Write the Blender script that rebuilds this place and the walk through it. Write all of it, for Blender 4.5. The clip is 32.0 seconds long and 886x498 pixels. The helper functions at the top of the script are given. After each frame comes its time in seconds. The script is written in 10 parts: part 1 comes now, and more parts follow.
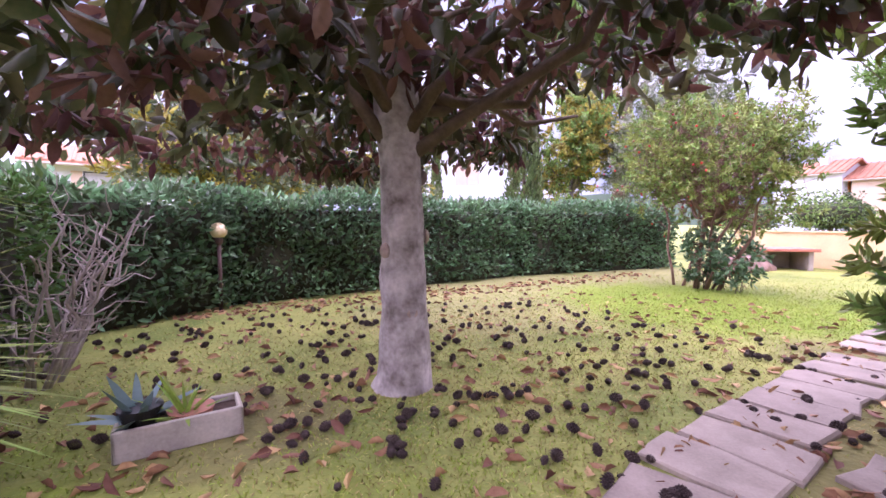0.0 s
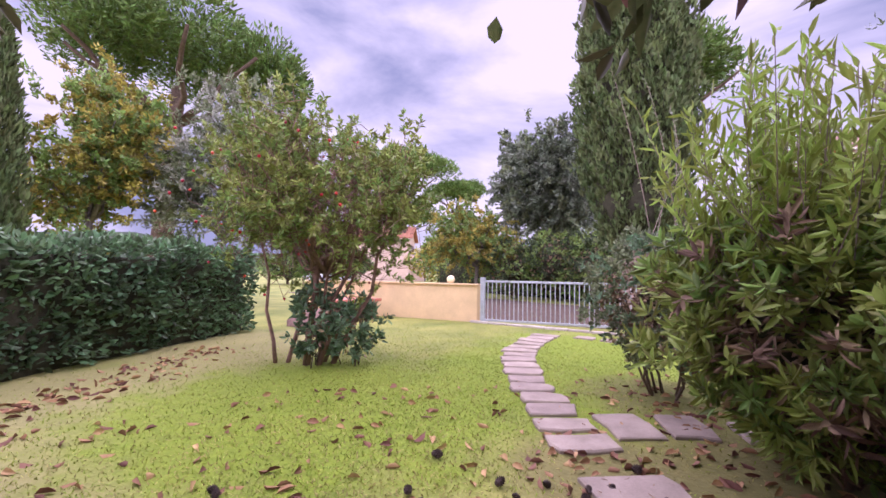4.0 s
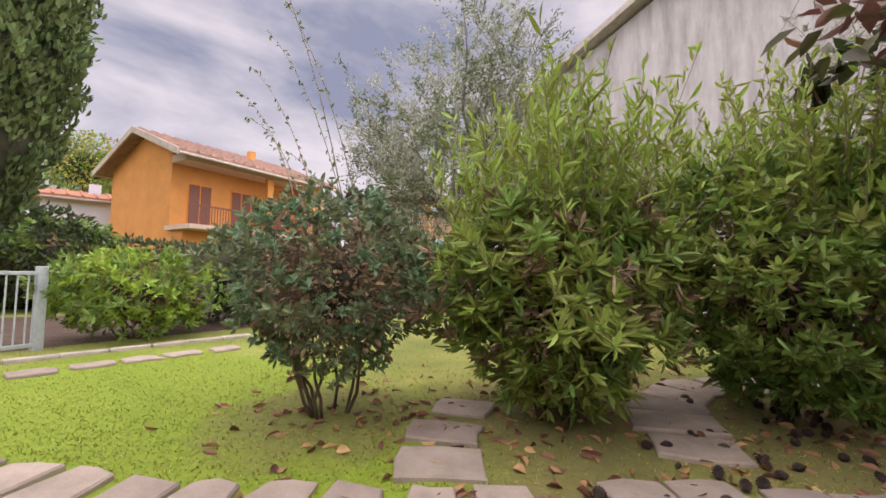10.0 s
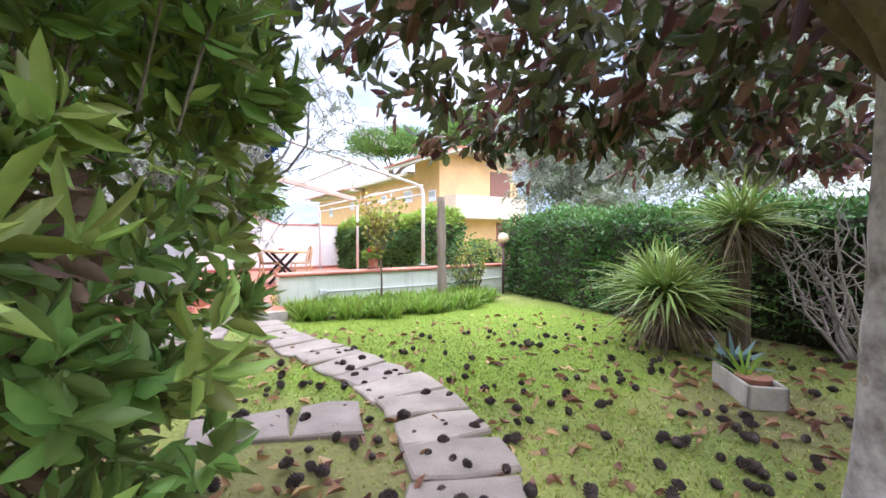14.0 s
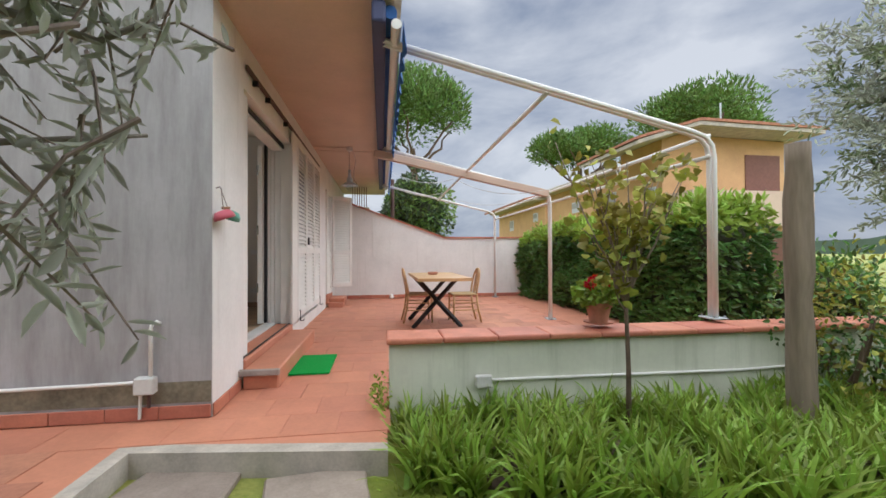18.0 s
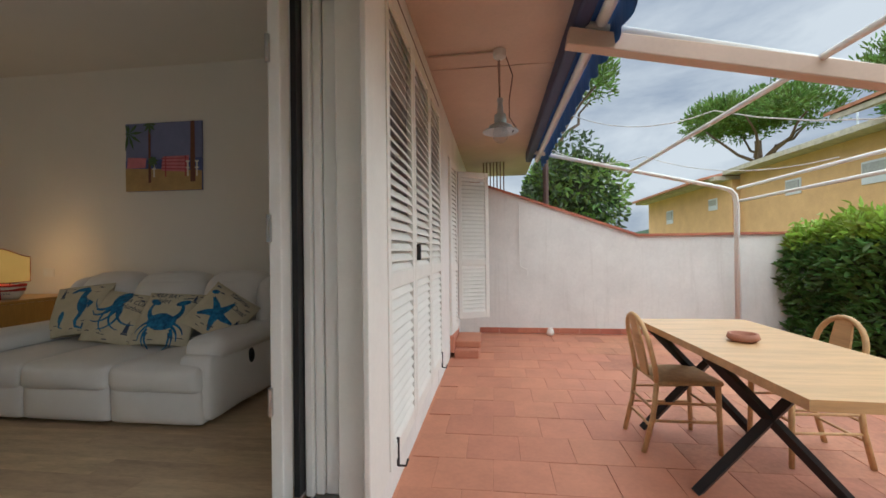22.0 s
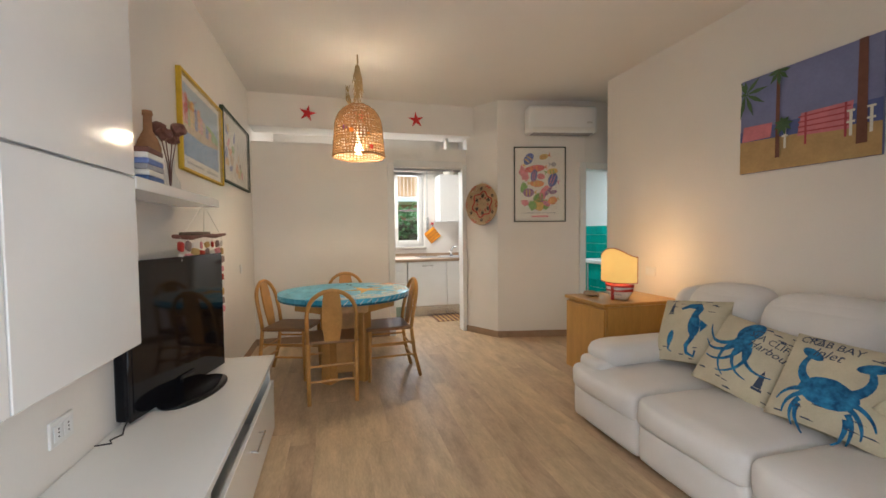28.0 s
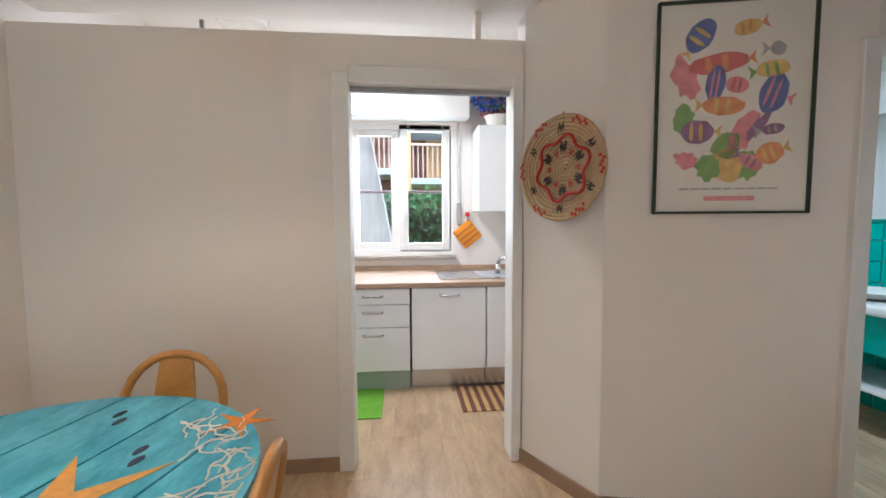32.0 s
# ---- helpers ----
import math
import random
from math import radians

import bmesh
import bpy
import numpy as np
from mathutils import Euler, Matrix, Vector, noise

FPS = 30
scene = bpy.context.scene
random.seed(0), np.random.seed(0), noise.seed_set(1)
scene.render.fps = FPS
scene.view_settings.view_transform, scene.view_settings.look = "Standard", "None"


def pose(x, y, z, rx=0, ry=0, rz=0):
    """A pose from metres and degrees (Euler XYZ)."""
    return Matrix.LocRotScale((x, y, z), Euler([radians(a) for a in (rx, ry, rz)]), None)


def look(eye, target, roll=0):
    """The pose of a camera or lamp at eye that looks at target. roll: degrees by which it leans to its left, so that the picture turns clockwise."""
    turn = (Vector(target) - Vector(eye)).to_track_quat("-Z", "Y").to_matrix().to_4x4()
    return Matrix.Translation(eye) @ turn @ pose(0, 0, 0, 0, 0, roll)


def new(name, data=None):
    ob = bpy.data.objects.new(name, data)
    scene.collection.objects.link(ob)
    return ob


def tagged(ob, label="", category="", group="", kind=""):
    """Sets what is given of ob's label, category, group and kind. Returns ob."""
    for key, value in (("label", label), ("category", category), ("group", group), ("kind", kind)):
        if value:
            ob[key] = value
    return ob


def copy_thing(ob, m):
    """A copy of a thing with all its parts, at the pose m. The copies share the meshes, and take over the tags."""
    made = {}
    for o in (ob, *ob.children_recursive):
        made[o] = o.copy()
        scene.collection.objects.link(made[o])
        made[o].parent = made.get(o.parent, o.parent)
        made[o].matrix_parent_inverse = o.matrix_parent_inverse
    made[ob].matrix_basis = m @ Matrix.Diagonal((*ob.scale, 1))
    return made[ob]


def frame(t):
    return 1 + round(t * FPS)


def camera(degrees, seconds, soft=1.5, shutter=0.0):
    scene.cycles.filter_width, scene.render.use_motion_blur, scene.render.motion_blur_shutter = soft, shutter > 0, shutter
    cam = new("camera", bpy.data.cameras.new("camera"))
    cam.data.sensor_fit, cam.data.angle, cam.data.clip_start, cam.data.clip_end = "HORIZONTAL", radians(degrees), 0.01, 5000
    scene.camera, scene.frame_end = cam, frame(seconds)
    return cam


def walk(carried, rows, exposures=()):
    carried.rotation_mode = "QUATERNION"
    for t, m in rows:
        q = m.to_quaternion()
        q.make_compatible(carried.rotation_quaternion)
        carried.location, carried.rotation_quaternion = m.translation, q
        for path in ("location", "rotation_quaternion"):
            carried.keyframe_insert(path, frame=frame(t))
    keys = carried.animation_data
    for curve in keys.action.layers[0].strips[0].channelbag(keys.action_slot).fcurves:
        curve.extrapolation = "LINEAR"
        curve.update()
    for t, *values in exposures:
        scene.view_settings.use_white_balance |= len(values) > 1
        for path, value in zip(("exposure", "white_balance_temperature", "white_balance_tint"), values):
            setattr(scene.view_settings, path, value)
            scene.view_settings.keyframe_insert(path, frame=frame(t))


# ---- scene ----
PATH = [
    (0.0, (1.565, -3.557, 1.097), (1.952, -5.516, 0.974), -0.04),
    (0.5, (1.550, -4.015, 1.129), (1.655, -6.011, 1.052), 0.22),
    (1.0, (1.551, -4.435, 1.119), (1.384, -6.428, 1.081), 0.35),
    (1.5, (1.495, -4.862, 1.096), (1.074, -6.818, 1.086), 0.54),
    (2.0, (1.445, -5.288, 1.114), (0.789, -7.177, 1.121), 0.57),
    (2.5, (1.482, -5.696, 1.115), (0.604, -7.492, 1.139), 0.72),
    (3.0, (1.467, -6.093, 1.113), (0.387, -7.775, 1.155), 0.82),
    (3.5, (1.432, -6.493, 1.177), (0.158, -8.033, 1.247), 0.85),
    (4.0, (1.363, -6.835, 1.197), (-0.107, -8.187, 1.307), 0.89),
    (4.5, (1.290, -7.188, 1.195), (-0.345, -8.330, 1.348), 0.43),
    (6.5, (0.963, -8.772, 1.075), (-0.974, -9.166, 1.375), -0.43),
    (7.0, (0.794, -9.120, 1.087), (-1.168, -9.363, 1.394), -0.37),
    (7.5, (0.620, -9.465, 1.081), (-1.355, -9.527, 1.389), -0.32),
    (8.0, (0.339, -9.737, 1.065), (-1.632, -9.584, 1.371), -0.25),
    (8.5, (0.056, -9.920, 1.055), (-1.878, -9.505, 1.349), 0.06),
    (9.0, (-0.178, -10.046, 1.038), (-2.025, -9.325, 1.297), 0.43),
    (9.5, (-0.391, -10.013, 1.004), (-2.082, -8.965, 1.209), 0.72),
    (10.0, (-0.602, -9.903, 0.999), (-2.042, -8.521, 1.131), 0.83),
    (10.5, (-0.774, -9.710, 0.996), (-1.861, -8.033, 1.048), 0.70),
    (11.0, (-0.899, -9.408, 1.026), (-1.540, -7.514, 1.010), 0.52),
    (11.5, (-0.907, -8.987, 1.055), (-1.099, -6.997, 0.995), 0.17),
    (12.0, (-0.888, -8.568, 1.056), (-0.636, -6.586, 0.977), 0.03),
    (12.5, (-0.828, -8.131, 1.057), (-0.190, -6.238, 0.970), -0.05),
    (13.0, (-0.647, -7.705, 1.075), (0.263, -5.926, 0.990), 0.11),
    (13.5, (-0.450, -7.305, 1.099), (0.640, -5.630, 1.017), 0.12),
    (15.5, (0.522, -5.558, 1.010), (1.596, -3.871, 1.009), 0.11),
    (16.0, (0.695, -5.074, 1.014), (1.648, -3.316, 1.027), -0.01),
    (16.5, (0.872, -4.570, 1.015), (1.671, -2.737, 1.040), -0.14),
    (17.0, (0.986, -4.041, 1.042), (1.608, -2.141, 1.065), -0.25),
    (17.5, (1.022, -3.518, 1.068), (1.478, -1.571, 1.089), -0.43),
    (18.0, (1.130, -2.975, 1.086), (1.423, -0.997, 1.107), -0.21),
    (18.5, (1.145, -2.437, 1.107), (1.317, -0.445, 1.125), -0.47),
    (19.0, (1.101, -1.899, 1.109), (1.202, 0.099, 1.127), -0.31),
    (19.5, (1.060, -1.389, 1.147), (1.125, 0.609, 1.162), -0.36),
    (20.0, (0.956, -0.945, 1.210), (1.018, 1.054, 1.217), -0.28),
    (20.5, (0.859, -0.477, 1.215), (0.926, 1.522, 1.224), -0.49),
    (21.0, (0.790, -0.078, 1.271), (0.834, 1.922, 1.282), -0.57),
    (21.5, (0.680, 0.345, 1.281), (0.629, 2.344, 1.294), -0.72),
    (22.0, (0.543, 0.721, 1.276), (0.294, 2.706, 1.285), -0.66),
    (22.5, (0.331, 0.993, 1.266), (-0.210, 2.918, 1.276), -0.74),
    (23.0, (0.038, 1.188, 1.277), (-0.844, 2.983, 1.284), -0.79),
    (23.5, (-0.134, 1.304, 1.265), (-1.340, 2.900, 1.266), -0.67),
    (24.0, (-0.189, 1.275, 1.247), (-1.639, 2.653, 1.243), -0.64),
    (24.5, (-0.188, 1.243, 1.260), (-1.808, 2.415, 1.242), -0.61),
    (25.0, (-0.174, 1.219, 1.258), (-1.902, 2.227, 1.232), -0.61),
    (25.5, (-0.156, 1.203, 1.257), (-1.949, 2.089, 1.225), -0.51),
    (27.5, (-0.485, 1.403, 1.406), (-2.402, 1.972, 1.337), -0.54),
    (28.0, (-0.597, 1.418, 1.477), (-2.529, 1.927, 1.398), -0.58),
    (28.5, (-0.725, 1.487, 1.496), (-2.669, 1.950, 1.398), -0.53),
    (29.0, (-1.001, 1.643, 1.514), (-2.951, 2.073, 1.404), -0.47),
    (29.5, (-1.291, 1.743, 1.499), (-3.248, 2.140, 1.382), -0.46),
    (30.0, (-1.645, 1.868, 1.531), (-3.609, 2.224, 1.408), -0.43),
    (30.5, (-2.028, 2.057, 1.525), (-3.999, 2.371, 1.401), -0.40),
    (31.0, (-2.464, 2.194, 1.540), (-4.443, 2.459, 1.411), -0.40),
    (31.5, (-2.920, 2.286, 1.555), (-4.903, 2.511, 1.424), -0.19),
    (32.0, (-3.401, 2.403, 1.569), (-5.387, 2.594, 1.433), -0.24),
]
cam = camera(94.2, 32.0, soft=1.6)
EXPOSE = [(0, 1.55, 5700, 52), (2, 1.08, 5700, 52), (4, 0.82, 5900, 51), (7, 0.58, 6350, 32), (9, 0.55, 6500, 28), (10.5, 0.7, 6900, 24), (12, 1.45, 5600, 42), (13.5, 1.7, 5450, 24), (16, 0.87, 6100, 10), (19, 0.33, 6100, 7), (20.5, 0.32, 5700, 2),
          (22.0, 0.42, 6000, 3), (23.0, 0.75, 6900, 0), (24.0, 1.42, 8600, 25), (25.2, 1.95, 5250, 2), (28.0, 1.85, 6000, 8), (29.0, 2.0, 5600, 6), (30.0, 2.0, 5150, 4), (32.0, 1.85, 5450, 10)]
walk(cam, [(t, look(eye, target, roll)) for t, eye, target, roll in PATH], EXPOSE)

# ---- light ----
world = bpy.data.worlds.new("sky")
scene.world = world
world.use_nodes = True
wn, wl = world.node_tree.nodes, world.node_tree.links
wn.clear()
w_out = wn.new("ShaderNodeOutputWorld")
w_bg = wn.new("ShaderNodeBackground")
w_sky = wn.new("ShaderNodeTexSky")
w_sky.sky_type = "NISHITA"
w_sky.sun_disc = False
w_sky.sun_elevation, w_sky.sun_rotation = radians(72), radians(108)
w_sky.air_density, w_sky.dust_density = 1.0, 2.0
w_co = wn.new("ShaderNodeTexCoord")
w_map = wn.new("ShaderNodeMapping")
w_map.inputs["Scale"].default_value = (1.0, 1.0, 2.6)
w_n = wn.new("ShaderNodeTexNoise")
w_n.inputs["Scale"].default_value, w_n.inputs["Detail"].default_value, w_n.inputs["Roughness"].default_value = 1.9, 7.0, 0.55
w_n.inputs["Distortion"].default_value = 0.3
w_ramp = wn.new("ShaderNodeValToRGB")
w_ramp.color_ramp.elements[0].position, w_ramp.color_ramp.elements[0].color = 0.36, (3.3, 3.9, 5.2, 1)
w_ramp.color_ramp.elements[1].position, w_ramp.color_ramp.elements[1].color = 0.60, (9.4, 9.5, 9.9, 1)
w_mix = wn.new("ShaderNodeMix")
w_mix.data_type = "RGBA"
w_mix.inputs["Factor"].default_value = 0.86
wl.new(w_co.outputs["Generated"], w_map.inputs["Vector"])
wl.new(w_map.outputs["Vector"], w_n.inputs["Vector"])
wl.new(w_n.outputs["Fac"], w_ramp.inputs["Fac"])
wl.new(w_sky.outputs["Color"], w_mix.inputs["A"])
wl.new(w_ramp.outputs["Color"], w_mix.inputs["B"])
wl.new(w_mix.outputs["Result"], w_bg.inputs["Color"])
w_bg.inputs["Strength"].default_value = 0.062
wl.new(w_bg.outputs["Background"], w_out.inputs["Surface"])

sun = new("sun", bpy.data.lights.new("sun", "SUN"))
sun.data.energy, sun.data.angle, sun.data.color = 5.0, radians(165), (1.0, 0.975, 0.94)
sun.matrix_world = look((4.6, -1.5, 15), (0, 0, 0))


def lamp_light(name, kind, m, watts, color, size=0.1, size_y=None):
    ob = new(name, bpy.data.lights.new(name, kind))
    ob.data.energy, ob.data.color = watts, color
    if kind == "AREA":
        ob.data.size = size
        if size_y:
            ob.data.shape, ob.data.size_y = "RECTANGLE", size_y
    else:
        ob.data.shadow_soft_size = size
    ob.matrix_world = m
    return ob


lamp_light("pendant_bulb_light", "POINT", pose(-4.28, 1.64, 2.22), 21, (1.0, 0.75, 0.48), 0.05)
lamp_light("table_lamp_light", "POINT", pose(-3.53, 3.73, 1.25), 1.25, (1.0, 0.66, 0.3), 0.05)
lamp_light("kitchen_ceiling_light", "AREA", pose(-6.6, 2.0, 2.9), 10, (1.0, 0.93, 0.84), 0.5)
lamp_light("bathroom_ceiling_light", "AREA", pose(-5.9, 4.6, 2.6), 7, (0.82, 0.94, 1.0), 0.4)
# daylight of the sky entering by the open terrace door and the kitchen window
lamp_light("door_daylight", "AREA", pose(-0.42, 1.62, 1.33, 0, 90, 24), 5, (0.86, 0.93, 1.0), 2.1, 1.4)
lamp_light("kitchen_window_daylight", "AREA", pose(-7.62, 2.38, 1.87, 0, -90, 0), 6, (0.88, 0.95, 1.0), 1.15, 0.9)
# ---- materials ----
MATS = {}


def mat(name, color, rough=0.6, metal=0.0, var=0.12, scale=5.0, fine=60.0, bump=0.15, color2=None, rand=0.0, spec=0.4, island=False, emit=0.0, stretch=None, dist=0.004, mid=None):
    """A plain surface: two colours mixed by coarse and fine noise, with a fine relief."""
    m = bpy.data.materials.new(name)
    MATS[name] = m
    m.use_nodes = True
    N, L = m.node_tree.nodes, m.node_tree.links
    b = N["Principled BSDF"]
    b.inputs["Roughness"].default_value, b.inputs["Metallic"].default_value = rough, metal
    b.inputs["Specular IOR Level"].default_value = spec
    co = N.new("ShaderNodeTexCoord")
    mp = N.new("ShaderNodeMapping")
    if stretch:
        mp.inputs["Scale"].default_value = stretch
    if rand and not island:
        oi, sc, ad = N.new("ShaderNodeObjectInfo"), N.new("ShaderNodeMath"), N.new("ShaderNodeVectorMath")
        sc.operation, sc.inputs[1].default_value = "MULTIPLY", 61.0
        L.new(oi.outputs["Random"], sc.inputs[0])
        L.new(co.outputs["Object"], ad.inputs[0])
        L.new(sc.outputs[0], ad.inputs[1])
        L.new(ad.outputs["Vector"], mp.inputs["Vector"])
    else:
        L.new(co.outputs["Object"], mp.inputs["Vector"])
    n1, n2 = N.new("ShaderNodeTexNoise"), N.new("ShaderNodeTexNoise")
    for n, s in ((n1, scale), (n2, fine)):
        n.inputs["Scale"].default_value, n.inputs["Detail"].default_value = s, 4.0
        L.new(mp.outputs["Vector"], n.inputs["Vector"])
    n1.inputs["Roughness"].default_value = 0.6
    add = N.new("ShaderNodeMath")
    add.operation = "MULTIPLY_ADD"
    add.inputs[1].default_value = 0.4
    L.new(n2.outputs["Fac"], add.inputs[0])
    L.new(n1.outputs["Fac"], add.inputs[2])
    rp = N.new("ShaderNodeMapRange")
    rp.inputs["From Min"].default_value, rp.inputs["From Max"].default_value = 0.45, 0.95
    L.new(add.outputs[0], rp.inputs["Value"])
    c1 = tuple(max(0, v * (1 - var)) for v in color)
    c2 = color2 or tuple(min(1, v * (1 + var)) for v in color)
    mx = N.new("ShaderNodeMix")
    mx.data_type = "RGBA"
    mx.inputs["A"].default_value, mx.inputs["B"].default_value = (*c1, 1), (*c2, 1)
    L.new(rp.outputs["Result"], mx.inputs["Factor"])
    out = mx.outputs["Result"]
    if rand or island:
        hs = N.new("ShaderNodeHueSaturation")
        if island:
            src = N.new("ShaderNodeNewGeometry").outputs["Random Per Island"]
        else:
            src = N.new("ShaderNodeObjectInfo").outputs["Random"]
        r2 = N.new("ShaderNodeMapRange")
        r2.inputs["To Min"].default_value, r2.inputs["To Max"].default_value = 1 - rand, 1 + rand
        L.new(src, r2.inputs["Value"])
        L.new(r2.outputs["Result"], hs.inputs["Value"])
        r3 = N.new("ShaderNodeMapRange")
        r3.inputs["To Min"].default_value, r3.inputs["To Max"].default_value = 0.5 - rand * 0.05, 0.5 + rand * 0.05
        L.new(src, r3.inputs["Value"])
        L.new(r3.outputs["Result"], hs.inputs["Hue"])
        L.new(out, hs.inputs["Color"])
        out = hs.outputs["Color"]
    L.new(out, b.inputs["Base Color"])
    if bump:
        bp = N.new("ShaderNodeBump")
        bp.inputs["Strength"].default_value, bp.inputs["Distance"].default_value = bump, dist
        L.new(add.outputs[0], bp.inputs["Height"])
        L.new(bp.outputs["Normal"], b.inputs["Normal"])
    if emit:
        L.new(out, b.inputs["Emission Color"])
        b.inputs["Emission Strength"].default_value = emit
    return m


def leafmat(name, color, rand=0.35, rough=0.45, color2=None, trans=0.25, spec=0.4):
    m = mat(name, color, rough, var=0.2, scale=1.3, fine=40, bump=0.05, rand=rand, island=True, color2=color2, spec=spec)
    N, L = m.node_tree.nodes, m.node_tree.links
    b = N["Principled BSDF"]
    tr = N.new("ShaderNodeBsdfTranslucent")
    ms = N.new("ShaderNodeMixShader")
    ms.inputs["Fac"].default_value = trans
    src = b.inputs["Base Color"].links[0].from_socket
    L.new(src, tr.inputs["Color"])
    L.new(b.outputs["BSDF"], ms.inputs[1])
    L.new(tr.outputs["BSDF"], ms.inputs[2])
    L.new(ms.outputs["Shader"], N["Material Output"].inputs["Surface"])
    return m


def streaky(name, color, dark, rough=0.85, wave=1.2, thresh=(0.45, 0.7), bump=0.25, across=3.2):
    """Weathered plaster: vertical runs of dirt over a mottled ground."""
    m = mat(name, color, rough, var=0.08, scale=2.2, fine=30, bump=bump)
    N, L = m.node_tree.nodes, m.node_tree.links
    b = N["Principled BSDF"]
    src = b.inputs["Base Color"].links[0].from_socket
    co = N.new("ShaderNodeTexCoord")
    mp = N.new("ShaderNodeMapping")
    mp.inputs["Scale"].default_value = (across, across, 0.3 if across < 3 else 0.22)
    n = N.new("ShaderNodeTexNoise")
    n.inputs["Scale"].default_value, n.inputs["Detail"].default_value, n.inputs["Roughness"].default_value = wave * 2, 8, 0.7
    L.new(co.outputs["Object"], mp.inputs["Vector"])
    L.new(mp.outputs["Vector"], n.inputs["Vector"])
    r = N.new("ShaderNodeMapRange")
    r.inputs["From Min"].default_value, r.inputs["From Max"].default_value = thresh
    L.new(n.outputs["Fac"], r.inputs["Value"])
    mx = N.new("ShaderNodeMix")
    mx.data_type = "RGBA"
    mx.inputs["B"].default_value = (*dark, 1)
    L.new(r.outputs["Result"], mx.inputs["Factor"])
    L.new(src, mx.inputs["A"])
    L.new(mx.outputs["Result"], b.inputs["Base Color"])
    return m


def glass(name, tint=(1, 1, 1), rough=0.0):
    m = bpy.data.materials.new(name)
    MATS[name] = m
    m.use_nodes = True
    N, L = m.node_tree.nodes, m.node_tree.links
    N.remove(N["Principled BSDF"])
    t, g, ms, lw = N.new("ShaderNodeBsdfTransparent"), N.new("ShaderNodeBsdfGlossy"), N.new("ShaderNodeMixShader"), N.new("ShaderNodeLayerWeight")
    pw, ma = N.new("ShaderNodeMath"), N.new("ShaderNodeMath")
    pw.operation, ma.operation = "POWER", "MULTIPLY_ADD"
    lw.inputs["Blend"].default_value = 0.5
    pw.inputs[1].default_value = 4.0
    ma.inputs[1].default_value, ma.inputs[2].default_value = 0.55, 0.03
    t.inputs["Color"].default_value = (*tint, 1)
    g.inputs["Roughness"].default_value = rough
    L.new(lw.outputs["Facing"], pw.inputs[0])
    L.new(pw.outputs[0], ma.inputs[0])
    L.new(ma.outputs[0], ms.inputs["Fac"])
    L.new(t.outputs["BSDF"], ms.inputs[1])
    L.new(g.outputs["BSDF"], ms.inputs[2])
    L.new(ms.outputs["Shader"], N["Material Output"].inputs["Surface"])
    return m


mat("lawn", (0.145, 0.21, 0.034), 0.95, var=0.3, scale=0.8, fine=32, bump=0.9, color2=(0.33, 0.335, 0.085), dist=0.03)


EARTH_SPOTS = ((-2.45, -6.85, 1.35), (-1.0, -5.4, 1.8), (-3.75, -8.15, 0.95), (0.25, -4.7, 1.0), (0.42, -2.2, 0.75), (-1.5, -7.9, 0.8), (3.3, -5.7, 0.7), (0.0, -6.0, 0.6), (5.9, -4.5, 1.0))
MOSS_SPOTS = ((2.9, -2.5, 2.9), (-3.6, -9.3, 2.3), (-5.8, -9.4, 2.6), (-1.0, -10.6, 2.2))


def ground_spots(m, spots, c1, c2, amount):
    """Areas of another colour in a ground, with ragged edges."""
    N, L = m.node_tree.nodes, m.node_tree.links
    b = N["Principled BSDF"]
    src = b.inputs["Base Color"].links[0].from_socket
    co, n, n2 = N.new("ShaderNodeTexCoord"), N.new("ShaderNodeTexNoise"), N.new("ShaderNodeTexNoise")
    n.inputs["Scale"].default_value, n.inputs["Detail"].default_value = 2.6, 6.0
    n2.inputs["Scale"].default_value, n2.inputs["Detail"].default_value = 14.0, 5.0
    flat_ = N.new("ShaderNodeVectorMath")
    flat_.operation, flat_.inputs[1].default_value = "MULTIPLY", (1, 1, 0)
    L.new(co.outputs["Object"], flat_.inputs[0])
    L.new(co.outputs["Object"], n.inputs["Vector"])
    L.new(co.outputs["Object"], n2.inputs["Vector"])
    last = None
    for x, y, r in spots:
        dd, mr = N.new("ShaderNodeVectorMath"), N.new("ShaderNodeMapRange")
        dd.operation, dd.inputs[1].default_value = "DISTANCE", (x, y, 0)
        mr.inputs["From Min"].default_value, mr.inputs["From Max"].default_value = r * 1.35, r * 0.35
        L.new(flat_.outputs["Vector"], dd.inputs[0])
        L.new(dd.outputs["Value"], mr.inputs["Value"])
        if last is None:
            last = mr.outputs["Result"]
        else:
            mx = N.new("ShaderNodeMath")
            mx.operation = "MAXIMUM"
            L.new(last, mx.inputs[0])
            L.new(mr.outputs["Result"], mx.inputs[1])
            last = mx.outputs[0]
    ad, ed = N.new("ShaderNodeMath"), N.new("ShaderNodeMapRange")
    ad.operation = "ADD"
    L.new(last, ad.inputs[0])
    L.new(n.outputs["Fac"], ad.inputs[1])
    ed.inputs["From Min"].default_value, ed.inputs["From Max"].default_value, ed.inputs["To Max"].default_value = 0.8, 1.15, amount
    L.new(ad.outputs[0], ed.inputs["Value"])
    c, mix = N.new("ShaderNodeMix"), N.new("ShaderNodeMix")
    c.data_type = mix.data_type = "RGBA"
    c.inputs["A"].default_value, c.inputs["B"].default_value = (*c1, 1), (*c2, 1)
    L.new(n2.outputs["Fac"], c.inputs["Factor"])
    L.new(ed.outputs["Result"], mix.inputs["Factor"])
    L.new(src, mix.inputs["A"])
    L.new(c.outputs["Result"], mix.inputs["B"])
    L.new(mix.outputs["Result"], b.inputs["Base Color"])


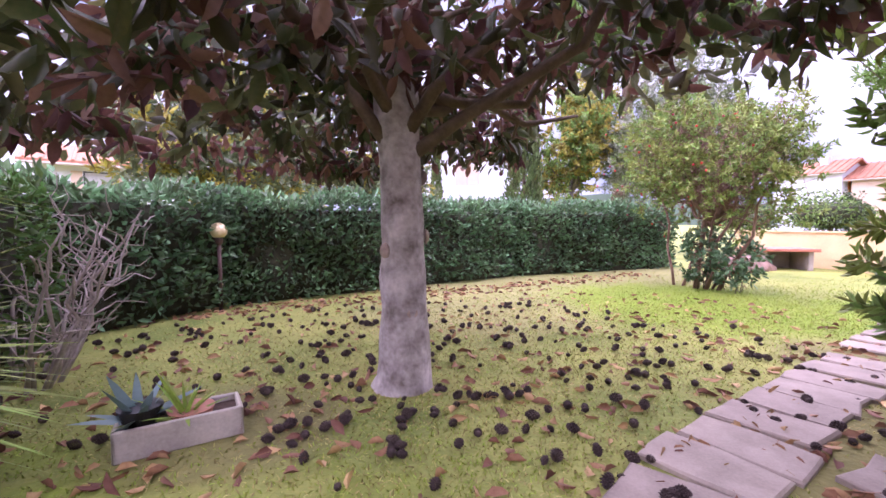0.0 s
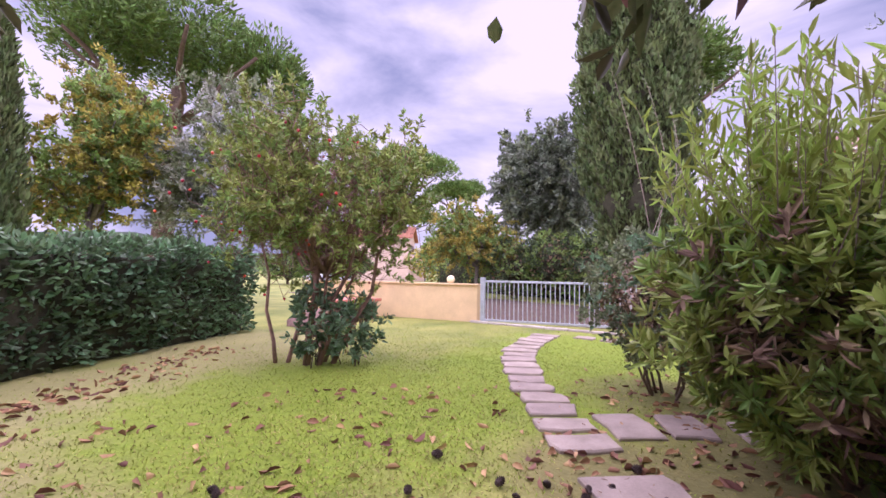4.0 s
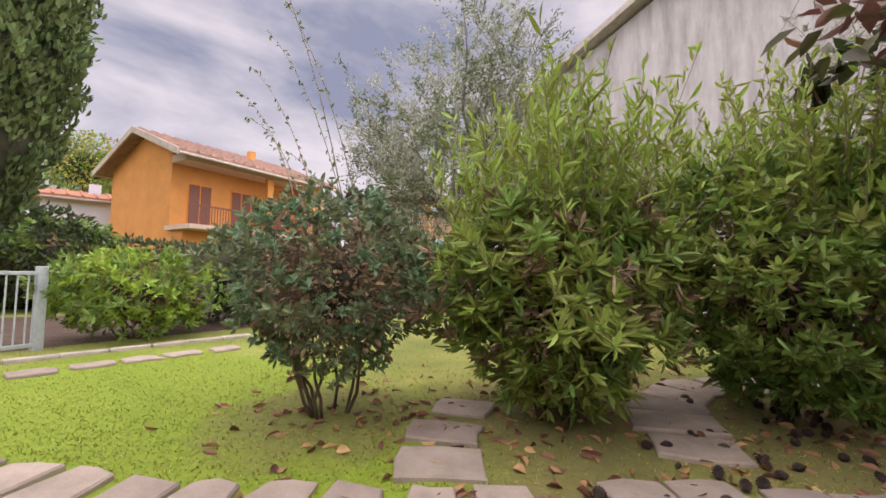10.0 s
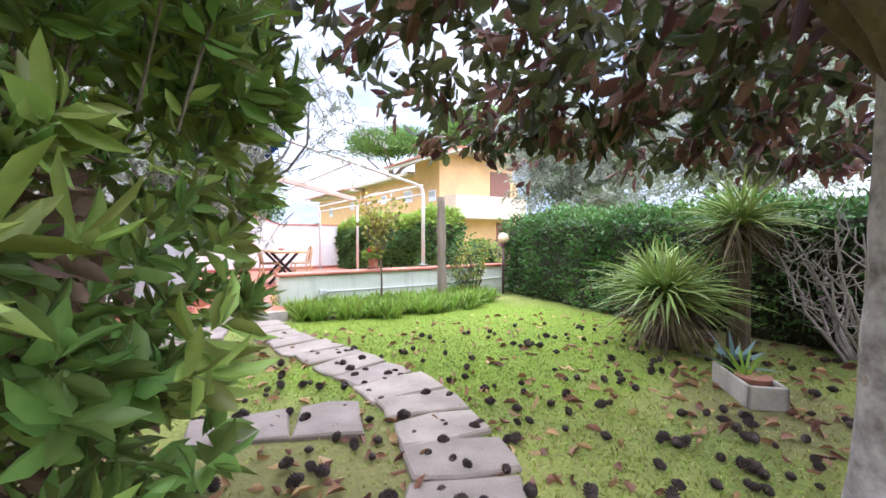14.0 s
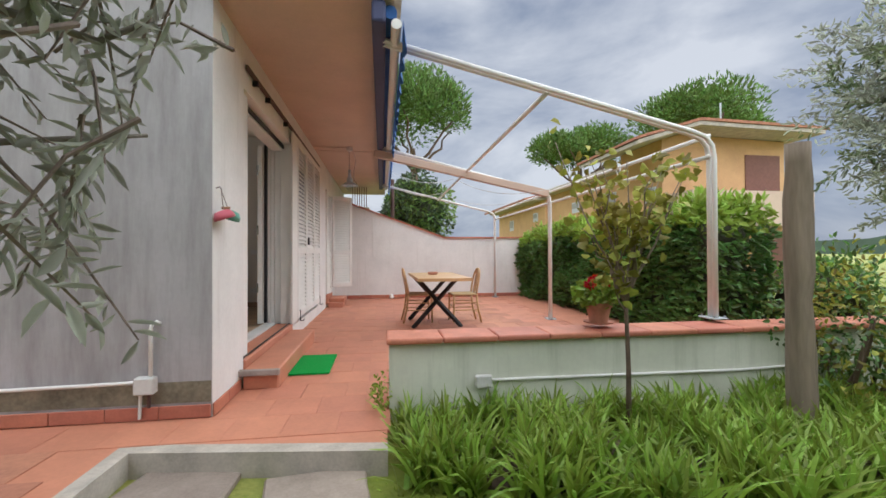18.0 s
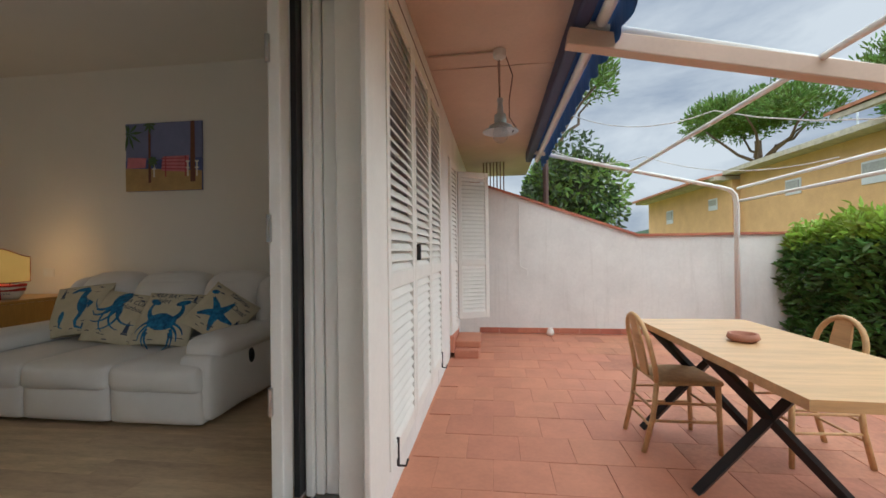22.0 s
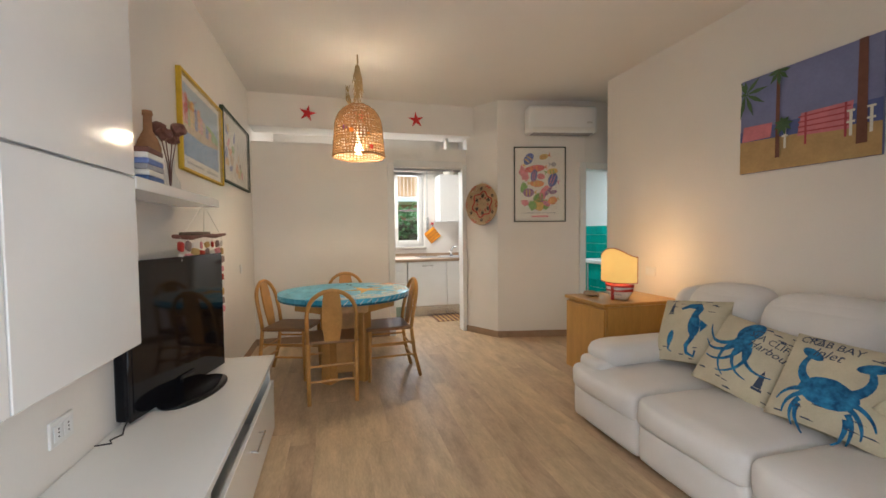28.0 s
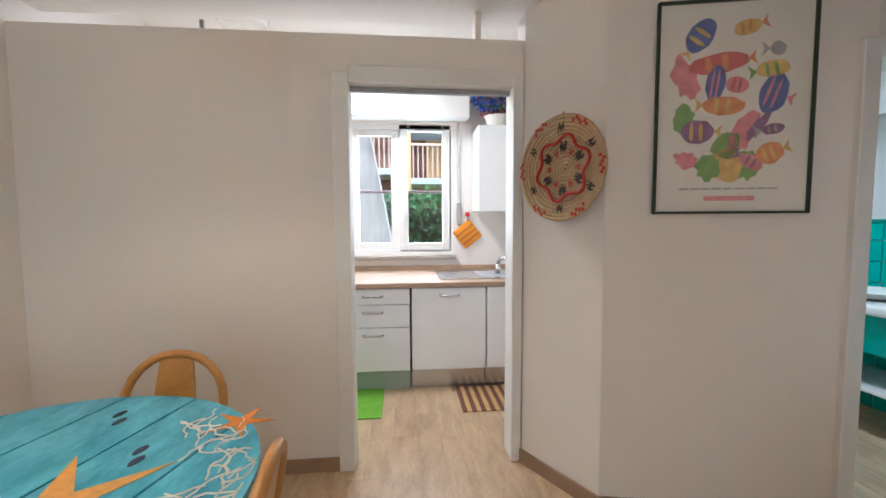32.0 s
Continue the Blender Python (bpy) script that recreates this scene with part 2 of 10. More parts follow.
DRY_SPOTS = ((2.2, -9.8, 2.0), (0.4, -12.4, 1.9), (2.6, -12.0, 2.2), (-1.6, -14.4, 2.0))
ground_spots(MATS["lawn"], DRY_SPOTS, (0.22, 0.20, 0.075), (0.37, 0.33, 0.16), 0.6)
ground_spots(MATS["lawn"], MOSS_SPOTS, (0.09, 0.17, 0.008), (0.25, 0.34, 0.02), 0.85)
ground_spots(MATS["lawn"], EARTH_SPOTS, (0.085, 0.06, 0.035), (0.25, 0.21, 0.08), 0.62)
leafmat("grass", (0.20, 0.31, 0.022), 0.45, 0.6, color2=(0.33, 0.38, 0.06), trans=0.35)
leafmat("dry_grass", (0.26, 0.29, 0.06), 0.45, 0.7, color2=(0.44, 0.35, 0.15), trans=0.3)
mat("earth", (0.09, 0.06, 0.045), 0.95, var=0.4, scale=3, fine=25, bump=0.8, dist=0.02)
mat("slab", (0.31, 0.255, 0.215), 0.9, var=0.25, scale=4, fine=70, bump=0.5, rand=0.16, dist=0.006)
mat("kerb", (0.42, 0.38, 0.33), 0.9, var=0.25, scale=5, fine=60, bump=0.4, rand=0.12)
mat("pine_cone", (0.05, 0.032, 0.028), 0.8, var=0.4, scale=30, fine=90, bump=0.4, rand=0.3)
leafmat("dry_leaf", (0.24, 0.10, 0.05), 0.6, 0.7, color2=(0.42, 0.24, 0.13), trans=0.1)
leafmat("hedge_leaf", (0.10, 0.195, 0.10), 0.6, 0.35, color2=(0.16, 0.27, 0.12))
leafmat("terrace_hedge_leaf", (0.07, 0.155, 0.04), 0.55, 0.3, color2=(0.15, 0.26, 0.065), trans=0.3)
leafmat("young_leaf", (0.27, 0.405, 0.0473), 0.35, 0.4, color2=(0.351, 0.486, 0.081), trans=0.35)
leafmat("bay_leaf", (0.135, 0.25, 0.055), 0.5, 0.4, color2=(0.26, 0.36, 0.09), trans=0.35)
leafmat("oleander_leaf", (0.25, 0.34, 0.055), 0.5, 0.42, color2=(0.32, 0.38, 0.10), trans=0.35)
leafmat("grey_green_leaf", (0.12, 0.185, 0.10), 0.45, 0.42, color2=(0.23, 0.26, 0.13), trans=0.3)
leafmat("magnolia_leaf", (0.0378, 0.0648, 0.0216), 0.6, 0.35, color2=(0.101, 0.0878, 0.0338), trans=0.45)
leafmat("magnolia_rust", (0.12, 0.05, 0.042), 0.6, 0.6, color2=(0.19, 0.09, 0.065), trans=0.3)
leafmat("arbutus_leaf", (0.19, 0.29, 0.055), 0.5, 0.42, color2=(0.34, 0.37, 0.095))
leafmat("cypress_leaf", (0.0607, 0.115, 0.0351), 0.45, 0.7, color2=(0.149, 0.189, 0.0607), trans=0.1)
leafmat("pine_leaf", (0.0743, 0.162, 0.0324), 0.4, 0.7, color2=(0.162, 0.257, 0.054), trans=0.1)
leafmat("dark_tree_leaf", (0.0432, 0.081, 0.0351), 0.5, 0.5, color2=(0.0945, 0.135, 0.054))
leafmat("olive_leaf", (0.33, 0.36, 0.27), 0.35, 0.5, color2=(0.46, 0.48, 0.41), trans=0.35)
leafmat("autumn_leaf", (0.27, 0.28, 0.05), 0.4, 0.5, color2=(0.446, 0.351, 0.0675))
leafmat("yucca_leaf", (0.203, 0.311, 0.0607), 0.4, 0.45, color2=(0.378, 0.459, 0.121), trans=0.2)
leafmat("dead_blade", (0.19, 0.14, 0.085), 0.4, 0.8, trans=0.05)
leafmat("strap_leaf", (0.19, 0.31, 0.035), 0.4, 0.4, color2=(0.33, 0.45, 0.075), trans=0.3)
leafmat("agave_leaf", (0.149, 0.23, 0.23), 0.2, 0.55, trans=0.05)
leafmat("rose_leaf", (0.203, 0.257, 0.0405), 0.5, 0.5, color2=(0.446, 0.378, 0.0675), trans=0.3)
leafmat("holm_leaf", (0.11, 0.155, 0.10), 0.5, 0.4, color2=(0.24, 0.28, 0.20), trans=0.3)
leafmat("teal_leaf", (0.11, 0.22, 0.105), 0.45, 0.4, color2=(0.19, 0.30, 0.17), trans=0.3)
leafmat("dead_leaf", (0.17, 0.10, 0.07), 0.5, 0.8, color2=(0.33, 0.23, 0.15), trans=0.1)
leafmat("shoot_leaf", (0.24, 0.36, 0.05), 0.45, 0.42, color2=(0.34, 0.42, 0.09), trans=0.4)
leafmat("red_petal", (0.60, 0.012, 0.02), 0.3, 0.5, trans=0.2)
mat("red_berry", (0.5, 0.03, 0.02), 0.4, rand=0.4)
# dark colour of the plant cores, painting the shade between the leaves
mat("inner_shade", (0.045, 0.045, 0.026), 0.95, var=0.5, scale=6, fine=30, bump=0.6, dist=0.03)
mat("bark_grey", (0.24, 0.19, 0.165), 0.9, var=0.45, scale=5, fine=22, bump=0.6, color2=(0.60, 0.54, 0.52), dist=0.012)
mat("bark_brown", (0.12, 0.085, 0.06), 0.95, var=0.4, scale=8, fine=40, bump=0.8, dist=0.015)
mat("bark_pale", (0.36, 0.27, 0.22), 0.95, var=0.3, scale=7, fine=30, bump=0.7, stretch=(1, 1, 0.2), dist=0.02)
mat("bark_olive", (0.17, 0.15, 0.125), 0.95, var=0.4, scale=9, fine=35, bump=0.9, dist=0.015)
mat("old_tile", (0.27, 0.165, 0.13), 0.9, var=0.35, scale=3, fine=30, bump=0.4)
mat("pale_twig", (0.42, 0.36, 0.34), 0.9, var=0.25, scale=14)
mat("brown_render", (0.24, 0.125, 0.095), 0.9, var=0.25, scale=2, fine=30, bump=0.2)
mat("blue_render", (0.36, 0.44, 0.52), 0.8, var=0.12, scale=3)
mat("bark_red", (0.23, 0.135, 0.105), 0.85, var=0.35, scale=9, fine=50, bump=0.5)
mat("twig", (0.22, 0.17, 0.14), 0.9, var=0.3, scale=20)
mat("weathered_wood", (0.20, 0.16, 0.12), 0.9, var=0.35, scale=9, fine=50, bump=0.6, stretch=(1, 1, 0.12))
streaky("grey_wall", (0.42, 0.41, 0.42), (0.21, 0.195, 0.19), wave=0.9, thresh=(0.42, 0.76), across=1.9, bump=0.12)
streaky("white_wall", (0.78, 0.77, 0.75), (0.58, 0.56, 0.53), thresh=(0.55, 0.9), bump=0.2)
streaky("low_wall", (0.66, 0.68, 0.58), (0.42, 0.45, 0.36), thresh=(0.5, 0.85))
mat("yellow_wall", (0.70, 0.52, 0.29), 0.9, var=0.12, scale=2, fine=30, bump=0.2)
mat("orange_wall", (0.58, 0.26, 0.075), 0.9, var=0.12, scale=1.5, fine=20, bump=0.1)
mat("ochre_wall", (0.58, 0.36, 0.185), 0.9, var=0.12, scale=1.5, fine=20, bump=0.1)
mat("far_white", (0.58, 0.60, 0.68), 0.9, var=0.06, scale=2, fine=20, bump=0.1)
mat("soffit", (0.56, 0.43, 0.35), 0.9, var=0.08, scale=2, fine=40, bump=0.1)
mat("terracotta", (0.52, 0.215, 0.135), 0.62, var=0.14, scale=3, fine=40, bump=0.12, rand=0.05)
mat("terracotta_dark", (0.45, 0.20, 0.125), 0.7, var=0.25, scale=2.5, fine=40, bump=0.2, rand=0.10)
mat("coping", (0.47, 0.17, 0.11), 0.6, var=0.18, scale=6, fine=60, bump=0.2, rand=0.1)
mat("roof_tile", (0.36, 0.16, 0.10), 0.9, var=0.3, scale=8, fine=30, bump=0.5)
mat("white_paint", (0.78, 0.775, 0.75), 0.45, var=0.04, scale=4, fine=60, bump=0.05)
mat("shutter_paint", (0.80, 0.79, 0.75), 0.5, var=0.05, scale=4, fine=60, bump=0.08)
mat("dark_metal", (0.03, 0.028, 0.03), 0.5, 0.4)
mat("black_paint", (0.012, 0.012, 0.014), 0.45)
mat("brown_metal", (0.10, 0.06, 0.055), 0.55, 0.3)
mat("galvanised", (0.42, 0.47, 0.50), 0.5, 0.35, var=0.2, scale=10)
mat("lamp_globe", (0.85, 0.68, 0.42), 0.3, var=0.08)
mat("awning_blue", (0.035, 0.12, 0.36), 0.8, var=0.15, scale=10)
mat("awning_navy", (0.045, 0.055, 0.13), 0.6, var=0.15)
mat("green_mat", (0.0, 0.30, 0.04), 0.95, var=0.25, scale=60, fine=300, bump=0.9, dist=0.008)
mat("interior_wall", (0.80, 0.765, 0.72), 0.85, var=0.025, scale=1.5, fine=90, bump=0.06)
mat("interior_ceiling", (0.80, 0.76, 0.71), 0.9, var=0.02, scale=1.5, fine=90, bump=0.04)
mat("oak_floor", (0.48, 0.35, 0.22), 0.42, var=0.28, scale=3.4, fine=30, bump=0.1, rand=0.10, stretch=(0.9, 3.4, 1))
mat("skirting_wood", (0.32, 0.215, 0.14), 0.5, var=0.2, scale=6, fine=50)
mat("pine_wood", (0.55, 0.34, 0.16), 0.45, var=0.18, scale=6, fine=50, stretch=(0.3, 3, 3))
mat("chair_wood", (0.50, 0.255, 0.07), 0.35, var=0.18, scale=9, fine=60, bump=0.08)
mat("chair_dark_seat", (0.27, 0.14, 0.06), 0.5, var=0.15, scale=9, fine=60)
mat("rush", (0.42, 0.30, 0.15), 0.85, var=0.2, scale=30, fine=200, bump=0.5)
mat("cherry_wood", (0.50, 0.265, 0.065), 0.3, var=0.15, scale=5, fine=40, stretch=(3, 3, 0.4))
mat("leather_white", (0.76, 0.74, 0.72), 0.42, var=0.04, scale=5, fine=220, bump=0.18, dist=0.002)
mat("cushion_cloth", (0.56, 0.50, 0.36), 0.9, var=0.12, scale=8, fine=150, bump=0.3)
mat("print_blue", (0.012, 0.10, 0.30), 0.9, var=0.6, scale=22, color2=(0.04, 0.26, 0.50))
mat("canvas_sky", (0.20, 0.22, 0.40), 0.8, var=0.1, scale=6)
mat("canvas_sea", (0.10, 0.13, 0.32), 0.8, var=0.15, scale=12)
mat("canvas_pink", (0.58, 0.20, 0.24), 0.8, var=0.15, scale=12)
mat("canvas_red", (0.40, 0.07, 0.09), 0.8, var=0.1, scale=12)
mat("canvas_sand", (0.46, 0.31, 0.14), 0.8, var=0.15, scale=9)
mat("canvas_green", (0.08, 0.14, 0.07), 0.8, var=0.2, scale=14)
mat("print_dark", (0.05, 0.07, 0.12), 0.9)
mat("gloss_white", (0.80, 0.80, 0.78), 0.12, var=0.015, bump=0.0, spec=0.5)
mat("matt_white", (0.79, 0.80, 0.80), 0.4, var=0.02)
mat("tv_black", (0.005, 0.005, 0.007), 0.07, var=0.1, bump=0.0, spec=0.28)
mat("table_blue", (0.025, 0.36, 0.62), 0.3, var=0.3, scale=4, fine=25, color2=(0.16, 0.60, 0.80), stretch=(1.5, 3, 1))
mat("table_joint", (0.01, 0.12, 0.19), 0.5)
mat("net_white", (0.78, 0.76, 0.72), 0.6)
mat("starfish", (0.72, 0.38, 0.10), 0.6, var=0.2, scale=20)
mat("red_star", (0.55, 0.03, 0.03), 0.5, var=0.2, scale=20)
mat("wicker", (0.29, 0.16, 0.07), 0.8, var=0.3, scale=30, fine=120, bump=0.4)
mat("bulb", (1.0, 0.80, 0.5), 0.3, emit=7.0, var=0.0, bump=0.0)
mat("lamp_shade", (0.85, 0.50, 0.14), 0.8, var=0.05, emit=0.2, bump=0.05)
mat("trim_red", (0.42, 0.03, 0.02), 0.6)
mat("ceramic_white", (0.80, 0.77, 0.72), 0.25)
mat("teal_tile", (0.015, 0.34, 0.27), 0.2, var=0.15, rand=0.1)
mat("worktop", (0.40, 0.28, 0.19), 0.5, var=0.2, scale=6, fine=60, stretch=(1, 0.3, 1))
mat("steel", (0.55, 0.55, 0.55), 0.25, 0.9, var=0.05)
mat("orange_cloth", (0.75, 0.28, 0.02), 0.9, var=0.1, scale=10)
mat("paper_white", (0.80, 0.78, 0.72), 0.6, var=0.02)
mat("terracotta_pot", (0.42, 0.19, 0.13), 0.8, var=0.2, scale=10, fine=60)
mat("cork", (0.33, 0.17, 0.08), 0.8, var=0.2)
mat("plastic_green", (0.10, 0.33, 0.25), 0.4)
mat("plastic_pink", (0.50, 0.10, 0.14), 0.4)
mat("plastic_grey", (0.62, 0.62, 0.60), 0.5)
mat("soil_pile", (0.24, 0.155, 0.125), 0.95, var=0.35, scale=5, fine=40, bump=0.7, dist=0.02)
mat("concrete", (0.36, 0.31, 0.28), 0.95, var=0.25, scale=4, fine=40, bump=0.4)
mat("hill", (0.09, 0.13, 0.10), 0.95, var=0.3, scale=0.02, fine=0.2, bump=0.0)
for nm, c in (("ink_blue", (0.03, 0.09, 0.40)), ("ink_orange", (0.72, 0.24, 0.03)), ("ink_pink", (0.72, 0.20, 0.24)), ("ink_yellow", (0.72, 0.46, 0.06)), ("ink_green", (0.16, 0.40, 0.03)),
              ("ink_purple", (0.24, 0.08, 0.24)), ("ink_sky", (0.16, 0.22, 0.46)), ("ink_sand", (0.55, 0.36, 0.14)), ("ink_red", (0.60, 0.06, 0.05)), ("ink_brown", (0.17, 0.07, 0.05)), ("ink_sea", (0.05, 0.12, 0.30)),
              ("ink_grey", (0.35, 0.35, 0.37)), ("frame_yellow", (0.62, 0.40, 0.03)), ("frame_green", (0.03, 0.05, 0.03)), ("frame_oak", (0.42, 0.27, 0.12))):
    mat(nm, c, 0.6, var=0.18, scale=14, fine=80, bump=0.0)
    mat("wash" + nm[3:], tuple(v * 0.8 + 0.13 for v in c), 0.6, var=0.22, scale=30, fine=90, bump=0.0)
mat("straw", (0.50, 0.36, 0.20), 0.85, var=0.15, scale=40, fine=160, bump=0.4)
mat("print_water", (0.16, 0.30, 0.55), 0.6, var=0.2, scale=14, bump=0.0, color2=(0.26, 0.42, 0.64))
mat("pale_sky", (0.33, 0.48, 0.60), 0.6, var=0.1, scale=8, bump=0.0)
mat("print_pale", (0.72, 0.70, 0.64), 0.6, var=0.08, scale=8, bump=0.0)
mat("plastic_green_pale", (0.34, 0.42, 0.36), 0.4, var=0.05)
leafmat("ivy_leaf", (0.055, 0.15, 0.055), 0.5, 0.4, color2=(0.12, 0.25, 0.10))
glass("pane")
glass("frosted", (0.9, 0.93, 0.95), 0.1)
M = MATS
M["mirror"] = mat("mirror", (0.8, 0.82, 0.82), 0.03, 1.0, var=0.0, bump=0.0)


# ---- mesh helpers ----
def empty(name, m=None, label="", category="", group="", kind=""):
    ob = new(name)
    if m is not None:
        ob.matrix_world = m
    return tagged(ob, label, category, group, kind)


def link(name, me, material, parent=None, label="", m=None):
    ob = new(name, me)
    if material is not None and not me.materials:
        me.materials.append(MATS[material] if isinstance(material, str) else material)
    if parent is not None:
        ob.parent = parent
    if m is not None:
        ob.matrix_basis = m
    if label:
        ob["label"] = label
    return ob


def part(name, bm, material, parent=None, label="", m=None, smooth=False):
    me = bpy.data.meshes.new(name)
    bm.to_mesh(me)
    bm.free()
    if smooth:
        me.polygons.foreach_set("use_smooth", [True] * len(me.polygons))
    return link(name, me, material, parent, label, m)


def box(x0, y0, z0, x1, y1, z1, bev=0.0, seg=1, bm=None):
    bm2 = bmesh.new()
    r = bmesh.ops.create_cube(bm2, size=1)
    for v in bm2.verts:
        v.co = Vector((x0 + (v.co.x + 0.5) * (x1 - x0), y0 + (v.co.y + 0.5) * (y1 - y0), z0 + (v.co.z + 0.5) * (z1 - z0)))
    if bev:
        bmesh.ops.bevel(bm2, geom=list(bm2.edges), offset=min(bev, 0.45 * min(abs(x1 - x0), abs(y1 - y0), abs(z1 - z0))), segments=seg, affect="EDGES", profile=0.5)
    if bm is None:
        return bm2
    me = bpy.data.meshes.new("t")
    bm2.to_mesh(me)
    bm2.free()
    bm.from_mesh(me)
    bpy.data.meshes.remove(me)
    return bm


def tube(points, radii, sides=8, cap=True, bm=None):
    """A round bar along points, with one radius for all or one each."""
    bm = bm or bmesh.new()
    pts = [Vector(p) for p in points]
    if isinstance(radii, (int, float)):
        radii = [radii] * len(pts)
    rings, up = [], None
    for i, p in enumerate(pts):
        d = (pts[min(i + 1, len(pts) - 1)] - pts[max(i - 1, 0)]).normalized()
        if up is None:
            up = Vector((0, 0, 1)) if abs(d.z) < 0.9 else Vector((1, 0, 0))
        a = d.cross(up).normalized()
        up = a.cross(d).normalized()
        rings.append([bm.verts.new(p + radii[i] * (math.cos(t) * a + math.sin(t) * up)) for t in [2 * math.pi * k / sides for k in range(sides)]])
    for r0, r1 in zip(rings, rings[1:]):
        for k in range(sides):
            bm.faces.new((r0[k], r0[(k + 1) % sides], r1[(k + 1) % sides], r1[k]))
    if cap:
        bm.faces.new(rings[0][::-1])
        bm.faces.new(rings[-1])
    return bm


def lathe(profile, sides=20, bm=None, cx=0.0, cy=0.0):
    """Spin (radius, height) pairs round a vertical axis."""
    bm = bm or bmesh.new()
    rings = []
    for r, z in profile:
        rings.append([bm.verts.new((cx + max(r, 1e-4) * math.cos(2 * math.pi * k / sides), cy + max(r, 1e-4) * math.sin(2 * math.pi * k / sides), z)) for k in range(sides)])
    for r0, r1 in zip(rings, rings[1:]):
        for k in range(sides):
            bm.faces.new((r0[k], r0[(k + 1) % sides], r1[(k + 1) % sides], r1[k]))
    bm.faces.new(rings[0][::-1])
    bm.faces.new(rings[-1])
    return bm


def prism(outline, z0, z1, bm=None):
    """A flat outline (x, y) pulled from z0 to z1."""
    bm = bm or bmesh.new()
    lo, hi = [bm.verts.new((x, y, z0)) for x, y in outline], [bm.verts.new((x, y, z1)) for x, y in outline]
    n = len(outline)
    for k in range(n):
        bm.faces.new((lo[k], lo[(k + 1) % n], hi[(k + 1) % n], hi[k]))
    bm.faces.new(hi)
    bm.faces.new(lo[::-1])
    bmesh.ops.recalc_face_normals(bm, faces=bm.faces)
    return bm


def raw_mesh(name, co, faces):
    """A mesh from arrays: co (n, 3), faces (m, k)."""
    me = bpy.data.meshes.new(name)
    k = faces.shape[1]
    me.vertices.add(len(co))
    me.vertices.foreach_set("co", np.ascontiguousarray(co, dtype=np.float32).ravel())
    me.loops.add(faces.size)
    me.loops.foreach_set("vertex_index", np.ascontiguousarray(faces, dtype=np.int32).ravel())
    me.polygons.add(len(faces))
    me.polygons.foreach_set("loop_start", np.arange(0, faces.size, k, dtype=np.int32))
    me.update(calc_edges=True)
    return me


def leaves(name, pos, out, length, width, rng, droop=0.3, spread=0.9, fold=0.12):
    """Many small folded leaves: each starts at pos and points along out, more or less."""
    n = len(pos)
    d = out + rng.normal(0, spread, (n, 3)) + np.array([0, 0, -droop])
    d /= np.linalg.norm(d, axis=1)[:, None] + 1e-9
    s = np.cross(d, rng.normal(0, 1, (n, 3)))
    s /= np.linalg.norm(s, axis=1)[:, None] + 1e-9
    u = np.cross(s, d)
    ln = (length * rng.uniform(0.65, 1.3, n))[:, None]
    w = (width * rng.uniform(0.7, 1.25, n))[:, None] * 0.5
    a = pos
    tip = pos + d * ln - u * ln * 0.1
    m1 = pos + d * ln * 0.35
    m2 = pos + d * ln * 0.7 - u * ln * 0.03
    f = u * w * fold * 4
    co = np.stack([a, m1 + s * w + f, m2 + s * w * 0.8 + f, tip, m2 - s * w * 0.8 + f, m1 - s * w + f], 1).reshape(-1, 3)
    base = (np.arange(n) * 6)[:, None]
    faces = np.concatenate([base + np.array([[0, 1, 2, 3]]), base + np.array([[0, 3, 4, 5]])], 0)
    return raw_mesh(name, co, faces)


def blades(name, pos, d, length, width, rng, bend=0.5, steps=3):
    """Long strap leaves from pos along d, bending down under their own weight."""
    n = len(pos)
    d = d / (np.linalg.norm(d, axis=1)[:, None] + 1e-9)
    s = np.cross(d, np.array([0, 0, 1.0]) + rng.normal(0, 0.3, (n, 3)))
    s /= np.linalg.norm(s, axis=1)[:, None] + 1e-9
    ln = (length * rng.uniform(0.6, 1.15, n))[:, None]
    rows = []
    for k in range(steps + 1):
        t = k / steps
        c = pos + d * ln * t - np.array([0, 0, 1.0]) * ln * bend * t * t
        w = width * (1 - t) ** 0.6 * 0.5 + 0.0005
        rows += [c - s * w, c + s * w]
    co = np.stack(rows, 1).reshape(-1, 3)
    b = (np.arange(n) * (2 * steps + 2))[:, None]
    faces = np.concatenate([b + np.array([[2 * k, 2 * k + 1, 2 * k + 3, 2 * k + 2]]) for k in range(steps)], 0)
    return raw_mesh(name, co, faces)


def blob_points(n, rng, centre, radii, shell=0.6, lumps=7, lump=0.22, zmin=None):
    """Places and outward ways in an uneven ellipsoid: dense near its skin."""
    v = rng.normal(0, 1, (n, 3))
    v /= np.linalg.norm(v, axis=1)[:, None]
    k = rng.normal(0, 1, (lumps, 3))
    k /= np.linalg.norm(k, axis=1)[:, None]
    g = np.zeros(n)
    for c in k:
        g += np.exp(-((v - c) ** 2).sum(1) / 0.25)
    r = (1 - shell * rng.random(n) ** 2.2) * np.minimum(1 - lump + lump * 1.6 * np.clip(g, 0, 1.2), 1.1)
    p = v * r[:, None] * np.array(radii) + np.array(centre)
    if zmin is not None:
        keep = p[:, 2] > zmin
        p, v = p[keep], v[keep]
    return p, v


def near(p, path, clear):
    """Which of the places p keep clear of a line of points."""
    keep = np.ones(len(p), bool)
    for q, z in path:
        keep &= np.linalg.norm(p - np.array((*q, z)), axis=1) > clear
    return keep
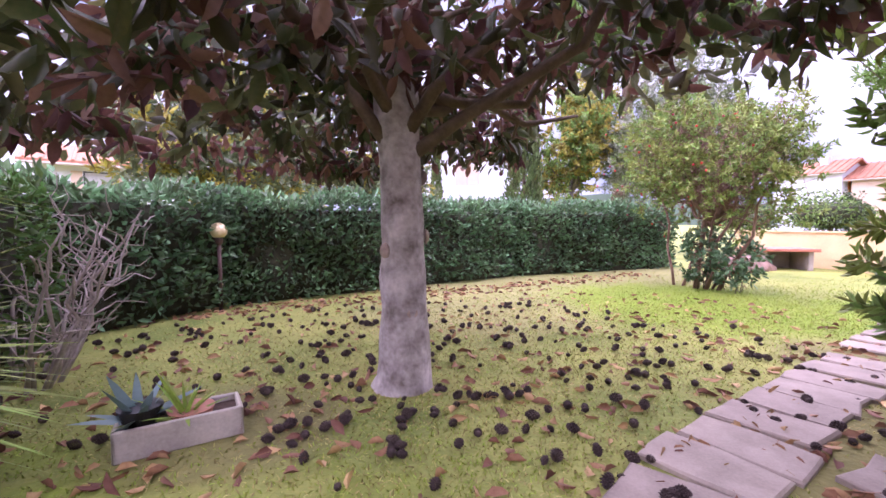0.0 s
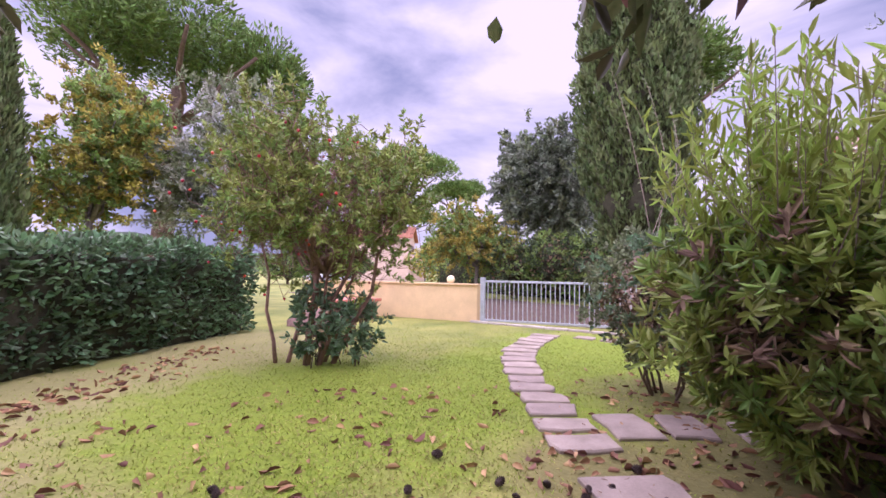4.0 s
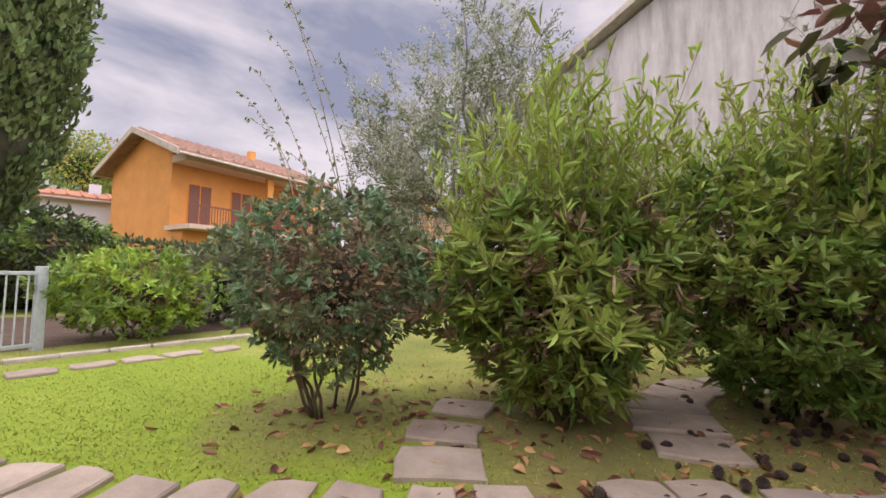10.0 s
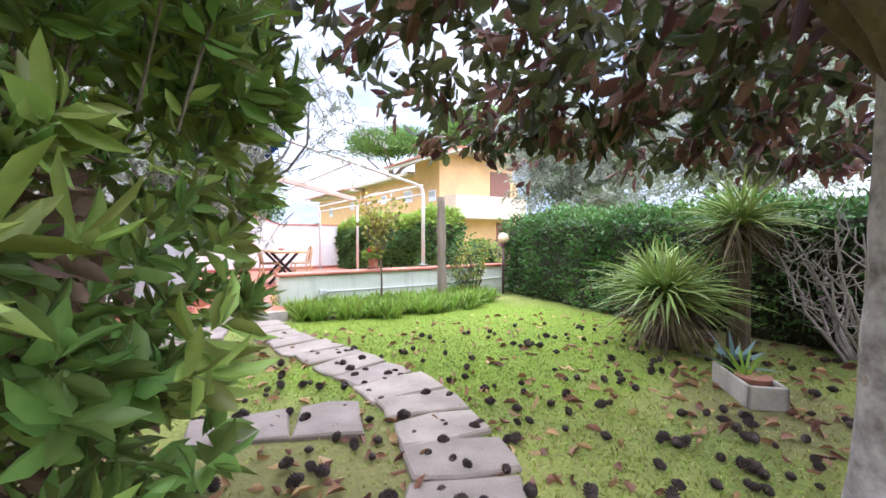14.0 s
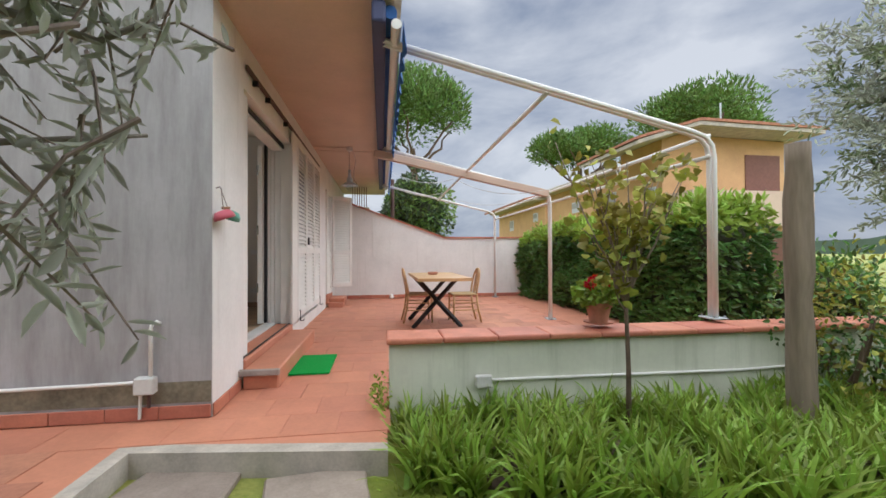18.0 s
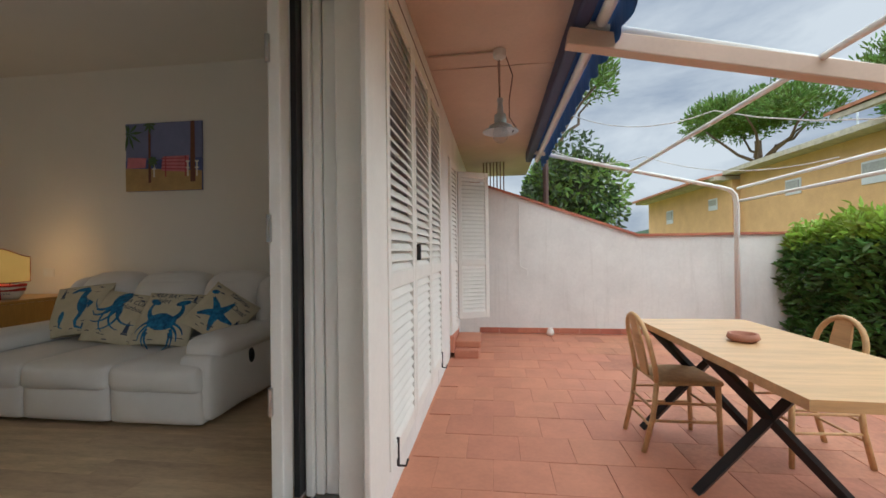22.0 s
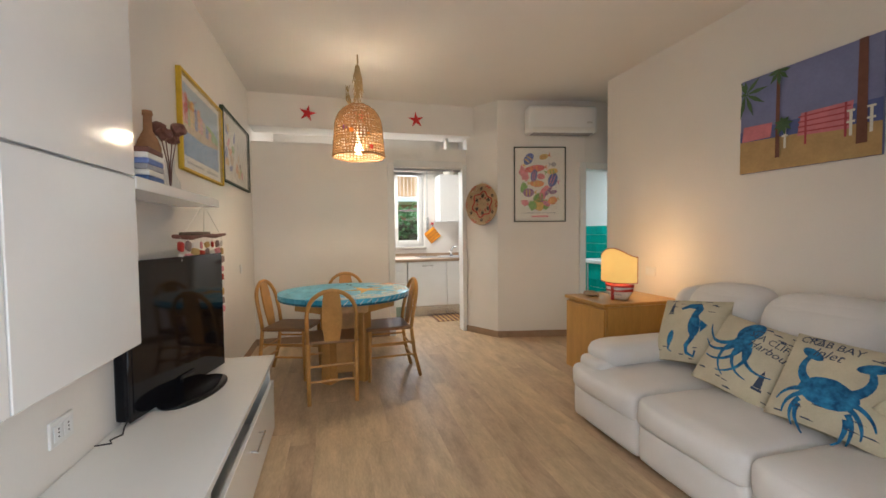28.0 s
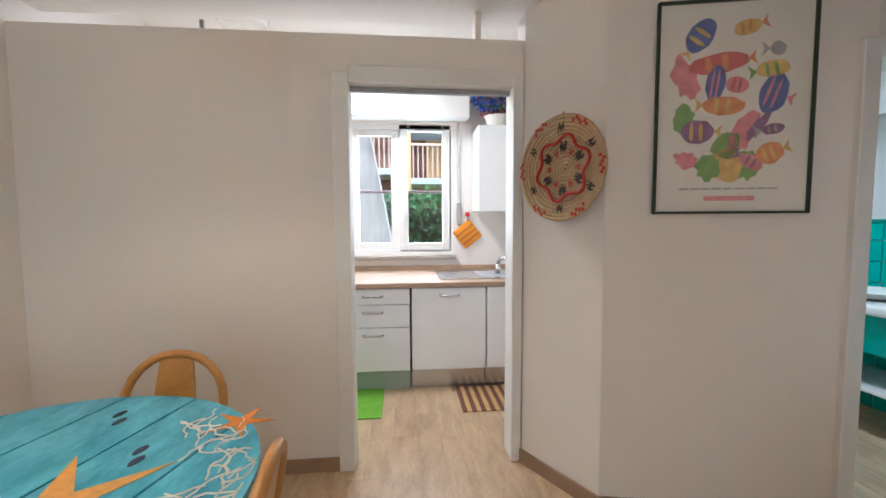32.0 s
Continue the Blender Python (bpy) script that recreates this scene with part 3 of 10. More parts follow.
# ---- ground ----
GZ = -0.15
ground = part("ground", prism([(-400, -400), (400, -400), (400, 400), (-400, 400)], -0.6, GZ), "lawn")
tagged(ground, "patchy green lawn with moss and dry grass", "lawn", kind="structure")
road = part("road", prism([(-10.3, -30), (-17.5, -32), (-15.6, -16), (-14.6, -6), (-15, 4), (-12.0, 4), (-9.3, -9.4), (-8.0, -13.9)], -0.4, GZ + 0.004), "earth")
tagged(road, "brown unpaved lane covered in leaf litter", "lane", kind="structure")


def slab(cx, cy, ang, w, d, h=0.035, rng=random, jit=0.03):
    """One rough flagstone with chipped corners."""
    c, s = math.cos(ang), math.sin(ang)
    pts = []
    for u, v in ((-1, -1), (-0.1, -1.02), (1, -1), (1.02, 0.1), (1, 1), (0.05, 1.0), (-1, 1), (-1.01, 0)):
        x, y = u * w / 2 + rng.uniform(-jit, jit), v * d / 2 + rng.uniform(-jit, jit)
        pts.append((x * c - y * s, x * s + y * c))
    bm = prism(pts, -0.06, h)
    top = [e for e in bm.edges if all(v.co.z > h - 1e-4 for v in e.verts)]
    bmesh.ops.bevel(bm, geom=top, offset=0.012, segments=1, affect="EDGES")
    for v in bm.verts:
        if v.co.z > 0:
            v.co.z += rng.uniform(-0.004, 0.004)
    return bm


def stone_path(name, label, line, w, d, wobble=0.05):
    p = empty(name, None, label, "path", kind="structure")
    r = random.Random(len(line) * 7)
    for i, (x, y) in enumerate(line):
        a, b = line[max(i - 1, 0)], line[min(i + 1, len(line) - 1)]
        ang = math.atan2(b[1] - a[1], b[0] - a[0]) - math.pi / 2
        part("paving_stone", slab(x, y, ang + r.uniform(-0.08, 0.08), w * r.uniform(0.9, 1.12), d * r.uniform(0.92, 1.06), rng=r), "slab", p,
             m=pose(x + r.uniform(-wobble, wobble) * 0.4, y + r.uniform(-wobble, wobble) * 0.4, GZ, r.uniform(-0.8, 0.8), r.uniform(-0.8, 0.8), 0))
    return p


def resample(line, step):
    out, acc = [line[0]], 0.0
    for a, b in zip(line, line[1:]):
        L = math.dist(a, b)
        t = step - acc
        while t <= L:
            out.append((a[0] + (b[0] - a[0]) * t / L, a[1] + (b[1] - a[1]) * t / L))
            t += step
        acc = L - (t - step)
    return out


MAIN = [(0.80, -0.78), (0.85, -1.6), (1.02, -2.4), (1.15, -3.1), (1.32, -3.75), (1.25, -4.5), (1.1, -5.0), (0.9, -5.42), (0.6, -5.8), (0.2, -6.25), (-0.2, -6.65), (-0.7, -7.1), (-1.15, -7.5),
        (-1.6, -7.97)]
stone_path("stone_path_main", "curved path of worn pinkish flagstones set in lawn", resample(MAIN, 0.40), 0.56, 0.375)
GATE_PATH = [(-1.85, -8.25), (-2.13, -8.59), (-2.41, -8.84), (-2.72, -9.12), (-3.03, -9.44), (-3.32, -9.7), (-3.65, -9.94), (-3.97, -10.17), (-4.28, -10.38), (-4.6, -10.58), (-5.0, -10.75), (-5.44, -10.91),
             (-6.1, -11.08), (-6.94, -11.28)]
stone_path("stone_path_gate", "stepping stones curving over the lawn to the gate", resample(GATE_PATH, 0.385), 0.50, 0.29)
SIDE = [(0.08, -0.72), (0.03, -1.15), (-0.12, -1.6), (-0.35, -2.15), (-0.65, -2.7), (-1.0, -3.3), (-1.35, -3.9), (-1.7, -4.5), (-1.95, -5.0), (-2.0, -5.5), (-1.9, -6.0), (-1.6, -6.5), (-1.3, -6.85)]
stone_path("stone_path_side", "flagstone path between the shrubs beside the house", resample(SIDE, 0.47), 0.58, 0.43)
stone_path("stepping_stones_shrub", "three stepping stones leading to a shrub", [(-2.45, -8.1), (-2.8, -7.78), (-3.1, -7.25)], 0.5, 0.4)
stone_path("stepping_stones_branch", "flat stones beside the curved path", [(0.62, -4.2), (0.1, -4.05), (0.3, -5.35), (-0.25, -5.7)], 0.55, 0.42)
stone_path("stepping_stones_far", "row of stepping stones near the gate", [(-7.0, -10.5), (-7.07, -9.95), (-7.15, -9.45), (-7.22, -8.95), (-7.3, -8.45), (-7.35, -7.9)], 0.3, 0.42)
kerb = empty("kerb", None, "low pale stone kerb along the lane", "kerb", kind="structure")
for i in range(13):
    t = i / 12
    x, y = -7.45 - 1.05 * t, -13.6 + 6.2 * t
    part("kerb_stone", slab(0, 0, math.radians(100), 0.5, 0.14, 0.05, random.Random(i), 0.012), "kerb", kerb, m=pose(x, y, GZ))

# ---- terrace ----
terrace = part("terrace", prism([(-3.2, 0.0), (-3.2, -1.38), (-0.34, -1.38), (-0.34, -0.36), (1.16, -0.56), (1.16, 0.0), (6.2, 0.0), (6.2, 7.3), (-0.02, 7.3), (-0.02, 0.0)], -0.5, -0.006), "terracotta")
tagged(terrace, "terracotta tiled terrace", "terrace", kind="structure")
edge = empty("terrace_edge", None, "pale concrete border of the terrace", "border", kind="structure")
for strip in (((-0.34, -0.36), (1.16, -0.56), (1.16, -0.66), (-0.25, -0.475)), ((-0.34, -0.36), (-0.25, -0.475), (-0.25, -1.46), (-0.34, -1.38)), ((-0.34, -1.38), (-0.25, -1.46), (-3.2, -1.46), (-3.2, -1.38))):
    part("border_strip", prism(strip, -0.4, -0.006), "kerb", edge)

# ---- house shell ----
H_Y1 = 9.6


def wall(name, mats, x0, y0, z0, x1, y1, z1, label=""):
    ob = part(name, box(x0, y0, z0, x1, y1, z1), mats)
    return tagged(ob, label, "wall", kind="structure")


wall("wall_facade_corner", "white_wall", -0.3, 0.0, -0.3, 0.0, 0.62, 2.86, "white painted outer wall with hairline cracks")
wall("wall_facade_lintel", "white_wall", -0.3, 0.62, 2.46, 0.0, 4.62, 2.86, "white wall above the terrace door")
wall("wall_facade_middle", "white_wall", -0.3, 4.62, -0.3, 0.0, 5.62, 2.86, "white wall between two shuttered openings")
wall("wall_facade_lintel_far", "white_wall", -0.3, 5.62, 2.42, 0.0, 6.34, 2.86)
wall("wall_facade_end", "white_wall", -0.3, 6.34, -0.3, 0.0, H_Y1, 2.86)
wall("wall_facade_plinth", "white_wall", -0.3, 2.36, -0.3, -0.004, 4.62, 0.16, "low white base under the shutters")
wall("wall_facade_upper", "white_wall", -0.3, 0.0, 2.86, 0.0, H_Y1, 5.9)
gable = bmesh.new()
for y in (-0.004, 0.25):
    for x, z in ((-7.6, -0.3), (-0.003, -0.3), (-0.003, 6.2), (-3.6, 7.65), (-7.6, 6.0)):
        gable.verts.new((x, y, z))
gable.verts.ensure_lookup_table()
gv = gable.verts
gable.faces.new([gv[i] for i in range(5)])
gable.faces.new([gv[i] for i in range(9, 4, -1)])
for i in range(5):
    gable.faces.new([gv[i], gv[(i + 1) % 5], gv[5 + (i + 1) % 5], gv[5 + i]])
bmesh.ops.recalc_face_normals(gable, faces=gable.faces)
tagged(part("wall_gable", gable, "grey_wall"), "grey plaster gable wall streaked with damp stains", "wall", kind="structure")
stain = part("wall_gable_base", box(-3.2, -0.009, 0.10, -0.004, -0.0045, 0.24), "earth")
stain.data.materials[0] = mat("mossy_band", (0.20, 0.18, 0.13), 0.95, var=0.4, scale=5, fine=40, bump=0.4)
tagged(stain, "mossy brown band at the foot of the wall", "wall base", kind="structure")
wall("wall_back_low", "white_wall", -7.6, 0.25, -0.3, -7.45, 1.86, 6.0)
wall("wall_back_high", "white_wall", -7.6, 2.90, -0.3, -7.45, H_Y1, 6.0)
wall("wall_back_under", "white_wall", -7.6, 1.86, -0.3, -7.45, 2.90, 1.25)
wall("wall_back_over", "white_wall", -7.6, 1.86, 2.49, -7.45, 2.90, 6.0)
wall("wall_far_end", "white_wall", -7.6, H_Y1, -0.3, 0.0, H_Y1 + 0.2, 6.2)
for nm, a, b in (("roof_west", (-8.1, 5.75), (-3.6, 7.75)), ("roof_east", (-3.6, 7.75), (1.5, 5.75))):
    rb = bmesh.new()
    vs = [rb.verts.new((x, y, z + dz)) for y in (-0.35, H_Y1 + 0.4) for dz in (0.0, 0.16) for x, z in (a, b)]
    for f in ((0, 1, 3, 2), (4, 6, 7, 5), (0, 4, 5, 1), (2, 3, 7, 6), (0, 2, 6, 4), (1, 5, 7, 3)):
        rb.faces.new([vs[i] for i in f])
    bmesh.ops.recalc_face_normals(rb, faces=rb.faces)
    tagged(part(nm, rb, "far_white" if False else "kerb"), "pitched roof with a pale verge board", "roof", kind="structure")
skirt = empty("baseboard_terrace", None, "terracotta skirting tiles along the walls", "skirting", kind="structure")
for i in range(10):
    part("skirting_tile", box(-3.2 + i * 0.32, -0.022, 0.0, -3.2 + i * 0.32 + 0.316, -0.007, 0.085, 0.004), "coping", skirt)
for i in range(16):
    part("skirting_tile", box(0.3 + i * 0.30, 7.13, 0.0, 0.3 + i * 0.30 + 0.297, 7.146, 0.085, 0.004), "coping", skirt)
for i in range(2):
    part("skirting_tile", box(0.002, 0.0 + i * 0.27, 0.0, 0.016, 0.266 + i * 0.27, 0.085, 0.004), "coping", skirt)

soffit = part("ceiling_porch", box(0.0, -0.12, 2.86, 1.22, H_Y1, 3.02), "soffit")
tagged(soffit, "pinkish plaster underside of the balcony", "ceiling", kind="structure")
tagged(part("balcony_parapet", box(1.10, -0.12, 3.02, 1.22, H_Y1, 3.95), "white_wall"), "plain rendered balcony parapet", "parapet", kind="structure")

# sill and step of the terrace door
sill = part("door_sill", box(-0.30, 0.62, 0.05, 0.02, 2.42, 0.215, 0.01), "terracotta")
tagged(sill, "terracotta sill with a dark shutter track", "sill", kind="structure")
tagged(part("shutter_track", box(-0.028, 0.66, 0.215, -0.012, 4.6, 0.223), "dark_metal"), "dark metal shutter track in the sill", "track", kind="structure")
step = part("door_step", box(0.02, 0.54, -0.01, 0.30, 2.32, 0.155, 0.012), "terracotta")
tagged(step, "low terracotta step below the door", "step", kind="structure")
tagged(part("step_nosing", box(0.0, 0.50, 0.11, 0.31, 0.54, 0.16, 0.006), "concrete"), "worn grey edge of the step", "step edge", kind="structure")
tagged(part("door_sill_far", box(-0.30, 5.62, 0.05, 0.05, 6.34, 0.25, 0.01), "terracotta"), "terracotta sill of the far door", "sill", kind="structure")
tagged(part("door_step_far", box(0.05, 5.62, -0.01, 0.34, 6.30, 0.09, 0.01), "terracotta"), "low step below the far door", "step", kind="structure")
tagged(part("step_tile_far", box(0.05, 5.75, 0.09, 0.36, 6.32, 0.17, 0.01), "terracotta"), "upper step tile", "step", kind="structure")

# low garden wall and end wall
low = part("wall_low", box(1.18, -0.02, -0.4, 6.05, 0.24, 0.44), "low_wall")
tagged(low, "low pale green-grey rendered wall with damp stains", "wall", kind="structure")
cop = empty("wall_coping", None, "rounded terracotta coping tiles on the low wall", "coping", kind="structure")
me = bpy.data.meshes.new("coping_tile")
bmc = box(-0.2015, -0.175, 0.0, 0.2015, 0.175, 0.045, 0.016, 3)
bmc.to_mesh(me)
bmc.free()
me.materials.append(M["coping"])
for i in range(12):
    link("coping_tile", me, None, cop, m=pose(1.16 + 0.2 + i * 0.405, 0.11, 0.44))
endw = bmesh.new()
pts = [(-0.02, -0.3), (6.6, -0.3), (6.6, 1.46), (2.66, 1.46), (0.25, 2.32), (-0.02, 2.4)]
for y in (7.15, 7.35):
    for x, z in pts:
        endw.verts.new((x, y, z))
endw.verts.ensure_lookup_table()
ev = endw.verts
endw.faces.new([ev[i] for i in range(6)])
endw.faces.new([ev[i] for i in range(11, 5, -1)])
for i in range(6):
    endw.faces.new([ev[i], ev[(i + 1) % 6], ev[6 + (i + 1) % 6], ev[6 + i]])
bmesh.ops.recalc_face_normals(endw, faces=endw.faces)
tagged(part("wall_terrace_end", endw, "white_wall"), "white rendered boundary wall with a sloping top", "wall", kind="structure")
ecop = empty("wall_coping_end", None, "thin terracotta coping on the boundary wall", "coping", kind="structure")


def coping_run(a, b, n):
    for i in range(n):
        p, q = Vector(a).lerp(Vector(b), i / n), Vector(a).lerp(Vector(b), (i + 0.985) / n)
        bm = bmesh.new()
        vs = [bm.verts.new((pp.x, y, pp.z + dz)) for pp in (p, q) for y in (7.11, 7.39) for dz in (0.0, 0.035)]
        for f in ((0, 1, 3, 2), (4, 6, 7, 5), (0, 4, 5, 1), (2, 3, 7, 6), (1, 5, 7, 3), (0, 2, 6, 4)):
            bm.faces.new([vs[k] for k in f])
        bmesh.ops.recalc_face_normals(bm, faces=bm.faces)
        part("coping_tile", bm, "coping", ecop)


coping_run((-0.02, 0, 2.40), (0.25, 0, 2.32), 1)
coping_run((0.25, 0, 2.32), (2.66, 0, 1.46), 8)
coping_run((2.66, 0, 1.46), (6.6, 0, 1.46), 12)

# ---- rooms ----
FZ, CZ = 0.22, 3.02
fl = part("floor", prism([(-7.45, 0.25), (-0.3, 0.25), (-0.3, 7.6), (-7.45, 7.6)], 0.0, FZ - 0.012), "skirting_wood")
tagged(fl, "light oak plank floor", "floor", kind="structure")
tagged(part("ceiling", box(-7.45, 0.25, CZ, -0.3, 7.6, CZ + 0.2), "interior_ceiling"), "plain white ceiling", "ceiling", kind="structure")
TV_Y = 0.54


def iwall(name, x0, y0, z0, x1, y1, z1, label="plain white interior wall"):
    return tagged(part(name, box(x0, y0, z0, x1, y1, z1), "interior_wall"), label, "wall", kind="structure")


iwall("wall_television", -7.45, 0.25, 0.0, -0.3, TV_Y, CZ)
iwall("wall_sofa", -4.33, 4.18, 0.0, -0.3, 4.30, CZ)
iwall("wall_front_inner", -0.33, TV_Y, 0.0, -0.301, 0.62, CZ)
iwall("wall_front_lining", -0.33, 2.42, 0.0, -0.301, 4.18, CZ)
iwall("wall_front_over", -0.33, 0.62, 2.46, -0.301, 2.42, CZ)
iwall("wall_kitchen_left", -5.72, TV_Y, 0.0, -5.60, 2.10, 2.52)
iwall("wall_kitchen_over", -5.72, 2.10, 2.28, -5.60, 3.05, 2.52)
iwall("wall_kitchen_jamb", -5.72, 3.02, 0.0, -5.60, 3.05, 2.28)
iwall("wall_kitchen_upper", -5.72, 2.79, 2.52, -5.60, 2.82, 2.66)
iwall("beam", -5.80, TV_Y, 2.66, -5.47, 3.30, CZ, "boxed white beam with red starfish")
tagged(part("wall_chamfer", prism([(-5.72, 3.05), (-5.57, 3.05), (-5.15, 3.29), (-5.15, 3.44), (-5.72, 3.44)], 0.0, CZ), "interior_wall"), "white wall with a bevelled corner", "wall", kind="structure")
tagged(part("wall_poster", prism([(-5.15, 3.29), (-4.94, 4.32), (-5.07, 4.32), (-5.30, 3.29)], 0.0, CZ), "interior_wall"), "plain white interior wall", "wall", kind="structure")
iwall("wall_poster_over", -5.06, 4.32, 2.24, -4.94, 4.94, CZ)
iwall("wall_corridor", -5.06, 4.94, 0.0, -4.94, 7.5, CZ)
iwall("wall_corridor_end", -4.94, 7.4, 0.0, -4.2, 7.5, CZ)
iwall("wall_corridor_right", -4.33, 4.30, 0.0, -4.21, 7.4, CZ)
iwall("wall_bath_kitchen", -7.45, 3.62, 0.0, -5.14, 3.72, CZ)
iwall("wall_bath_back", -7.45, 5.75, 0.0, -5.06, 5.85, CZ)
# ---- garden ----
EYES = [((e[0], e[1]), e[2]) for _, e, _, _ in PATH]


def rngof(n):
    return np.random.default_rng(n)


def tuft_crown(name, parent, mats, n, seed, centre, radii, length, width, shell=0.6, lump=0.25, zmin=None, clear=0.45, core=0.45, droop=0.3, spread=0.8):
    """A crown of leaves in one or more materials, over a dark core put in as inner shade."""
    rng = rngof(seed)
    for k, (mt, share) in enumerate(mats):
        p, v = blob_points(int(n * share), rng, centre, radii, shell, lump=lump, zmin=zmin)
        keep = near(p, EYES, clear)
        ob = link(name if k == 0 else "leaves", leaves(name, p[keep], v[keep], length, width, rng, droop, spread), mt, parent)
        ob["kind"] = "stuff"
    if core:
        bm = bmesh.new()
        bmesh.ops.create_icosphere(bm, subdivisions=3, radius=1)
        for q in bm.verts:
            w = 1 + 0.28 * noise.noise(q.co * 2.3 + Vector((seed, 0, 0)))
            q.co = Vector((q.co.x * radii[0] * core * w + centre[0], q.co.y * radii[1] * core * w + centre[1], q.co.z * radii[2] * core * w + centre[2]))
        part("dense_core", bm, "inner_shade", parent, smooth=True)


def limbs(parent, mt, base, tips, r0, r1, seed, sides=7, wob=0.12, nm="branch"):
    rr = random.Random(seed)
    for t in tips:
        a, b = Vector(base), Vector(t)
        pts = [a.lerp(b, s) + Vector((rr.uniform(-wob, wob), rr.uniform(-wob, wob), rr.uniform(-wob, wob))) * math.sin(math.pi * s) for s in (0, 0.2, 0.4, 0.6, 0.8, 1)]
        part(nm, tube(pts, [r0 + (r1 - r0) * s for s in (0, 0.2, 0.4, 0.6, 0.8, 1)], sides), mt, parent, smooth=True)


def stems(parent, mt, n, seed, centre, z0, z1, r_bot, r_top, thick, nm="stem"):
    rr = random.Random(seed)
    for i in range(n):
        a, b = rr.uniform(0, 6.28), rr.uniform(0, 6.28)
        p = Vector((centre[0] + r_bot * math.cos(a), centre[1] + r_bot * math.sin(a), z0))
        q = Vector((centre[0] + r_top * math.cos(a + b * 0.1), centre[1] + r_top * math.sin(a + b * 0.1), z1))
        limbs(parent, mt, p, [q], thick, thick * 0.4, seed + i, 6, 0.08, nm)


def hedge(name, label, line, thick, h, mt, n, seed, leaf=(0.075, 0.036), top=0.12, young=0.0, z0=GZ):
    """A clipped hedge along a line: leaf skin on both faces and the top over a dark core put in as inner shade."""
    hd = empty(name, None, label, "hedge")
    rng = rngof(seed)
    L = [math.dist(a, b) for a, b in zip(line, line[1:])]
    tot = sum(L)
    for (a, b), ln in zip(zip(line, line[1:]), L):
        k = int(n * ln / tot)
        u = rng.random(k)
        ax = np.array([b[0] - a[0], b[1] - a[1], 0]) / ln
        sd = np.array([-ax[1], ax[0], 0])
        c = np.array([a[0], a[1], 0]) + u[:, None] * np.array([b[0] - a[0], b[1] - a[1], 0])
        face = rng.random(k)
        side = np.where(face < 0.4, 1.0, np.where(face < 0.8, -1.0, 0.0))
        hh = h + 0.06 * np.sin(u * ln * 1.7 + seed) + 0.05 * np.sin(u * ln * 4.1)
        bulge = 0.06 * np.sin(u * ln * 2.3 + seed) + 0.05 * np.sin(u * ln * 5.7)
        z = np.where(side != 0, z0 + 0.04 + rng.random(k) ** 0.9 * (hh - 0.04), z0 + hh + rng.normal(0, top * 0.5, k))
        lat = np.where(side != 0, side * (thick / 2 + bulge - np.abs(rng.normal(0, 0.075, k)) + 0.05 * np.sin(z * 6 + u * 9)), rng.uniform(-1, 1, k) * thick / 2)
        ends = (rng.random(k) < 0.5 * thick / ln) & (side != 0)
        eu = np.where(rng.random(k) < 0.5, 0.0, 1.0)
        c[ends] = (np.array([a[0], a[1], 0]) + eu[:, None] * np.array([b[0] - a[0], b[1] - a[1], 0]))[ends] + ax * rng.normal(0, 0.05, (int(ends.sum()), 1))
        lat = np.where(ends, rng.uniform(-0.5, 0.5, k) * thick, lat)
        p = c + sd * lat[:, None]
        p[:, 2] = z
        o = sd * side[:, None] + np.array([0, 0, 1.0]) * np.where(side == 0, 1.0, 0.35)[:, None]
        o[ends] = ax * (2 * eu[ends] - 1)[:, None]
        keep = near(p, EYES, 0.4)
        hi = z > z0 + hh * 0.86
        for mm, sel in ((mt, ~hi) if young else (mt, np.ones(k, bool)),) + (((("young_leaf" if young > 0.5 else mt), hi),) if young else ()):
            sel = sel & keep
            ob = link("foliage", leaves("foliage", p[sel], o[sel], leaf[0], leaf[1], rng, 0.15, 0.55), mm, hd)
            ob["kind"] = "stuff"
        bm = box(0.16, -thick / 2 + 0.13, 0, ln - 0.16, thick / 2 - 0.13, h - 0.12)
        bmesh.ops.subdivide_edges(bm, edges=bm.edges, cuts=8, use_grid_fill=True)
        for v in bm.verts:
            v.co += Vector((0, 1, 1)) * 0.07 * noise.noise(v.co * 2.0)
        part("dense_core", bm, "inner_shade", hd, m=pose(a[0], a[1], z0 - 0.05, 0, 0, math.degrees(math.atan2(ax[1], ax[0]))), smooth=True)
    return hd


hedge("hedge", "tall clipped laurel hedge with dull green leaves", [(6.9, -6.6), (6.35, -9.2), (2.0, -13.8), (-2.3, -16.6)], 1.0, 1.66, "hedge_leaf", 26000, 3, (0.125, 0.06))
hedge("hedge", "clipped green hedge beside the lawn", [(6.45, 0.1), (5.95, -2.7), (6.1, -6.4)], 0.95, 1.58, "terrace_hedge_leaf", 17000, 5, (0.09, 0.042))
hedge("hedge", "dense laurel hedge with fresh tips along the terrace", [(5.25, 1.3), (5.1, 7.1)], 0.85, 1.58, "terrace_hedge_leaf", 24000, 8, (0.12, 0.048), young=1.0, z0=-0.02)
hedge("hedge", "dark clipped hedge beyond the lane", [(-22, -28), (-19.5, -16), (-18, -5), (-14, 1)], 1.6, 2.1, "dark_tree_leaf", 9000, 12, (0.2, 0.1))

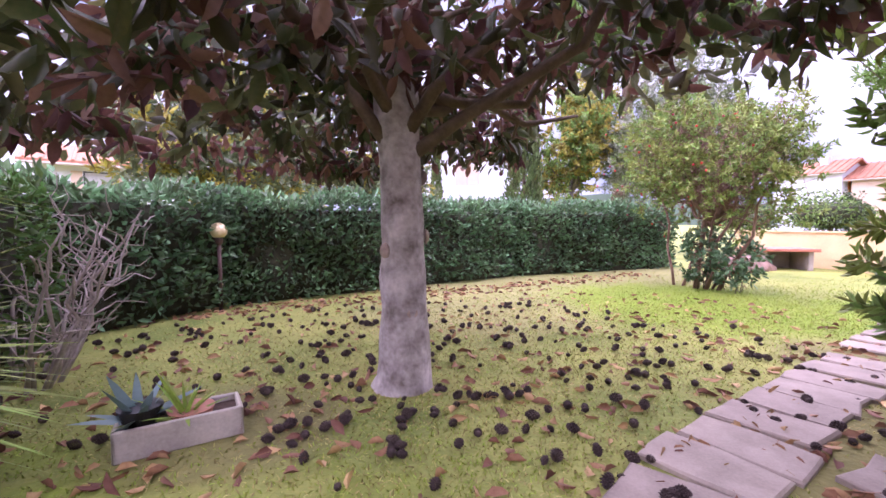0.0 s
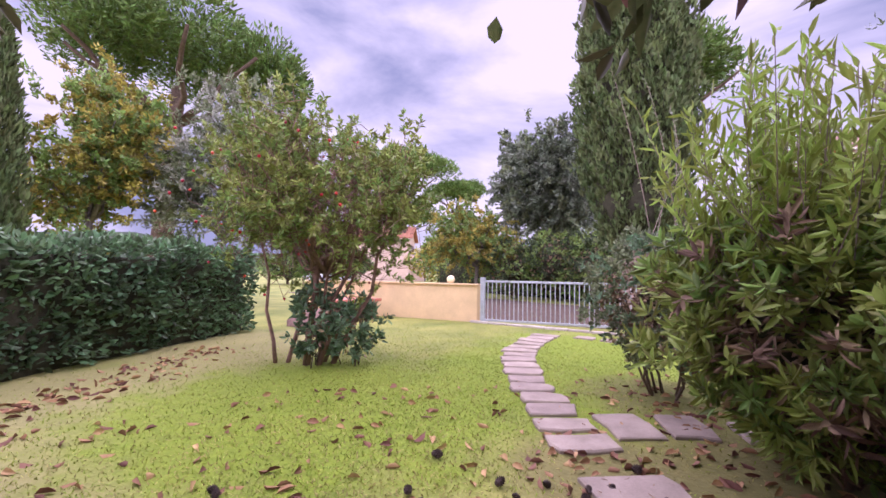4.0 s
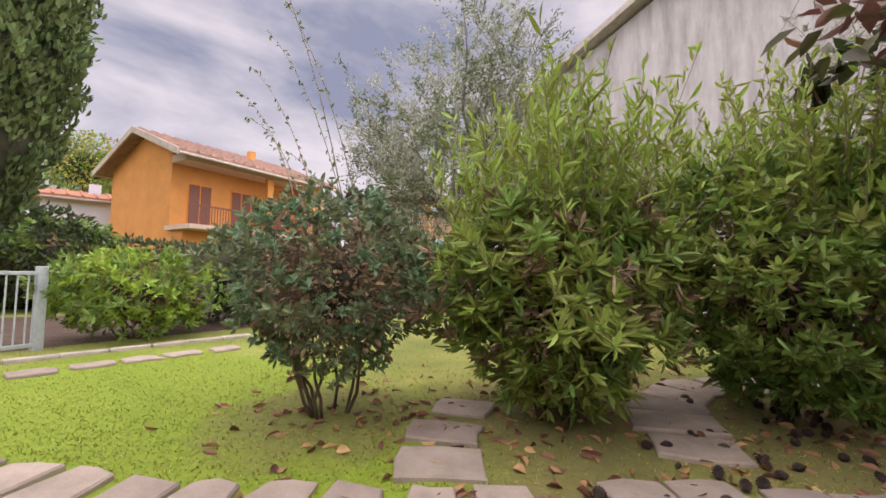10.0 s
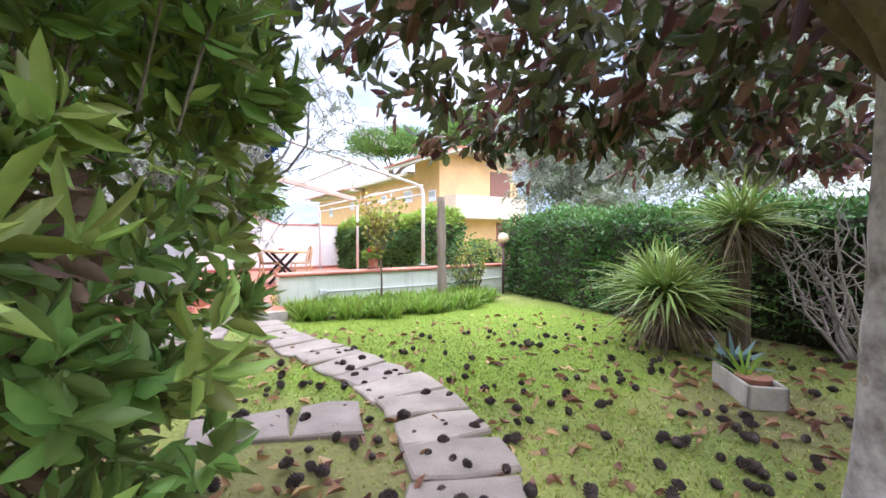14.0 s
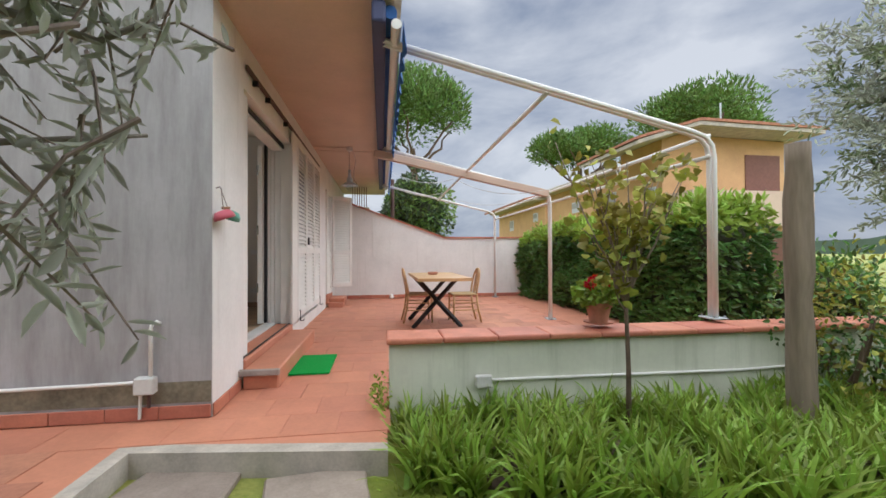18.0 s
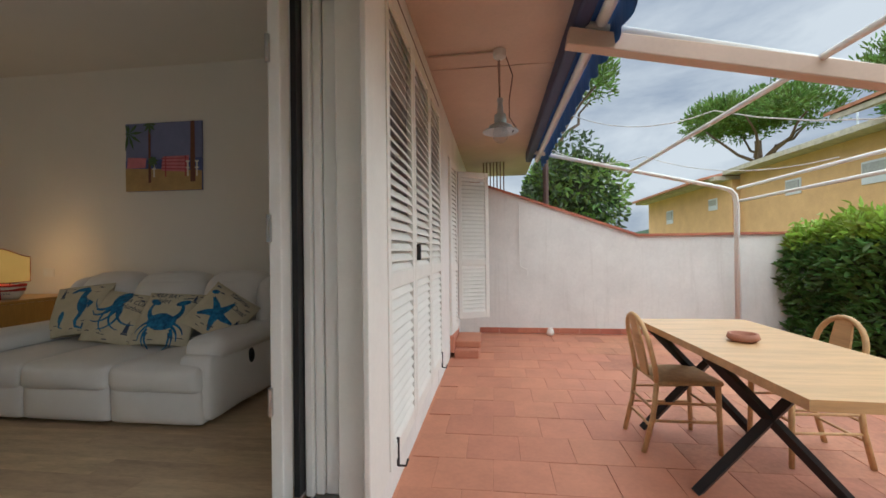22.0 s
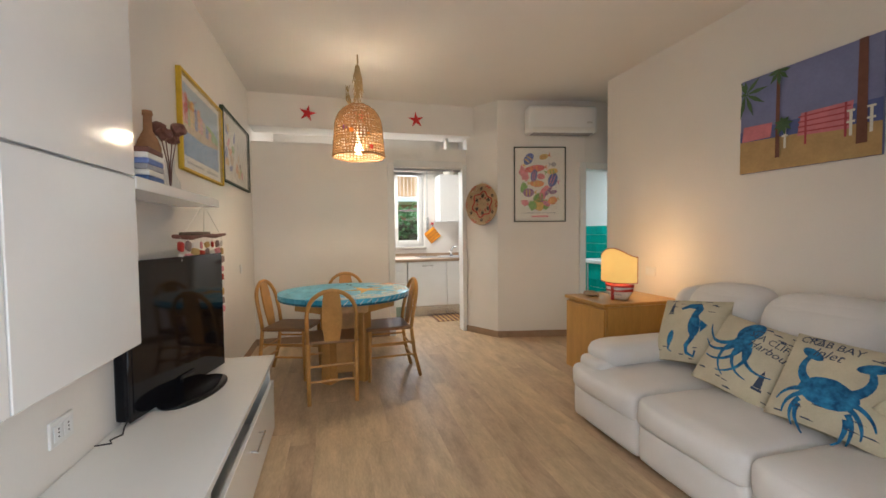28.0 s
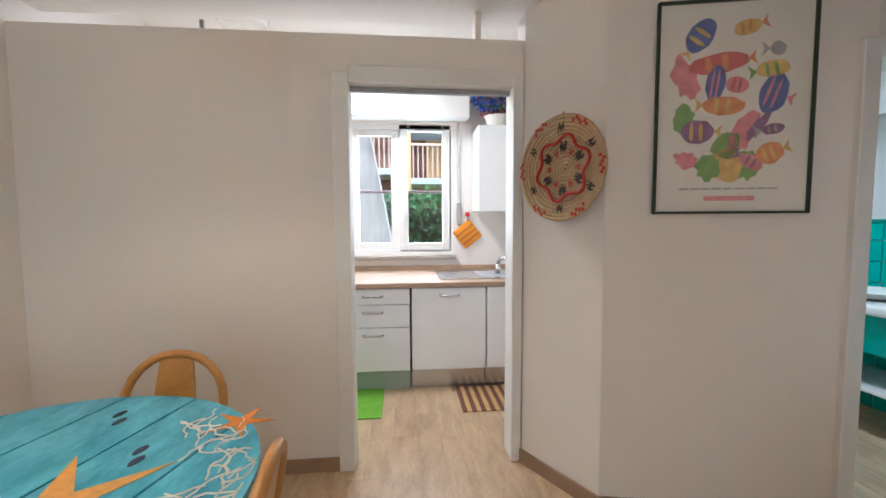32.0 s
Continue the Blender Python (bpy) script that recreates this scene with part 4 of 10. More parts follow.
# magnolia: trunk, limbs, leathery leaves
mag = empty("magnolia_tree", None, "large magnolia with smooth grey trunk and rusty leaves", "tree")
MX, MY = 2.46, -6.55
bmt = tube([(MX + 0.02, MY - 0.01, -0.22), (MX, MY, -0.08), (MX - 0.01, MY, 0.25), (MX + 0.01, MY + 0.01, 0.9), (MX + 0.02, MY, 1.5), (MX + 0.05, MY, 2.0), (MX + 0.1, MY, 2.8), (MX + 0.1, MY, 4.2)],
           [0.27, 0.215, 0.185, 0.165, 0.16, 0.17, 0.13, 0.06], 20)
bmesh.ops.subdivide_edges(bmt, edges=bmt.edges, cuts=2, use_grid_fill=True)
for v in bmt.verts:
    d = Vector((v.co.x - MX, v.co.y - MY, 0))
    v.co += d.normalized() * (0.022 * noise.noise(v.co * 4.0) + 0.010 * noise.noise(v.co * 11.0))
part("trunk", bmt, "bark_grey", mag, smooth=True)
for z, a in ((1.0, 3.5), (0.45, 2.2), (1.45, 3.9), (0.9, 0.9)):
    kn = lathe([(0.0, 0.03), (0.035, 0.028), (0.055, 0.012), (0.06, 0.0)], 12)
    part("branch_scar", kn, "bark_pale", mag, m=Matrix.Translation((MX + 0.163 * math.cos(a), MY + 0.163 * math.sin(a), z)) @ Vector((math.cos(a), math.sin(a), 0)).to_track_quat("Z", "Y").to_matrix().to_4x4(), smooth=True)
rm = random.Random(21)
tips = []
for i in range(17):
    a = i * 2.4 + 0.3
    r = rm.uniform(1.5, 2.7)
    tips.append((MX + r * math.cos(a), MY + r * math.sin(a), rm.uniform(1.95, 4.2)))
for i, t in enumerate(tips):
    b = (MX + 0.02, MY, 1.55 + 0.13 * (i % 9))
    for _ in range(10):
        if min(math.dist(t, (*q, z)) for q, z in EYES) < 1.25:
            t = tuple(Vector(b).lerp(Vector(t), 0.9))
    limbs(mag, "bark_brown", b, [t], 0.055, 0.015, 40 + i, 7, 0.22)
    for k in range(2):
        s = Vector(b).lerp(Vector(t), 0.55 + 0.2 * k)
        limbs(mag, "bark_brown", s, [s + Vector((rm.uniform(-0.9, 0.9), rm.uniform(-0.9, 0.9), rm.uniform(-0.3, 0.7)))], 0.02, 0.006, 80 + i * 2 + k, 5, 0.1, "twig")
rng = rngof(77)
for k, (mt, n) in enumerate((("magnolia_leaf", 9800), ("magnolia_rust", 5600))):
    th, rr_ = rng.random(n) * 6.283, np.sqrt(rng.random(n)) * (3.2 + 0.35 * np.sin(rng.random(n) * 6.283))
    zlo = 2.02 - 0.10 * np.clip(rr_ - 1.4, 0, 2) + 0.25 * np.sin(th * 5) * (rr_ / 3) + np.where(rr_ < 1.0, 0.12, 0) - np.where((MX + rr_ * np.cos(th) > 3.4) & (rr_ > 1.8), 0.35, 0) + np.where(MX + rr_ * np.cos(th) < 1.6, 0.4, 0)
    zhi = 5.6 - 0.28 * rr_ ** 2
    z = zlo + (zhi - zlo) * rng.random(n) ** 2.8
    p = np.stack([MX + rr_ * np.cos(th), MY + rr_ * np.sin(th), z], 1)
    # leaves sit in whorls at the twig ends
    cl = p[rng.integers(0, n // 8, n)]
    p = cl + rng.normal(0, 0.07, (n, 3))
    o = (p - np.array([MX, MY, 3.2])) * 0.25
    keep = near(p, EYES, 1.1) & (p[:, 2] > np.where(p[:, 0] < 1.6, 2.3, 1.75)) & (p[:, 0] > -0.9) & ~((p[:, 1] < -7.4) & (p[:, 2] < 1.9) & (p[:, 0] < 3.3)) & ~((p[:, 0] < 1.4) & (p[:, 1] < -7.9))
    ob = link("leaves", leaves("leaves", p[keep], o[keep], 0.19, 0.075, rng, 0.35, 0.8, 0.1), mt, mag, "rusty brown leaves" if k else "")
    ob["kind"] = "stuff"


def rosettes(name, pos, axis, k, length, width, rng, wide=0.85):
    """Whorls of k leaves round each twig end."""
    ax = axis / (np.linalg.norm(axis, axis=1)[:, None] + 1e-9)
    p, a = np.repeat(pos, k, 0), np.repeat(ax, k, 0)
    r = rng.normal(0, 1, p.shape)
    r -= a * (r * a).sum(1)[:, None]
    r /= np.linalg.norm(r, axis=1)[:, None] + 1e-9
    t = rng.random((len(p), 1))
    return leaves(name, p - a * t * length * 0.7, a * (0.15 + 0.8 * (1 - t)) + r * wide, length, width, rng, 0.06, 0.12)


def goblet(n, rng, c, r, z0, z1, waist, thick=0.4):
    """Twig ends in an uneven bush, narrow at the foot and rounded at the top, with gaps."""
    f, th = rng.random(n) ** 0.85, rng.random(n) * 6.283
    ph = rng.random(4) * 6.283
    q = np.clip(f / 0.42, 0, 1)
    prof = r * (waist + (1 - waist) * q * q * (3 - 2 * q)) * np.sqrt(np.clip(1 - np.clip((f - 0.62) / 0.42, 0, 1) ** 2, 0, 1))
    prof = prof * (1 + 0.13 * np.sin(3 * th + ph[0] + 5 * f) + 0.10 * np.sin(5 * th + ph[1] - 9 * f) + 0.07 * np.sin(9 * th + ph[2] + 15 * f))
    rad = prof * (1 - thick * rng.random(n) ** 1.6)
    z = z0 + (z1 - z0) * f + rng.normal(0, 0.04, n)
    p = np.stack([c[0] + rad * np.cos(th), c[1] + rad * np.sin(th), z], 1)
    gap = np.sin(p[:, 0] * 6.1 + ph[0]) * np.sin(p[:, 1] * 6.7 + ph[1]) + np.sin(p[:, 2] * 7.3 + ph[2] + 2.5 * th)
    a = np.stack([np.cos(th), np.sin(th), 0.35 + 0.9 * f], 1) + rng.normal(0, 0.3, (n, 3))
    keep = gap < 0.85
    return p[keep], a[keep]


def rosette_shrub(s, c, r, z0, z1, waist, mats, n, k, leaf, seed, clear):
    rng = rngof(seed)
    for i, (mt, share) in enumerate(mats):
        p, a = goblet(int(n * share), rng, c, r, z0, z1, waist)
        keep = near(p, EYES, clear)
        ob = link("foliage" if i == 0 else "leaves", rosettes("foliage", p[keep], a[keep], k, leaf[0], leaf[1], rng), mt, s)
        ob["kind"] = "stuff"


def shrub(name, label, c, r, h, mats, n, seed, leaf, z0=0.05, shoots=0, shoot_mat=None, thick=0.022, nst=7, lump=0.3, core=0.6, clear=0.5, rise=(0.45, 1.0), whorl=None):
    s = empty(name, pose(0, 0, 0), label, "shrub")
    cz = GZ + z0 + (h - z0) / 2
    if whorl:
        k, waist, inside = whorl
        rosette_shrub(s, c, r, GZ + z0 + 0.12, GZ + h, waist, mats, n, k, leaf, seed, clear)
        tuft_crown("inner_leaves", s, (("dead_leaf", 0.7), (mats[-1][0], 0.3)), inside, seed + 2, (c[0], c[1], cz), (r * 0.72, r * 0.72, (h - z0) * 0.42), leaf[0] * 0.9, leaf[1], 0.7, 0.3, GZ + 0.15, clear, core, 0.4, 0.9)
    else:
        tuft_crown("foliage", s, mats, n, seed, (c[0], c[1], cz), (r, r, (h - z0) / 2 + 0.05), leaf[0], leaf[1], 0.55, lump, GZ + 0.03, clear, core, 0.2, 0.7)
    stems(s, "bark_brown", nst, seed, c, GZ - 0.05, GZ + h * 0.6, 0.12, r * 0.55, thick)
    if shoots:
        rng = rngof(seed + 5)
        ps, os_ = [], []
        bm = bmesh.new()
        for i in range(shoots):
            a, q = rng.random() * 6.283, math.sqrt(rng.random()) * r * 0.78
            b = np.array([c[0] + q * math.cos(a), c[1] + q * math.sin(a), GZ + h * (0.62 + 0.3 * (1 - q / r))])
            tip = b + np.array([math.cos(a) * 0.3 * q + rng.normal(0, 0.16), math.sin(a) * 0.3 * q + rng.normal(0, 0.16), rng.uniform(*rise)])
            tube([b, (b + tip) / 2 + rng.normal(0, 0.03, 3), tip], [0.004, 0.003, 0.002], 4, False, bm)
            for t in np.linspace(0.0, 1, 30):
                ps.append(b + (tip - b) * t)
                os_.append(rng.normal(0, 0.7, 3) + np.array([0, 0, 0.9]))
        part("shoot_stem", bm, "twig", s)
        ps, os_ = np.array(ps), np.array(os_)
        keep = near(ps, EYES, clear)
        ob = link("shoot_leaves", leaves("shoot_leaves", ps[keep], os_[keep], leaf[0] * 1.05, leaf[1] * 0.85, rng, -0.1, 0.25), shoot_mat or mats[0][0], s, "fresh yellow-green leaves")
        ob["kind"] = "stuff"
    return s


shrub("oleander_bush", "big oleander bush with long green leaves", (-2.45, -6.85), 0.98, 1.85, (("oleander_leaf", 0.62), ("bay_leaf", 0.3), ("dead_leaf", 0.1)), 1200, 31, (0.125, 0.031), shoots=150, shoot_mat="shoot_leaf", clear=0.55, rise=(0.6, 1.35), core=0.5, whorl=(12, 0.42, 3600))
shrub("bay_bush", "bushy bay laurel with glossy dark leaves", (-1.05, -5.35), 1.2, 2.15, (("bay_leaf", 0.75), ("oleander_leaf", 0.25)), 1700, 37, (0.10, 0.034), shoots=150, shoot_mat="shoot_leaf", clear=0.6, rise=(0.5, 1.25), core=0.5, whorl=(12, 0.45, 4200))
shrub("viburnum_bush", "open dull green shrub on several thin stems", (-3.75, -8.15), 0.84, 1.82, (("grey_green_leaf", 0.72), ("teal_leaf", 0.28), ("dead_leaf", 0.03)), 950, 41, (0.07, 0.03), 0.25, thick=0.016, nst=10, core=0.4, whorl=(9, 0.5, 2600))
shrub("low_shrub", "bright green rounded shrub by the gate", (-9.55, -8.75), 1.2, 1.5, (("bay_leaf", 0.5), ("young_leaf", 0.5)), 800, 43, (0.13, 0.05), core=0.55, whorl=(9, 0.75, 1500))
for x_, y_, r_, h_ in ((-16.9, -18.6, 1.5, 3.0), (-17.6, -16.6, 1.7, 3.4), (-17.0, -14.4, 1.5, 2.9), (-16.6, -12.2, 1.3, 2.5), (-17.3, -9.6, 1.5, 2.6)):
    shrub("hedge_shrub", "loose green shrub along the far side of the lane", (x_, y_), r_, h_, (("bay_leaf", 0.5), ("dark_tree_leaf", 0.5)), 420, int(-x_ * 10 - y_), (0.2, 0.09), core=0.6, whorl=(8, 0.8, 900))
shrub("dark_shrub", "dark leafy shrub behind the gate", (-11.3, -6.3), 1.7, 2.2, (("dark_tree_leaf", 1.0),), 4200, 44, (0.14, 0.06), core=0.75)
shrub("privet_bush", "loose leafy bush beside the low wall", (4.75, -0.25), 0.5, 1.25, (("terrace_hedge_leaf", 0.5), ("rose_leaf", 0.4)), 1500, 46, (0.06, 0.03), core=0.0, lump=0.4)
shrub("laurel_bush", "green laurel growing beyond the low wall", (6.1, 1.1), 0.6, 1.3, (("terrace_hedge_leaf", 0.6), ("young_leaf", 0.4)), 2600, 47, (0.08, 0.035))

# long arching canes above the shrub
canes = empty("briar_canes", None, "long thin arching canes with sparse leaves", "plant")
rng = rngof(58)
cp, co_ = [], []
for i in range(9):
    b = np.array([-3.75 + 0.25 * math.cos(i), -8.15 + 0.25 * math.sin(i), 1.2])
    tip = b + np.array([-0.6 - 0.25 * i, -0.75 + 0.16 * i, 2.9 - 0.26 * i])
    midp = (b + tip) / 2 + np.array([0.15, 0.1, 0.35])
    pts = [b * (1 - t) ** 2 + 2 * midp * t * (1 - t) + tip * t * t for t in np.linspace(0, 1, 9)]
    part("cane", tube(pts, [0.006 - 0.0005 * k for k in range(9)], 5), "twig", canes)
    for t in np.linspace(0.1, 1, 26):
        cp.append(b * (1 - t) ** 2 + 2 * midp * t * (1 - t) + tip * t * t)
        co_.append(rng.normal(0, 1, 3))
ob = link("cane_leaves", leaves("cane_leaves", np.array(cp), np.array(co_), 0.055, 0.028, rng), "grey_green_leaf", canes)
ob["kind"] = "stuff"

def sprays(tr, base, tips, c0, ra, mts, n, rng, leaf, up):
    """Leafy twigs round the ends of limbs."""
    r = ra[0]
    bm = bmesh.new()
    for k, (mt, share) in enumerate(mts):
        ps, ds = [], []
        for i in range(int(n * share)):
            tp = tips[rng.integers(0, len(tips))]
            b = base + (tp - base) * rng.uniform(0.5, 1.02) + rng.normal(0, 0.17, 3) * ra
            if (((b - c0) / ra) ** 2).sum() > 1.05:
                continue
            out = (b - c0) / ra
            d = out * 0.7 + np.array([0, 0, up]) + rng.normal(0, 0.45, 3)
            d *= rng.uniform(0.14, 0.30) * r / (np.linalg.norm(d) + 1e-6)
            if i % 3 == 0:
                tube([b, b + d], [0.008, 0.003], 3, False, bm)
            for t in np.linspace(0.0, 1, 30):
                ps.append(b + d * t + rng.normal(0, 0.035, 3) * r * 0.5 - np.array([0, 0, 0.06 * r * t * t]))
                ds.append(d / (np.linalg.norm(d) + 1e-6) * 0.7)
        ob = link("crown" if k == 0 else "leaves", leaves("crown", np.array(ps), np.array(ds), leaf[0], leaf[1], rng, 0.1, 0.55), mt, tr)
        ob["kind"] = "stuff"
    part("fine_twig", bm, "twig", tr)["kind"] = "stuff"


# strawberry tree
arb = empty("strawberry_tree", None, "strawberry tree with several trunks and red fruit", "tree")
AX, AY = -1.65, -12.45
for i, (dx, dy, tx, ty, tz, r_) in enumerate(((-0.05, 0.2, -0.15, 0.3, 2.5, 0.085), (-0.15, 0.3, -0.55, 0.75, 2.1, 0.055), (0.1, -0.1, -0.9, -0.5, 2.3, 0.05), (-0.35, 0.35, -0.75, 1.15, 1.75, 0.06), (-0.2, 0.25, -0.35, 0.7, 2.2, 0.04), (0.2, -0.2, 0.5, -0.3, 2.1, 0.045), (-0.3, 0.2, -0.95, 0.45, 2.0, 0.04))):
    limbs(arb, "bark_red", (AX + dx, AY + dy, GZ - 0.1), [(AX + tx, AY + ty, tz)], r_ * 0.68, r_ * 0.28, 90 + i, 9, 0.1, "trunk")
rng = rngof(92)
AC, AR = np.array([AX - 0.2, AY + 0.2, 2.1]), np.array([1.62, 1.62, 1.6])
at_ = []
for i in range(34):
    v = rng.normal(0, 1, 3)
    v[2] = abs(v[2]) - 0.6
    v /= np.linalg.norm(v)
    at_.append(AC + v * AR * rng.uniform(0.55, 0.95))
limbs(arb, "bark_red", (AX - 0.25, AY + 0.3, 1.15), [tuple(t) for t in at_], 0.026, 0.006, 95, 5, 0.2)
bm = bmesh.new()
tw_p, tw_a = [], []
for i in range(2000):
    tp = at_[i % len(at_)]
    b = AC + (tp - AC) * rng.uniform(0.45, 1.05) + rng.normal(0, 0.17, 3) * AR
    u = (b - AC) / AR
    if (u ** 2).sum() > 1.1 or b[2] < 0.85:
        continue
    d = u * 0.5 + np.array([0, 0, 0.35]) + rng.normal(0, 0.35, 3)
    d *= rng.uniform(0.15, 0.4) / (np.linalg.norm(d) + 1e-6)
    tube([b - d * 0.8, b, b + d], [0.006, 0.004, 0.002], 3, False, bm)
    if (u ** 2).sum() > 0.25 and (b[2] > 1.5 or (u ** 2).sum() > 0.62 or i % 4 == 0):
        for t in (0.45, 0.75, 1.0):
            tw_p.append(b + d * t)
            tw_a.append(d)
part("fine_twig", bm, "bark_red", arb)["kind"] = "stuff"
tw_p, tw_a = np.array(tw_p), np.array(tw_a)
pick = rng.random(len(tw_p))
for mt, lo, hi in (("arbutus_leaf", 0.0, 0.66), ("bay_leaf", 0.66, 1.0)):
    sel = (pick >= lo) & (pick < hi) & near(tw_p, EYES, 0.5)
    ob = link("crown" if lo == 0 else "leaves", rosettes("crown", tw_p[sel], tw_a[sel], 8, 0.085, 0.03, rng), mt, arb)
    ob["kind"] = "stuff"
for x_, y_, r_, h_, n_ in ((-2.15, -11.85, 0.5, 0.95, 150), (-1.75, -12.05, 0.42, 1.15, 110)):
    shrub("sprout_shrub", "leafy bluish green sprouts at the foot of the strawberry tree", (x_, y_), r_, h_, (("teal_leaf", 1.0),), n_, int(-y_ * 100), (0.105, 0.042), core=0.0, nst=6, thick=0.008, whorl=(9, 0.6, 120))
rb = rngof(94)
p, v = blob_points(70, rb, (AX, AY, 2.2), (1.7, 1.65, 1.4), 0.3)
fruit = bpy.data.meshes.new("fruit")
bmf = bmesh.new()
bmesh.ops.create_icosphere(bmf, subdivisions=1, radius=0.022)
bmf.to_mesh(fruit)
bmf.free()
fruit.materials.append(M["red_berry"])
for q in p:
    link("fruit", fruit, None, arb, m=pose(*q))

# cypress by the lane
cyp = empty("cypress_tree", None, "tall dense columnar cypress with a pale trunk", "tree")
CX, CY = -13.2, -11.4
part("trunk", tube([(CX, CY, -0.3), (CX, CY, 0.2), (CX, CY, 1.2), (CX, CY, 4), (CX, CY, 13)], [0.72, 0.56, 0.46, 0.38, 0.1], 14), "bark_pale", cyp, smooth=True)
rng = rngof(101)
n = 46000
t = rng.random(n)
zz = 2.0 + 14.5 * t ** 0.85
prof = 1.75 * np.clip(0.55 + 3.0 * t, 0, 1) * (1 - 0.75 * np.clip((t - 0.35) / 0.65, 0, 1) ** 1.4)
th = rng.random(n) * 6.283
lum = 1 + 0.10 * np.sin(th * 7 + zz * 2.2) + 0.08 * np.sin(th * 11 - zz * 3.1) + 0.06 * np.sin(th * 17 + zz * 6.3)
rad = prof * lum * (1 - 0.35 * rng.random(n) ** 2.5)
p = np.stack([CX + rad * np.cos(th), CY + rad * np.sin(th), zz], 1)
o = np.stack([np.cos(th) * 0.45, np.sin(th) * 0.45, np.ones(n) * 1.1], 1)
ob = link("crown", leaves("crown", p, o, 0.21, 0.085, rng, -0.3, 0.5), "cypress_leaf", cyp)
ob["kind"] = "stuff"
# solid dark core added inside the crown for its inner shade
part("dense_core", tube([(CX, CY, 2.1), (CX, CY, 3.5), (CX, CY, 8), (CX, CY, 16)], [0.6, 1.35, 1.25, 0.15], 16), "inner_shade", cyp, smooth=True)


def umbrella_pine(label, x, y, z_crown, r, hgt, seed, n, leaf=0.5):
    leaf, n = leaf * 0.6, int(n * 2.2)
    tr = empty("umbrella_pine", None, label, "tree")
    part("trunk", tube([(x + 0.6, y, -0.5), (x + 0.25, y + 0.2, z_crown * 0.5), (x, y, z_crown)], [r * 0.085, r * 0.07, r * 0.045], 9), "bark_brown", tr, smooth=True)
    rr = random.Random(seed)
    limbs(tr, "bark_brown", (x + 0.15, y, z_crown * 0.8), [(x + r * 0.7 * math.cos(a), y + r * 0.7 * math.sin(a), z_crown + hgt * 0.25) for a in [k * 1.05 + rr.random() for k in range(6)]], r * 0.03, r * 0.012, seed, 6, 0.3)
    rng = rngof(seed)
    m = 16
    for k in range(2):
        pp, vv = [], []
        for i in range(m):
            a, q = rng.random() * 6.283, math.sqrt(rng.random()) * r * 0.78
            c = (x + q * math.cos(a), y + q * math.sin(a), z_crown + hgt * (0.55 - 0.35 * (q / r) ** 2) + rng.normal(0, hgt * 0.05))
            p, v = blob_points(n // m // 2, rng, c, (r * 0.34, r * 0.34, hgt * 0.30), 0.5, lump=0.2, zmin=c[2] - hgt * 0.16)
            pp.append(p)
            vv.append(v + np.array([0, 0, 0.5]))
        ob = link("crown", leaves("crown", np.concatenate(pp), np.concatenate(vv), leaf, leaf * 0.3, rng, -0.3, 0.6), "pine_leaf", tr)
        ob["kind"] = "stuff"
    return tr


umbrella_pine("large umbrella pine above the hedge", -4.7, -31.5, 10.6, 6.6, 4.8, 201, 11000, 0.55)
umbrella_pine("distant umbrella pine with a flat crown", -34.6, -47.0, 13.0, 6.6, 4.4, 202, 5200, 0.9)
umbrella_pine("distant umbrella pine with a flat crown", -45.2, -46.9, 11.6, 4.6, 3.6, 203, 3600, 0.8)
umbrella_pine("distant umbrella pine with a flat crown", -47.5, -60.5, 9.0, 6.2, 4.2, 204, 3200, 0.9)
umbrella_pine("distant umbrella pine behind the cypress", -28.2, -14.2, 12.9, 5.8, 3.8, 205, 6000, 0.7)
umbrella_pine("umbrella pine behind the ochre houses", 18.6, 31.5, 8.6, 4.4, 4.2, 206, 5200, 0.6)
umbrella_pine("umbrella pine behind the ochre houses", 23.5, 23.2, 8.6, 5.2, 4.8, 207, 5200, 0.6)
umbrella_pine("tall umbrella pine beyond the boundary wall", 2.9, 21.0, 7.2, 3.6, 5.6, 208, 6000, 0.5)
umbrella_pine("umbrella pine behind the ochre houses", 31, 31, 9.5, 5.2, 4.5, 209, 3600, 0.7)


def round_tree(label, x, y, z0, r, h, mts, n, seed, leaf, trunk=0.16, core=0.6, lump=0.35):
    core, n = core * 0.75, int(n * 1.5)
    tr = empty("tree", None, label, "tree")
    part("trunk", tube([(x, y, -0.4), (x + 0.1, y, z0 * 0.6), (x, y + 0.1, z0 + h * 0.3)], [trunk, trunk * 0.8, trunk * 0.4], 8), "bark_brown", tr, smooth=True)
    limbs(tr, "bark_brown", (x, y, z0 * 0.8), [(x + r * 0.4 * math.cos(k * 1.3), y + r * 0.4 * math.sin(k * 1.3), z0 + h * (0.35 + 0.1 * (k % 3))) for k in range(5)], trunk * 0.4, trunk * 0.12, seed, 6, 0.07)
    tuft_crown("crown", tr, mts, n, seed, (x, y, z0 + h / 2), (r, r, h / 2), leaf[0], leaf[1], 0.6, lump, None, 0.5, core)
    return tr


